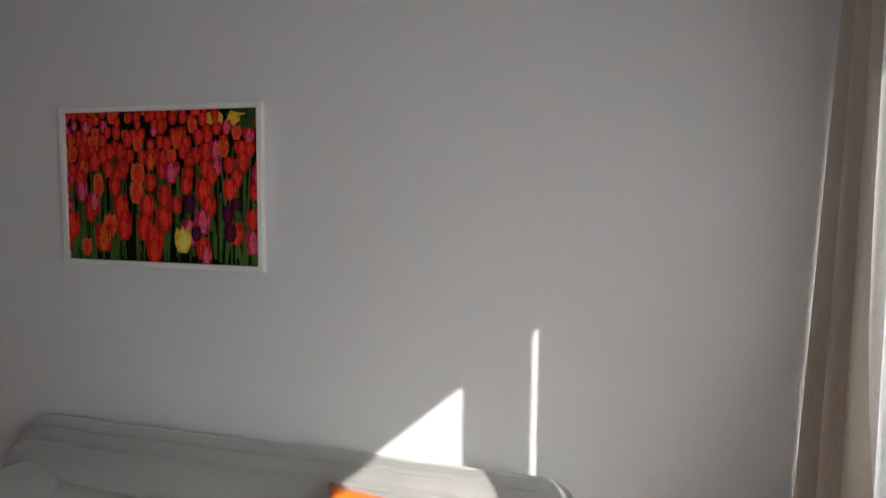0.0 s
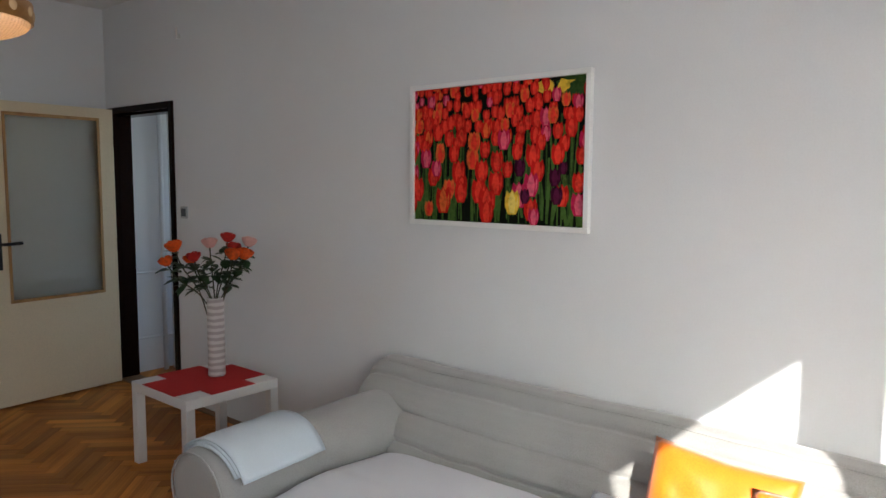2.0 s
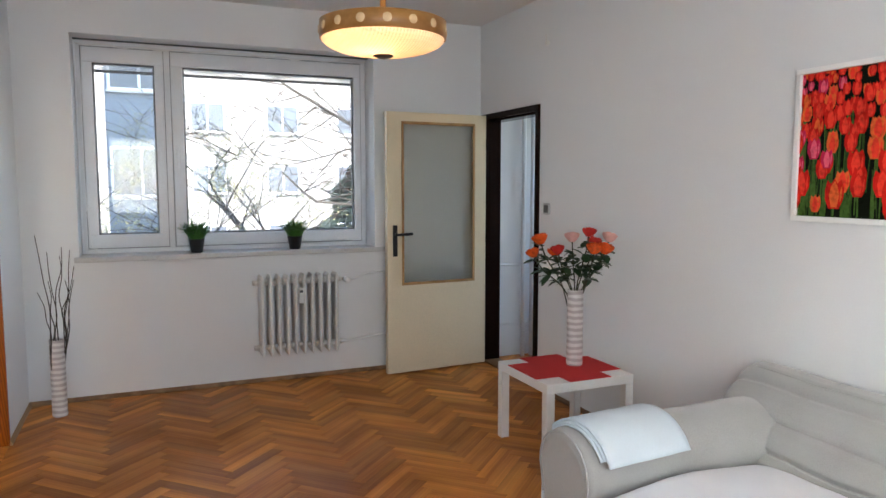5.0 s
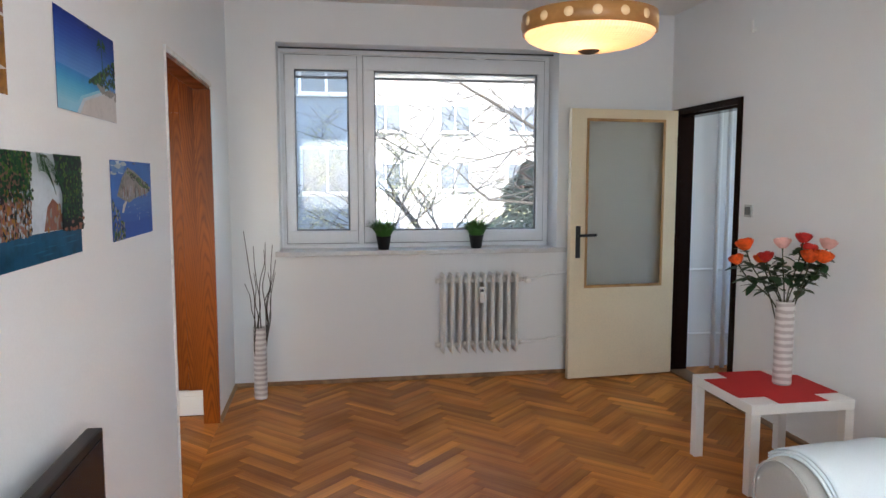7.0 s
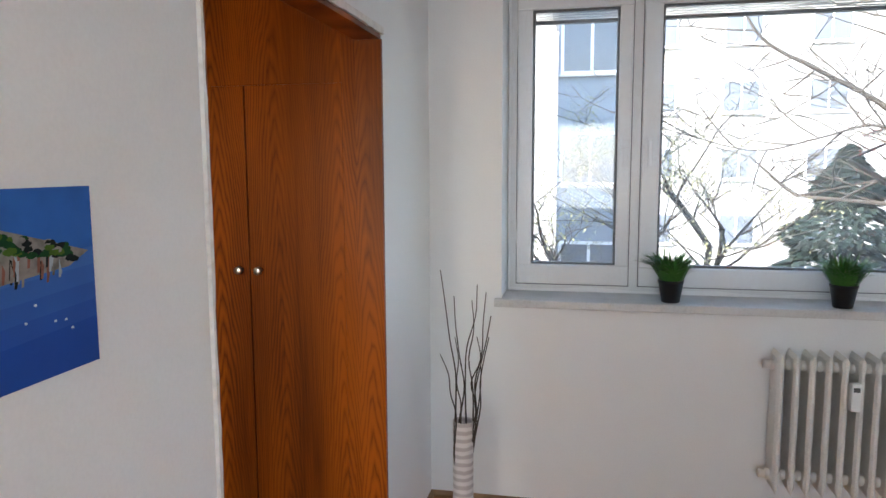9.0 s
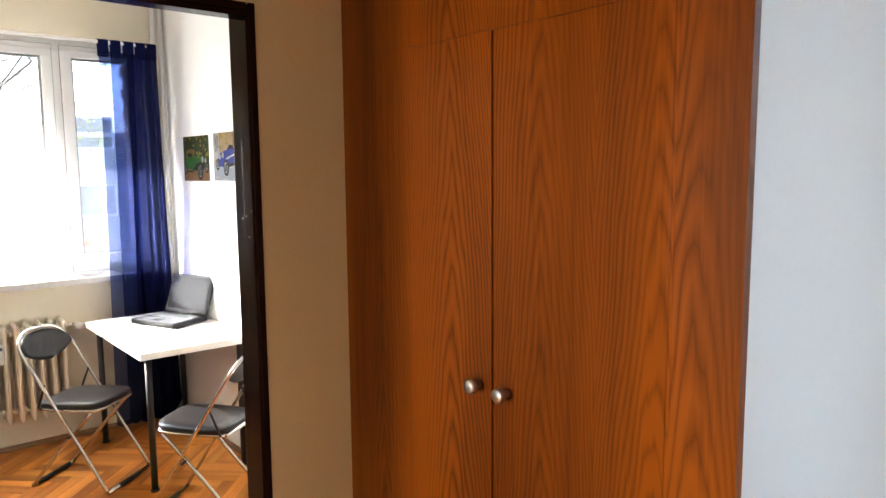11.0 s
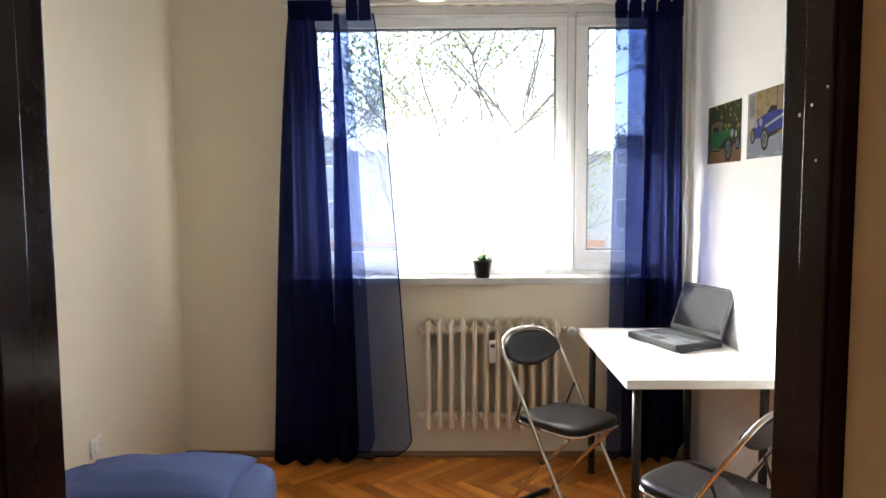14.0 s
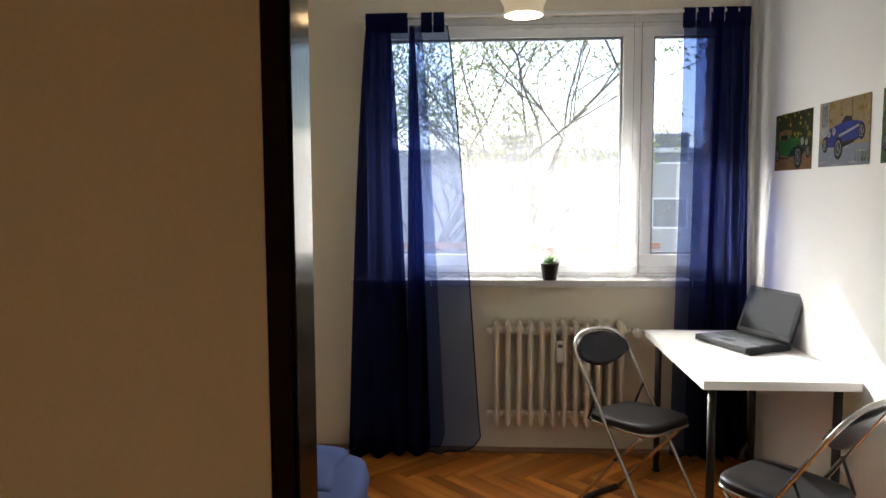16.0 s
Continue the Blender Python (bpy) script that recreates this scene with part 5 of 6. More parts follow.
        p.poly([(0.21, 0.34), (0.24, 0.44), (0.31, 0.49), (0.33, 0.47), (0.28, 0.40), (0.25, 0.34)], 3)
        for k in range(110):
            u = 0.26 * rg.random() ** 1.3
            p.blob(u, rg.uniform(0.0, 0.52 - 1.2 * u), 0.013, 0.022, rg.choice((4, 6, 10, 6, 5)), rg=rg)
        for k in range(14):
            p.blob(rg.uniform(0.35, 0.95), rg.uniform(0.15, 0.42), 0.006, 0.007, 8, rg=rg)
    else:
        p.poly([(0, 0), (1, 0), (1, 1), (0, 1)], 11)
        for k in range(40):
            p.blob(rg.random(), rg.random(), 0.16, 0.03, rg.choice((9, 11, 3)), rg=rg)
    ob = p.done("photo_print", Matrix.Translation((XW + 0.002, y0, z0)) @ ON_WEST)
    part("pin", boxed(w * 0.50, w * 0.50 + 0.03, h * 0.965, h * 0.965 + 0.004, 0.002, 0.005, 0.001), BLACKPL, ob, "dark pin holding the top edge")
    return tagged(ob, label, "poster", group="travel photos on the wall")


photo(-3.225, 1.693, 0.515, 0.263, "beach", "unframed glossy photo of a palm beach", 1)
photo(-3.620, 1.308, 0.525, 0.264, "lagoon", "unframed glossy photo of a green lagoon", 2)
photo(-2.805, 1.308, 0.520, 0.264, "cliff", "unframed glossy photo of a sea cliff bay", 3)
photo(-4.035, 1.690, 0.520, 0.263, "dune", "unframed glossy photo in orange sand tones", 4)

CAR = [ink("car_dark_trees", (0.013, 0.020, 0.005), 0.4), ink("car_yellow_leaves", (0.167, 0.118, 0.013), 0.3), ink("car_brown_ground", (0.125, 0.062, 0.026)), ink("car_green_body", (0.010, 0.066, 0.013)), ink("car_black", (0.004, 0.004, 0.004)),
       ink("car_grey_road", (0.155, 0.172, 0.215), 0.1), ink("car_wall", (0.211, 0.155, 0.082), 0.15), ink("car_blue_body", (0.007, 0.017, 0.155)), ink("car_silver", (0.233, 0.233, 0.242)), ink("car_lawn", (0.030, 0.089, 0.017), 0.3)]


def car_photo(x0, z0, w, h, back, ground, body, label, seed):
    rg = random.Random(seed)
    p = Print(w, h, CAR)
    p.poly([(0, 0), (1, 0), (1, 1), (0, 1)], back)
    for k in range(150):
        p.blob(rg.random(), rg.uniform(0.36, 1.0), 0.028, 0.035, rg.choice((0, 1, back)) if back != 6 else rg.choice((6, 6, 1)), rg=rg)
    p.poly([(0, 0), (1, 0), (1, 0.30), (0, 0.36)], ground)
    for k in range(24):
        p.blob(rg.random(), rg.uniform(0.02, 0.28), 0.10, 0.018, ground if k % 3 else (2 if ground != 5 else 8), rg=rg)
    if body == 7:
        p.poly([(0.02, 0.42), (0.20, 0.50), (0.20, 1), (0.02, 1)], 8)
        for k in range(5):
            p.poly([(0.06 + 0.025 * k, 0.62), (0.07 + 0.025 * k, 0.62), (0.07 + 0.025 * k, 0.95), (0.06 + 0.025 * k, 0.95)], 4)
        p.poly([(0.66, 0.36), (0.68, 0.36), (0.67, 1), (0.655, 1)], 2)
        p.poly([(0.12, 0.42), (0.24, 0.58), (0.45, 0.64), (0.52, 0.72), (0.60, 0.72), (0.68, 0.66), (0.86, 0.62), (0.92, 0.52), (0.82, 0.38), (0.48, 0.28), (0.16, 0.30)], 7)
        p.poly([(0.47, 0.64), (0.54, 0.74), (0.66, 0.72), (0.68, 0.66)], 4)
        p.poly([(0.42, 0.47), (0.80, 0.59), (0.82, 0.56), (0.42, 0.43)], 8)
        p.poly([(0.30, 0.32), (0.80, 0.40), (0.70, 0.33), (0.45, 0.26)], 4)
        wheels = ((0.14, 0.34, 0.08), (0.42, 0.27, 0.115), (0.86, 0.48, 0.08))
        for k in range(30):
            u = rg.uniform(0.74, 1.0)
            p.poly([(u, 0.05), (u + 0.006, 0.05), (u + rg.uniform(-0.03, 0.03), rg.uniform(0.2, 0.4))], 9)
    else:
        p.poly([(0.10, 0.30), (0.10, 0.62), (0.46, 0.62), (0.48, 0.56), (0.74, 0.53), (0.76, 0.26), (0.44, 0.22)], body)
        p.poly([(0.13, 0.52), (0.13, 0.66), (0.22, 0.72), (0.46, 0.70), (0.47, 0.62), (0.42, 0.62), (0.40, 0.54)], 2)
        p.poly([(0.17, 0.54), (0.36, 0.54), (0.36, 0.62), (0.17, 0.63)], 4)
        p.poly([(0.46, 0.54), (0.74, 0.52), (0.74, 0.50), (0.46, 0.51)], 9)
        p.poly([(0.36, 0.24), (0.54, 0.40), (0.72, 0.40), (0.84, 0.30), (0.76, 0.24)], 4)
        p.poly([(0.12, 0.24), (0.40, 0.22), (0.40, 0.19), (0.12, 0.21)], 4)
        wheels = ((0.08, 0.28, 0.085), (0.66, 0.22, 0.14), (0.92, 0.30, 0.08))
    for u, v, r in wheels:
        p.blob(u, v, r * 0.78, r * w / h, 4, 20, 0.0)
        p.blob(u - 0.008, v, r * 0.50, r * 0.66 * w / h, 8 if body == 7 else 5, 18, 0.0)
        p.blob(u - 0.008, v, r * 0.44, r * 0.58 * w / h, 4, 18, 0.0)
        for k in range(5):
            a = 0.628 * k
            cx2, sx2 = r * 0.46 * math.cos(a), r * 0.6 * w / h * math.sin(a)
            p.poly([(u - cx2 - 0.012, v - sx2), (u - cx2 - 0.006, v - sx2 + 0.004), (u + cx2 - 0.004, v + sx2), (u + cx2 - 0.010, v + sx2 - 0.004)], 5)
    for u, v, r in (((0.32, 0.53, 0.035), (0.22, 0.50, 0.03)) if body == 7 else ((0.76, 0.48, 0.04), (0.87, 0.45, 0.032))):
        p.blob(u, v, r, r * 1.7, 8, 14, 0.0)
        p.blob(u - 0.006, v + 0.01, r * 0.5, r * 0.8, 5, 10, 0.0)
    ob = p.done("photo_print", Matrix.Translation((x0, YB1 - 0.002, z0)) @ ON_NORTH)
    return tagged(ob, label, "poster", group="car photos on the wall")


car_photo(-7.392, 1.583, 0.398, 0.272, 0, 2, 3, "unframed photo of a green vintage car", 1)
car_photo(-6.925, 1.587, 0.409, 0.272, 6, 5, 7, "unframed photo of a blue vintage race car", 2)
car_photo(-6.435, 1.587, 0.409, 0.272, 9, 9, 4, "unframed photo of a dark vintage car on grass", 3)


# ---- small fixtures ----
sw = thing("light_switch", "grey square light switch on the wall", "switch")
part("plate", boxed(-0.011, -0.001, -1.112, -1.032, 1.273, 1.353, 0.003), STEEL, sw)
part("rocker", boxed(-0.016, -0.0115, -1.098, -1.046, 1.287, 1.339, 0.002), GREYPL, sw)
hk = thing("wall_hook", "small white wall fitting high on the wall", "wall fitting")
part("plate", boxed(-0.010, -0.001, -1.075, -1.035, 2.43, 2.46, 0.003), WHITE_LAC, hk)
part("peg", boxed(-0.022, -0.0105, -1.062, -1.05, 2.43, 2.505, 0.003), WHITE_LAC, hk)


def socket(m, label):
    s = thing("wall_socket", label, "socket", m, group="wall sockets")
    part("plate", boxed(-0.04, 0.04, -0.04, 0.04, 0.0, 0.010, 0.003), SOCKET, s)
    part("face", lathe(bmesh.new(), [(0.0, 0.004), (0.018, 0.004), (0.020, 0.016), (0.026, 0.016), (0.027, 0.0105)], 24), SOCKET, s)


socket(Matrix.Translation((-6.62, YB1 - 0.001, 0.30)) @ Matrix.Rotation(radians(90), 4, "X"), "white wall socket under the desk")

socket(Matrix.Translation((-6.696, YB0 + 0.001, 0.408)) @ Matrix(((-1, 0, 0, 0), (0, 0, 1, 0), (0, 1, 0, 0), (0, 0, 0, 1))), "white power socket on the bedroom wall")

# television by the west wall
tv = thing("television", "dark flat television standing beside the wall", "television")
part("housing", boxed(-3.285, -3.245, -4.45, -3.31, 0.26, 0.872, 0.006), CARPETBLACK, tv)
part("screen", boxed(-3.2445, -3.241, -4.425, -3.335, 0.29, 0.85, 0.001), SCREEN, tv)
part("stand", boxed(-3.33, -3.15, -4.15, -3.60, 0.0, 0.255, 0.006), CARPETBLACK, tv)

# thin cable along the floor
cb = tube(bmesh.new(), curve_pts([(-3.0, -1.9, 0.003), (-2.92, -2.15, 0.003), (-2.80, -2.40, 0.003), (-2.83, -2.62, 0.003), (-2.72, -2.85, 0.003), (-2.66, -3.3, 0.003)]), 0.0028, 6)
tagged(part("cable", cb, SOCKET), "thin pale cable lying on the parquet", "cable")


# ---- curtains ----
def curtain(name, fn, nu, nv, material, label, group=""):
    return tagged(part(name, grid_sheet(fn, nu, nv), material), label, "curtain", group=group)


def voile_living(u, v):
    x = -2.985 + 2.05 * u
    return Vector((x, 0.165 + 0.006 * math.sin(u * 70 + 1.5 * math.sin(u * 13)), 2.44 - 0.006 * math.sin(u * 25) - 1.42 * v))


vl = thing("voile_curtain", "almost clear white voile hanging before the window", "curtain")
part("panel", grid_sheet(voile_living, 160, 6), VOILE_THIN, vl)
part("top_cord", tube(bmesh.new(), [(-2.985 + 2.05 * k / 60, 0.163, 2.442 - 0.008 * math.sin(k * 0.9) - 0.01 * math.sin(math.pi * ((k / 30) % 1))) for k in range(61)], 0.004, 6), WHITE_LAC, vl, "white cord along the top")
tagged(part("curtain_wire", tube(bmesh.new(), [(-2.995, 0.115, 2.462), (-0.93, 0.115, 2.462)], 0.006, 8), GREYPL), "dark tension wire across the window niche", "curtain wire")
# pull cord loops of the window
tagged(part("blind_cord", tube(bmesh.new(), curve_pts([(-2.95, 0.155, 2.43), (-2.96, 0.15, 1.9), (-2.955, 0.15, 1.3), (-2.93, 0.13, 1.06), (-2.9, 0.14, 1.03)]), 0.0018, 5), WHITE_LAC), "thin white blind cord beside the window", "cord")


def beige_fn(u, v):
    z = 2.66 - 2.64 * v
    x = -0.035 - (0.33 + 0.10 * v) * u
    y = -5.955 + 0.035 * math.sin(u * 17) * (0.5 + 0.5 * v) + 0.10 * v * (1 - u)
    return Vector((x, y, z))


curtain("curtain", beige_fn, 50, 30, CURTAIN_B, "beige linen curtain gathered beside the window", "living room curtains")


def south_white(x0, x1):
    def fn(u, v):
        x = x0 + (x1 - x0) * u
        return Vector((x, -5.965 + 0.018 * math.sin(x * 46), 2.66 - 2.62 * v))
    return fn


# mostly unseen panels; edges and gaps set to shape the sun on the east wall
for k, (a, b) in enumerate(((-1.535, -1.262), (-1.222, -1.205), (-1.188, -0.33))):
    curtain("curtain", south_white(a, b), max(2, int((b - a) * 90)), 8, CURTAIN_W, "white curtain across the south window, placed to shape the sunlight", "living room curtains")
rod = thing("curtain_rod", "white curtain rod above the south window", "curtain rod")
part("rod", tube(bmesh.new(), [(-3.25, -5.95, 2.68), (-0.03, -5.95, 2.68)], 0.012, 10), WHITE_LAC, rod)
for x in (-3.2, -0.06):
    part("bracket", boxed(x - 0.01, x + 0.01, YS + 0.001, -5.945, 2.67, 2.69), WHITE_LAC, rod)

# bedroom curtains
XC = XB0 + 0.13
rod = thing("curtain_rod", "white curtain rod above the bedroom window", "curtain rod")
part("rod", tube(bmesh.new(), [(XC, -2.07, 2.415), (XC, -0.045, 2.415)], 0.009, 10), WHITE_LAC, rod)
for y in (-2.05, -0.06):
    part("bracket", boxed(XB0 + 0.001, XC + 0.006, y - 0.008, y + 0.008, 2.405, 2.425), WHITE_LAC, rod)


def blue_panel(y_top0, y_top1, y_bot0, y_bot1, folds, amp, z_top, z_bot, dx=0.0, phase=0.0):
    def fn(u, v):
        k = v ** 0.8
        y = (y_top0 + (y_top1 - y_top0) * u) * (1 - k) + (y_bot0 + (y_bot1 - y_bot0) * u) * k
        w = math.sin(u * folds * 6.283 + phase + 0.5 * math.sin(v * 3 + u * 4))
        x = XC + dx + amp * w * (0.55 + 0.45 * v) + 0.012 * math.sin(v * 5 + u * 9)
        z = z_top + (z_bot - z_top) * v + 0.012 * math.sin(u * folds * 6.283 + 1.0) * v ** 12 + 0.10 * u ** 10 * v ** 14
        return Vector((x, min(y, YB1 - 0.015), z))
    return fn


def tabs(parent, ys, material, w=0.058):
    for y in ys:
        bm = bmesh.new()
        rows = []
        for k in range(9):
            a = math.pi * k / 8
            rows.append((XC + 0.014 * math.cos(a), 2.418 + 0.014 * math.sin(a)))
        rows = [(XC + 0.014, 2.33)] + rows + [(XC - 0.014, 2.33)]
        a = [bm.verts.new((x, y - w / 2, z)) for x, z in rows]
        b = [bm.verts.new((x, y + w / 2, z)) for x, z in rows]
        for i in range(len(rows) - 1):
            bm.faces.new((a[i], a[i + 1], b[i + 1], b[i]))
        part("hanging_tab", bm, material, parent)


def hung(name, panels, label, group, tab_ys):
    th = thing(name, label, "curtain", group=group)
    for nm, fn, mt, lab in panels:
        pn2 = part(nm, grid_sheet(fn, 90, 40), mt, th, lab)
        if nm == "sheer_panel":
            edge = [fn(1.0, k / 40) for k in range(41)] + [fn(1.0 - k / 40, 1.0) for k in range(1, 41)]
            part("hem", tube(bmesh.new(), edge, 0.0035, 5), NAVY_DENSE, pn2, "dark stitched hem")
        if nm == "panel":
            part("hem", grid_sheet(lambda u, v: fn(u, 0.955 + 0.045 * v) + Vector((0.002, 0, 0)), 90, 3), NAVY_DENSE, pn2, "doubled bottom hem")
    tabs(th, tab_ys, NAVY_DENSE)


hung("curtain", [("panel", blue_panel(-2.035, -1.905, -2.165, -1.80, 3.0, 0.034, 2.36, 0.015), NAVY_DENSE, "dense folded navy cloth"),
                 ("fold", blue_panel(-1.80, -1.775, -1.83, -1.70, 1.0, 0.02, 2.36, 0.03, 0.01, 0.4), NAVY_DENSE, "dark gathered fold"),
                 ("back_panel", blue_panel(-1.925, -1.74, -1.90, -1.62, 3.0, 0.020, 2.36, 0.04, -0.03, 2.0), NAVY, "single see-through layer"),
                 ("sheer_panel", blue_panel(-1.79, -1.60, -1.80, -1.425, 3.6, 0.024, 2.36, 0.05, 0.02, 1.0), NAVY, "single see-through layer")],
     "navy blue sheer curtain with tabs beside the window", "bedroom curtains", (-2.005, -1.95, -1.895, -1.84, -1.71, -1.645))
hung("curtain", [("panel", blue_panel(-0.21, -0.035, -0.24, 0.01, 3.0, 0.036, 2.36, 0.03), NAVY_DENSE, "dense folded navy cloth"),
                 ("back_panel", blue_panel(-0.30, -0.16, -0.31, -0.16, 2.5, 0.018, 2.36, 0.04, -0.03, 1.4), NAVY_MID, "single see-through layer"),
                 ("sheer_panel", blue_panel(-0.375, -0.19, -0.40, -0.20, 2.5, 0.02, 2.36, 0.05, 0.015, 0.6), NAVY_MID, "single see-through layer")],
     "navy blue sheer curtain with tabs beside the desk", "bedroom curtains", (-0.345, -0.275, -0.20, -0.13, -0.065))


def voile_bed(u, v):
    y = -2.02 + 1.92 * u
    hem = 0.012 * math.sin(u * 60) * (v > 0.96)
    return Vector((XB0 + 0.036 + (0.015 + 0.008 * math.sin(u * 17)) * math.sin(u * 92 + 5 * math.sin(u * 11)), y, 2.42 - (2.42 - 1.012) * v + hem))


vl = thing("voile_curtain", "gathered white voile hanging before the bedroom window", "curtain")
part("panel", grid_sheet(voile_bed, 420, 8), VOILE, vl)
part("hem", grid_sheet(lambda u, v: voile_bed(u, 0.955 + 0.045 * v) + Vector((0.003, 0, 0)), 420, 2), VOILE, vl, "doubled bottom hem")
part("header_tape", grid_sheet(lambda u, v: voile_bed(u, v * 0.045) + Vector((0.003, 0, 0)), 220, 2), VOILE, vl, "doubled gathered top band")

# flower pot on the bedroom sill
fp = thing("potted_flower", "small pink flowering plant in a black pot", "potted plant", Matrix.Translation((XB0 + 0.055, -1.045, 1.0)))
part("pot", lathe(bmesh.new(), [(0.0, 0.0), (0.036, 0.0), (0.038, 0.004), (0.050, 0.082), (0.053, 0.084), (0.053, 0.094), (0.047, 0.094), (0.044, 0.08), (0.0, 0.08)], 24), BLACKPL, fp, "black plastic pot")
lb, fl2 = bmesh.new(), bmesh.new()
rg = random.Random(8)
for k in range(26):
    a = rg.uniform(0, 6.28)
    m = Matrix.Translation((0, 0, 0.085)) @ Matrix.Rotation(a, 4, "Z") @ Matrix.Rotation(rg.uniform(0.2, 1.1), 4, "X")
    leaf_poly(lb, m, rg.uniform(0.05, 0.085), 0.013, 0.01)
for k in range(22):
    a, r = rg.uniform(0, 6.28), rg.uniform(0, 0.045)
    m = Matrix.Translation((r * math.cos(a), r * math.sin(a), 0.14 + rg.uniform(-0.015, 0.03)))
    for q in range(5):
        leaf_poly(fl2, m @ Matrix.Rotation(q * 1.257, 4, "Z") @ Matrix.Rotation(0.5, 4, "X"), 0.013, 0.006, 0.0)
for k in range(5):
    m = Matrix.Translation((0, 0, 0.10)) @ Matrix.Rotation(radians(60 + 12 * k), 4, "Z") @ Matrix.Rotation(0.45, 4, "X")
    leaf_poly(lb, m, 0.10, 0.012, 0.01)
part("leaves", lb, GRASS, fp)
part("blossom", fl2, ROSE_P, fp, "pale pink blossoms")


# ---- desk, laptop, chairs, bed ----
dk = thing("desk", "white desk with black round metal legs", "desk")
part("desktop", boxed(-7.492, -6.478, -0.548, 0.055, 0.712, 0.748, 0.003), WHITE_LAC, dk)
for x in (-7.43, -6.55):
    for y in (-0.49, 0.0):
        lg = part("leg", tube(bmesh.new(), [(x, y, 0.012), (x, y, 0.71)], 0.017, 16), BLACKPL, dk)
        part("foot", lathe(bmesh.new(), [(0.0, 0.0), (0.022, 0.0), (0.022, 0.012), (0.0, 0.014)], 16, Matrix.Translation((x, y, 0))), BLACKPL, lg)

lt = thing("laptop", "open black laptop with a dark screen on the desk", "laptop", pose(-7.125, -0.175, 0.748, 0, 0, 21))
part("base", boxed(-0.178, 0.178, -0.128, 0.125, 0.004, 0.032, 0.005), LAPTOP, lt)
part("palm_rest", boxed(-0.168, 0.168, -0.120, -0.036, 0.0322, 0.0340, 0.0006), PALM, lt, "dark silver palm rest")
part("touchpad", boxed(-0.035, 0.035, -0.108, -0.060, 0.0342, 0.0348), LAPTOP, lt)
for r in range(5):
    for c in range(14):
        part("key", boxed(-0.163 + c * 0.0234, -0.163 + c * 0.0234 + 0.020, -0.030 + r * 0.0225, -0.030 + r * 0.0225 + 0.019, 0.0322, 0.0362, 0.001), PALM, lt)
part("front_latch", boxed(0.05, 0.15, -0.1295, -0.1285, 0.012, 0.022), BLACKPL, lt)
lid = part("lid", boxed(-0.178, 0.178, -0.006, 0.008, 0.0, 0.236, 0.005), LAPTOP, lt, "", Matrix.Translation((0, 0.123, 0.036)) @ Matrix.Rotation(radians(-20), 4, "X"))
part("screen", boxed(-0.160, 0.160, -0.0078, -0.0064, 0.022, 0.222), SCREEN, lid, "dark switched-off screen")
part("hinge_bar", tube(bmesh.new(), [(-0.16, 0.123, 0.034), (0.16, 0.123, 0.034)], 0.006, 8), BLACKPL, lt)
for sx in (-1, 1):
    part("foot", boxed(sx * 0.15 - 0.01, sx * 0.15 + 0.01, -0.11, -0.09, 0.0, 0.005), BLACKPL, lt)
pn = tube(bmesh.new(), [(-6.90, -0.215, 0.756), (-6.975, -0.09, 0.756)], 0.006, 8)
tagged(part("pen", pn, BLACKPL), "black pen lying on the desk before the laptop", "pen")


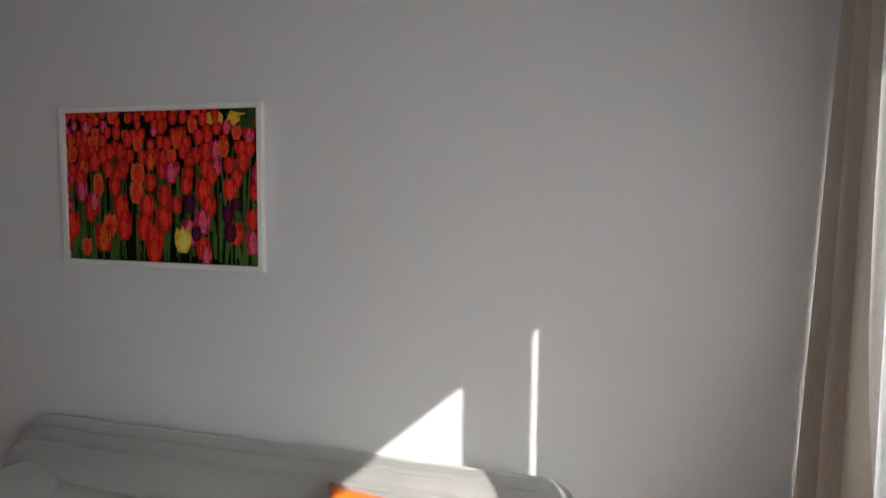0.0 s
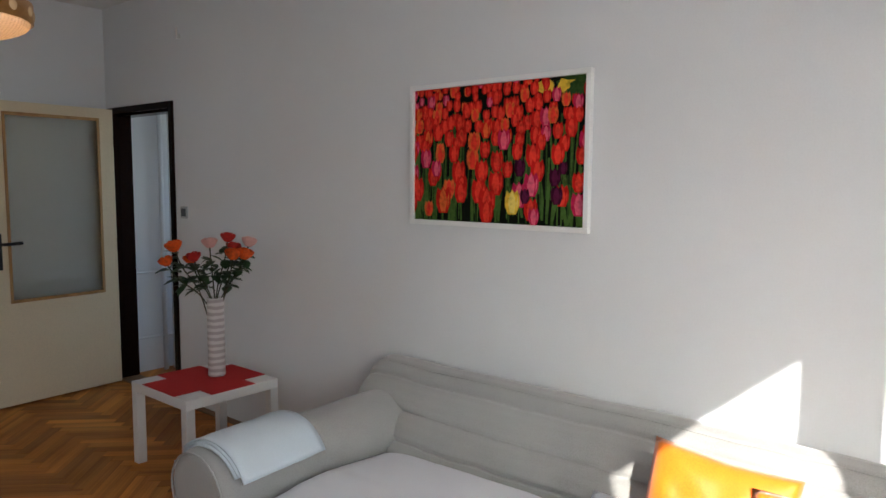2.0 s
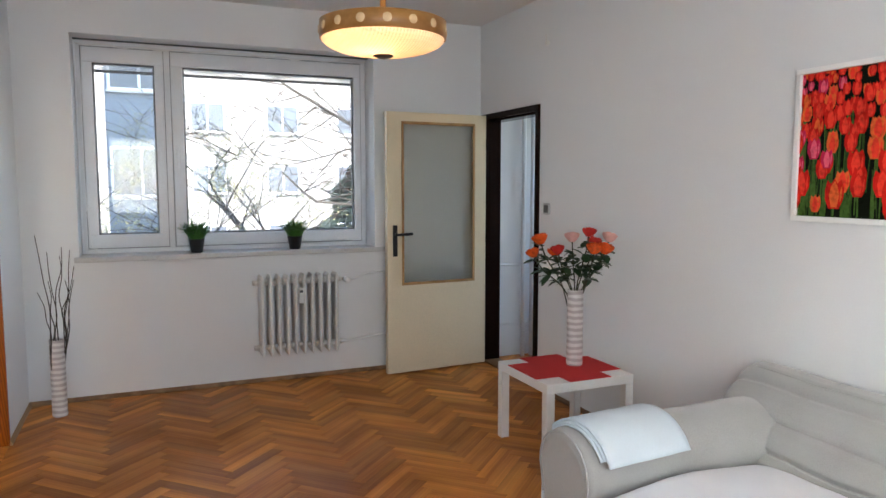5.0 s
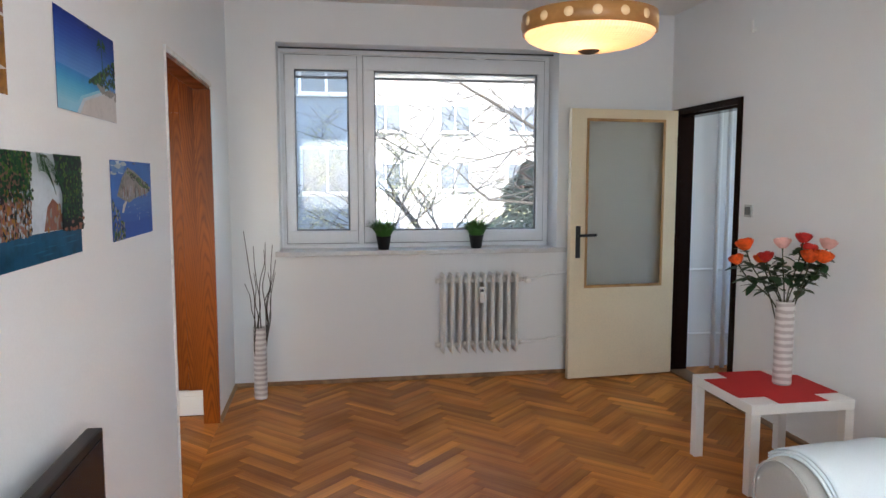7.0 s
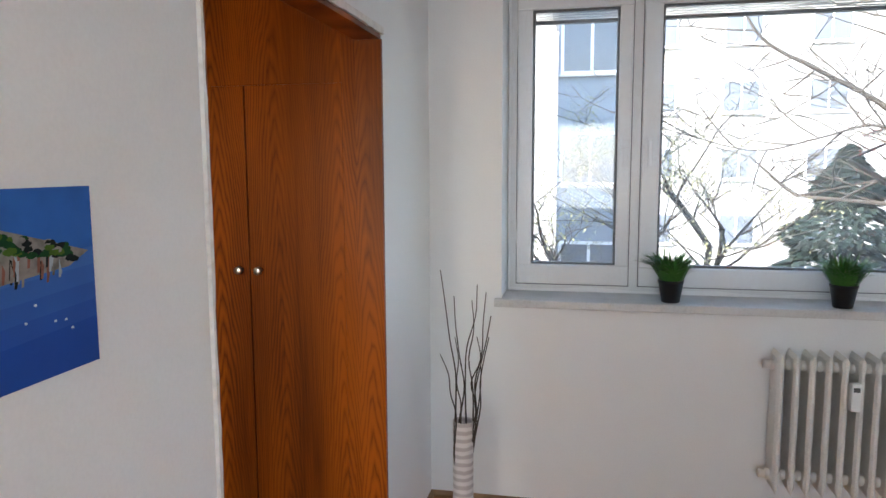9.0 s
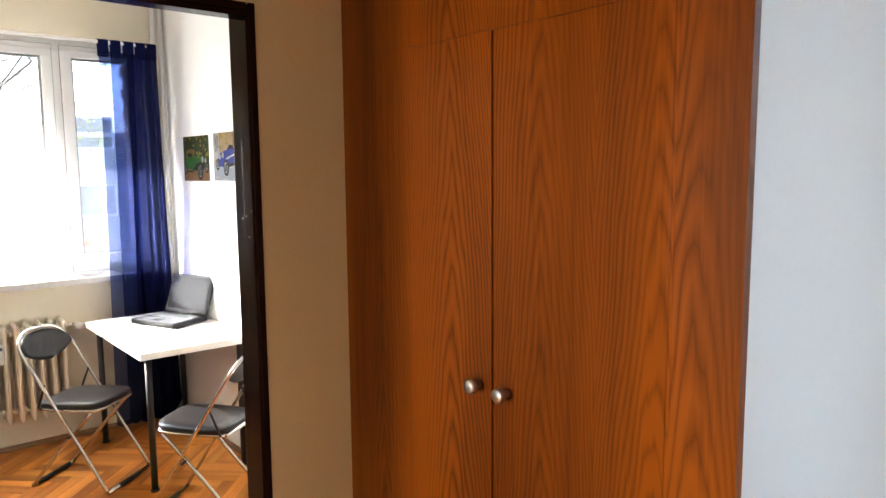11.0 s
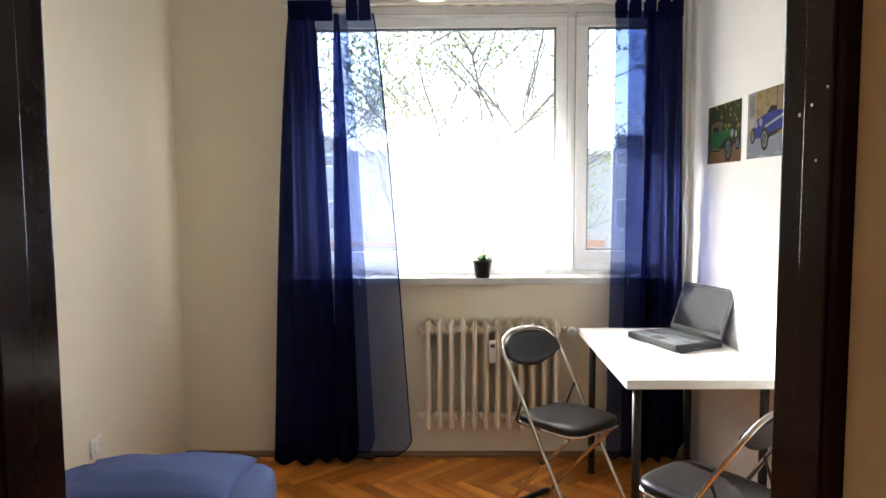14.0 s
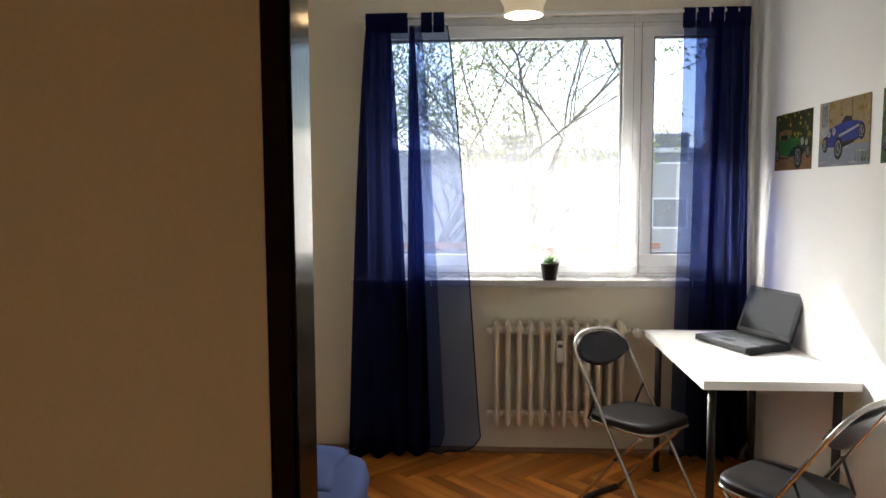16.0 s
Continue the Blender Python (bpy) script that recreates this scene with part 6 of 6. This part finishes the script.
def folding_chair(label, m):
    c = thing("folding_chair", label, "chair", m, group="folding chairs")
    w = 0.178
    back = [(-w, 0.235, 0.014), (-w, 0.17, 0.12), (-w, -0.03, 0.44), (-w, -0.17, 0.66), (-w * 0.96, -0.225, 0.745), (-w * 0.72, -0.255, 0.795), (-w * 0.3, -0.268, 0.815),
            (w * 0.3, -0.268, 0.815), (w * 0.72, -0.255, 0.795), (w * 0.96, -0.225, 0.745), (w, -0.17, 0.66), (w, -0.03, 0.44), (w, 0.17, 0.12), (w, 0.235, 0.014)]
    part("back_frame", tube(bmesh.new(), curve_pts(back, 5), 0.0092, 10), CHROME, c)
    fb3 = part("foot_bar", tube(bmesh.new(), [(-w, 0.235, 0.012), (w, 0.235, 0.012)], 0.0105, 10), CHROME, c)
    q = w - 0.028
    rear = [(-q, 0.15, 0.425), (-q, -0.02, 0.24), (-q, -0.19, 0.05), (-q * 0.97, -0.215, 0.018), (-q * 0.85, -0.222, 0.012), (q * 0.85, -0.222, 0.012), (q * 0.97, -0.215, 0.018), (q, -0.19, 0.05), (q, -0.02, 0.24), (q, 0.15, 0.425)]
    rl = part("rear_leg", tube(bmesh.new(), curve_pts(rear, 5), 0.0092, 10), CHROME, c)
    part("floor_sleeve", tube(bmesh.new(), [(-q * 0.8, -0.222, 0.013), (q * 0.8, -0.222, 0.013)], 0.0125, 10), BLACKPL, rl, "black plastic sleeve on the floor bar")
    part("floor_sleeve", tube(bmesh.new(), [(-w * 0.5, 0.235, 0.013), (w * 0.5, 0.235, 0.013)], 0.0125, 10), BLACKPL, fb3, "black plastic sleeve on the floor bar")
    part("seat", cushion(0.335, 0.375, 0.045, 8, 2.2), BLACKVIN, c, "padded black vinyl seat", Matrix.Translation((0, 0.01, 0.452)) @ Matrix.Rotation(radians(2), 4, "X"))
    part("seat_frame", tube(bmesh.new(), curve_pts([(-0.14, -0.165, 0.428), (-0.152, 0.0, 0.43), (-0.14, 0.17, 0.435), (0, 0.182, 0.437), (0.14, 0.17, 0.435), (0.152, 0.0, 0.43), (0.14, -0.165, 0.428), (0, -0.175, 0.428), (-0.14, -0.165, 0.428)], 5), 0.009, 8), CHROME, c)

    def pad(u, v):
        a = (u - 0.5) * 2
        top = 0.795 - 0.05 * abs(a) ** 3
        bot = 0.665 + 0.045 * abs(a) ** 2.5 - 0.012 * (1 - abs(a))
        z = bot + (top - bot) * v
        return Vector((a * 0.170, -0.17 - (z - 0.66) * 0.62 - 0.028 * (1 - a * a), z))
    bp = grid_sheet(pad, 18, 8, 0.016)
    part("backrest", bp, BLACKVIN, c, "curved black vinyl back pad")
    for s in (-1, 1):
        part("link", tube(bmesh.new(), [(s * (w - 0.012), -0.10, 0.56), (s * (w - 0.018), -0.15, 0.435)], 0.006, 6), BLACKPL, c)
        part("pivot", tube(bmesh.new(), [(s * (w - 0.035), 0.035, 0.30), (s * (w + 0.012), 0.035, 0.30)], 0.008, 8), BLACKPL, c)
    return c


folding_chair("black vinyl folding chair with chrome tube frame by the radiator", pose(-6.945, -0.70, 0, 0, 0, -51))
folding_chair("black vinyl folding chair with chrome frame at the desk end", pose(-6.18, -0.34, 0, 0, 0, 129))

bd2 = thing("bed", "low bed with a blue fabric cover", "bed")
part("base", boxed(-6.44, -4.70, -2.66, -1.90, 0.0, 0.22, 0.01), BLUECOVER, bd2)
part("mattress", cushion(1.92, 0.84, 0.26, 16, 4.5, 0.02), BLUECOVER, bd2, "mattress under a blue cover", Matrix.Translation((-5.56, -2.265, 0.315)))
pillow("pillow", 0.42, 0.62, 0.13, pose(-6.28, -2.25, 0.44, 0, 0, 2), BLUECOVER, "blue covered pillow at the end of the bed", "pillow")


# ---- outside ----
GZ = -3.6
structure("ground", boxed(-150, 150, -150, 150, GZ - 0.3, GZ), plain("pale_dry_ground", (0.36, 0.35, 0.30), 0.9, grain=3, blotch=0.15, vary=0.2), "pale dry ground around the house", "ground")
PLASTER = plain("pale_facade_plaster", (0.38, 0.37, 0.36), 0.9, grain=30, blotch=0.4, vary=0.06)
PLASTER_B = plain("blue_grey_facade_plaster", (0.28, 0.32, 0.38), 0.9, grain=30, blotch=0.4, vary=0.06)
ROOF = plain("dark_roof", (0.16, 0.09, 0.07), 0.9)
PANE = plain("grey_far_pane", (0.13, 0.15, 0.19), 0.15, vary=0.1, bump=0.0)


def house(name, x0, x1, y0, y1, z1, wallmat, side, cols, rows, label, z_first=1.0):
    h = thing(name, label, "building")
    part("wall", boxed(x0, x1, y0, y1, GZ, z1), wallmat, h)
    part("roof", boxed(x0 - 0.2, x1 + 0.2, y0 - 0.2, y1 + 0.2, z1, z1 + 0.22, 0.05), STONE, h)
    for c in range(cols):
        for r in range(rows):
            z = z_first + 2.9 * (r - 1)
            if side == "y":
                x = x0 + (x1 - x0) * (c + 0.5) / cols
                w = part("window", boxed(x - 0.8, x + 0.8, y0 - 0.06, y0 - 0.005, z, z + 1.4), PVC, h)
                part("pane", boxed(x - 0.72, x - 0.04, y0 - 0.075, y0 - 0.062, z + 0.08, z + 1.32), PANE, w)
                part("pane", boxed(x + 0.04, x + 0.72, y0 - 0.075, y0 - 0.062, z + 0.08, z + 1.32), PANE, w)
                part("sill", boxed(x - 0.85, x + 0.85, y0 - 0.16, y0 - 0.006, z - 0.06, z - 0.01), STONE, w)
            else:
                y = y0 + (y1 - y0) * (c + 0.5) / cols
                w = part("window", boxed(x1 + 0.005, x1 + 0.06, y - 0.8, y + 0.8, z, z + 1.4), PVC, h)
                part("pane", boxed(x1 + 0.062, x1 + 0.075, y - 0.72, y + 0.72, z + 0.08, z + 1.32), PANE, w)
    return h


house("apartment_building", -12.0, 16.0, 30.0, 42.0, 9.0, PLASTER, "y", 8, 4, "pale plastered apartment building across the yard")
house("apartment_building", -3.5, -1.75, 16.0, 18.5, 5.6, PLASTER_B, "y", 1, 3, "blue-grey plastered side wing in the yard", 1.1)
# unseen block, added only to put the side wing in shade
house("apartment_building", -10.0, -5.4, 8.5, 14.5, 9.0, PLASTER, "x", 2, 3, "unseen pale building added to shade the side wing")
house("garden_building", -48.0, -36.0, -24.0, 24.0, 3.1, PLASTER, "x", 7, 2, "low pale plastered building behind the trees", 2.6)


def tree(name, base, height, seed, bark, leaf, n_leaf, leaf_size, label, lean=(0, 0), depth=4, first=0.28, spread=0.6, girth=0.011, limbs=(), scatter=0.16):
    rg = random.Random(seed)
    t = thing(name, label, "tree", Matrix.Translation(base))
    wood_bm, crown = bmesh.new(), bmesh.new()
    tips = []

    def grow(p, d, ln, r, level):
        pts, q, dd = [p], p, d
        for k in range(3):
            dd = (dd + Vector((rg.uniform(-1, 1), rg.uniform(-1, 1), rg.uniform(-0.3, 0.6))) * 0.16).normalized()
            q = q + dd * ln / 3
            pts.append(q)
        tube(wood_bm, pts, [max(0.006, r * (1 - 0.14 * k)) for k in range(4)], 6 if level < 2 else 4, cap=False)
        if level >= depth:
            tips.extend(pts[1:])
            return
        for k in range(3 if level else 5):
            a = rg.uniform(0, 6.28)
            side = Vector((math.cos(a), math.sin(a), rg.uniform(-0.1, 0.45)))
            s = pts[rg.choice((1, 2, 3, 3))] if level else pts[rg.choice((2, 3))]
            grow(s, (dd * (1 - spread) + side * spread).normalized(), ln * rg.uniform(0.6, 0.8), r * 0.55, level + 1)

    grow(Vector((0, 0, 0)), Vector((lean[0], lean[1], 1)).normalized(), height * first, height * girth, 0)
    for n_limb, limb in enumerate(limbs):
        lp3 = curve_pts([Vector(q) - Vector(base) for q in limb], 5)
        tube(wood_bm, lp3, [(0.055 if n_limb == 0 else 0.026) * (1 - 0.75 * k / len(lp3)) for k in range(len(lp3))], 7)
        for k in range(6, len(lp3), 2):
            a = rg.uniform(0, 6.28)
            grow(lp3[k], Vector((-0.6 + 0.5 * math.cos(a), 0.4 * math.sin(a), rg.uniform(-0.5, 0.8))).normalized(), rg.uniform(0.5, 1.0), 0.016, depth - 2)
    for p in tips:
        for k in range(n_leaf):
            c = p + Vector((rg.gauss(0, 1), rg.gauss(0, 1), rg.gauss(0, 1))) * scatter
            e1 = Vector((rg.uniform(-1, 1), rg.uniform(-1, 1), rg.uniform(-1, 1))).normalized() * leaf_size
            e2 = e1.orthogonal().normalized() * leaf_size * 0.5
            crown.faces.new([crown.verts.new(c + v) for v in (-e1, e2, e1, -e2)])
    part("trunk", wood_bm, bark, t, "trunk and bare branches")
    if n_leaf:
        part("crown", crown, leaf, t, "thin young leaves")
    else:
        crown.free()
    return t


BARK = plain("grey_brown_bark", (0.045, 0.038, 0.032), 0.9, grain=20, vary=0.25, bump=0.4)
YOUNG = plain("young_green_leaf", (0.27, 0.34, 0.08), 0.6, vary=0.25, bump=0.0)
PALE = plain("pale_catkin", (0.30, 0.29, 0.14), 0.7, vary=0.2, bump=0.0)
FIR = plain("fir_needles", (0.010, 0.024, 0.018), 0.8, vary=0.25, bump=0.0)
tree("tree", (4.6, 7.4, GZ), 13.0, 4, BARK, PALE, 0, 0.03, "bare spring tree with long branches before the window", (-0.10, -0.02), 5, 0.30, 0.72, 0.014,
     [[(4.5, 7.35, -0.6), (3.0, 7.1, 0.9), (1.7, 7.0, 1.9), (0.98, 7.0, 2.43), (0.25, 7.0, 2.85), (-0.42, 7.0, 3.26), (-0.8, 7.0, 3.9)],
      [(4.5, 7.35, -0.3), (3.0, 7.0, 1.0), (1.6, 6.9, 1.7), (0.98, 6.9, 2.1), (0.3, 6.9, 1.95), (-0.51, 6.9, 1.8), (-1.63, 6.9, 2.1)],
      [(4.55, 7.4, 0.2), (3.0, 7.2, 1.6), (1.7, 7.1, 2.6), (1.3, 7.1, 3.3), (1.1, 7.1, 4.2)]])
tree("tree", (-0.2, 14.5, GZ), 11.0, 6, BARK, PALE, 4, 0.035, "bare young tree with pale buds", (0.1, 0.0), 5, 0.3, 0.6)
tree("tree", (-3.3, 12.5, GZ), 9.0, 9, BARK, PALE, 2, 0.04, "slim tree with pale hanging catkins", (0.0, 0.0), 4, 0.3, 0.5)
tree("tree", (-16.0, -2.6, GZ), 12.5, 21, BARK, YOUNG, 4, 0.042, "spring tree with fresh green leaves", (0.0, 0.05), 5, 0.30, 0.5, 0.0085, (), 0.24)
tree("tree", (-18.5, -0.6, GZ), 13.0, 33, BARK, YOUNG, 4, 0.042, "spring tree with fresh green leaves", (0.0, -0.05), 5, 0.30, 0.5, 0.0085, (), 0.24)
tree("tree", (-17.0, -5.0, GZ), 12.5, 52, BARK, YOUNG, 4, 0.042, "spring tree with fresh green leaves", (0.0, 0.1), 5, 0.30, 0.5, 0.0085, (), 0.24)
tree("tree", (-14.5, -6.6, GZ), 9.0, 41, BARK, YOUNG, 9, 0.07, "leafy young tree beside the loggia", (0.0, 0.0), 4, 0.3, 0.55)

fir = thing("fir_tree", "dark dense fir tree in the yard", "tree", Matrix.Translation((2.35, 12.0, GZ)))
part("trunk", tube(bmesh.new(), [(0, 0, 0), (0, 0, 5.5)], [0.14, 0.02], 8), BARK, fir)
fb4 = bmesh.new()
rg = random.Random(77)
for k in range(9000):
    h = rg.random() ** 0.8
    r = (2.5 * (1 - h) ** 0.85 + 0.04) * (0.35 + 0.65 * rg.random() ** 0.5) * (1 + 0.28 * math.sin(h * 34) * math.sin(2.0 * h + 3.0))
    a = rg.uniform(0, 6.28)
    c = Vector((r * math.cos(a), r * math.sin(a), 0.5 + 5.1 * h - 0.15 * r))
    e1 = Vector((math.cos(a) * 0.16, math.sin(a) * 0.16, -0.05))
    e2 = Vector((-math.sin(a), math.cos(a), rg.uniform(-0.6, 0.6))) * 0.06
    fb4.faces.new([fb4.verts.new(c + v) for v in (-e1 * 0.4, e2, e1, -e2)])
part("crown", fb4, FIR, fir, "dark green needles")

# loggia outside the bedroom: slab above, brick side wall, rail
structure("loggia_slab", boxed(-9.45, XB0 - 0.3, -4.2, 0.6, 2.80, 3.0), PLASTER, "concrete slab over the loggia", "slab")
structure("loggia_floor", boxed(-9.45, XB0 - 0.3, -4.2, 0.6, -0.25, -0.05), PLASTER, "concrete floor of the loggia", "slab")
lr = thing("loggia_rail", "red painted metal loggia rail", "railing")
part("handrail", boxed(-9.42, -9.37, -4.2, -0.02, 1.02, 1.07, 0.006), BRICK, lr)
for k in range(34):
    y = -4.1 + 0.12 * k
    part("bar", boxed(-9.402, -9.388, y - 0.007, y + 0.007, -0.05, 1.02), GREYPL, lr)
bw = thing("loggia_side_wall", "red brick side wall of the loggia", "brick wall", kind="structure")
part("mortar_core", boxed(-8.335, XB0 - 0.302, -0.008, 0.20, -0.05, 2.798), PLASTER, bw)
bmb = boxed(-0.12, 0.12, -0.012, 0.0, -0.0325, 0.0325, 0.003)
brick0 = part("brick", bmb, BRICK, bw, "", Matrix.Translation((-8.09, -0.0085, 0.02)))
for r in range(36):
    for c in range(6):
        x = -8.09 - 0.25 * c - (0.125 if r % 2 else 0)
        z = 0.02 + 0.075 * r
        if (r or c) and x > -8.23 and z < 2.75:
            ob = new("brick", brick0.data)
            ob.parent = bw
            ob.matrix_basis = Matrix.Translation((x, -0.0085 + 0.002 * noise.noise(Vector((x * 5, z * 9, 1))), z))


# ---- parquet, last of the setting ----
BL, BWD = 0.42, 0.07


def block_mesh(bm, poly, m=None, turn=None):
    """A parquet block: flat top with a small chamfer."""
    cx = sum(p[0] for p in poly) / len(poly)
    cy = sum(p[1] for p in poly) / len(poly)
    lo, mid, top = [], [], []
    for x, y in poly:
        d = math.hypot(x - cx, y - cy) or 1
        ix, iy = x - (x - cx) / d * 0.0022, y - (y - cy) / d * 0.0022
        jx, jy = x - (x - cx) / d * 0.0005, y - (y - cy) / d * 0.0005
        for lst, p in ((lo, (jx, jy, -0.018)), (mid, (jx, jy, -0.0012)), (top, (ix, iy, 0.0))):
            lst.append(bm.verts.new(m @ Vector(p) if m else p))
    n = len(poly)
    for i in range(n):
        j = (i + 1) % n
        bm.faces.new((lo[i], lo[j], mid[j], mid[i]))
        bm.faces.new((mid[i], mid[j], top[j], top[i]))
    f = bm.faces.new(top)
    if turn is not None:
        uv = bm.loops.layers.uv.verify()
        c, q = math.cos(-turn), math.sin(-turn)
        for lp2 in f.loops:
            x, y = lp2.vert.co.x, lp2.vert.co.y
            lp2[uv].uv = (x * c - y * q, x * q + y * c)


def parquet(x0, x1, y0, y1, near, limit, shift):
    """Herringbone blocks over a room; near: the stretch of the plan where each block is a piece of its own."""
    floor = thing("floor", "worn honey-brown oak herringbone parquet", "floor", kind="structure")
    n = round(BL / BWD)
    cs = math.sqrt(0.5)
    rect = [(0, 0), (BL, 0), (BL, BWD), (0, BWD)]
    shared = bmesh.new()
    block_mesh(shared, [(x - BL / 2, y - BWD / 2) for x, y in rect])
    me = bpy.data.meshes.new("parquet_block")
    bmesh.ops.recalc_face_normals(shared, faces=shared.faces[:])
    shared.to_mesh(me)
    shared.free()
    me.materials.append(OAK)
    field = bmesh.new()
    cxm, cym = (x0 + x1) / 2 + shift[0], (y0 + y1) / 2 + shift[1]
    reach = int(math.hypot(x1 - x0, y1 - y0) / BWD) + 2 * n
    made = 0
    for k in range(-reach, reach):
        for mm in range(-reach // (2 * n) - 1, reach // (2 * n) + 2):
            for upright in (False, True):
                a = k + 2 * n * mm + (n if upright else 0)
                b = k + 1 - n if upright else k
                w, h = (1, n) if upright else (n, 1)
                cu, cv = (a + w / 2) * BWD, (b + h / 2) * BWD
                px, py = cxm + (cu - cv) * cs, cym + (cu + cv) * cs
                if not (x0 - BL < px < x1 + BL and y0 - BL < py < y1 + BL):
                    continue
                ang = radians(135 if upright else 45)
                c, s = math.cos(ang), math.sin(ang)
                poly = [(px + (x - BL / 2) * c - (y - BWD / 2) * s, py + (x - BL / 2) * s + (y - BWD / 2) * c) for x, y in rect]
                inside = all(x0 <= x <= x1 and y0 <= y <= y1 for x, y in poly)
                if inside and made < limit and near[0] < px < near[1] and near[2] < py < near[3]:
                    ob = new("parquet_block", me)
                    ob.parent = floor
                    ob.matrix_basis = pose(px, py, random.uniform(-0.0006, 0.0), 0, 0, math.degrees(ang))
                    made += 1
                    continue
                cl = clip_poly(poly, x0, x1, y0, y1)
                if len(cl) >= 3:
                    block_mesh(field, cl, None, ang)
    rest = part("parquet_field", field, OAK_FIELD, floor)
    rest["kind"] = "stuff"
    return floor


parquet(XW, 0.0, YS, 0.0, (-3.1, -0.9, -3.1, -0.1), 300, (0.05, 0.0))
parquet(XD, XW, -5.0, -0.60, (-4.4, -3.4, -2.4, -0.7), 60, (0.1, 0.1))
parquet(XB0, XD, YB0, YB1, (-7.6, -5.6, -2.2, -0.2), 220, (0.0, 0.1))
parquet(0.0, 1.5, -1.5, 0.0, (2, 3, 2, 3), 0, (0.0, 0.0))
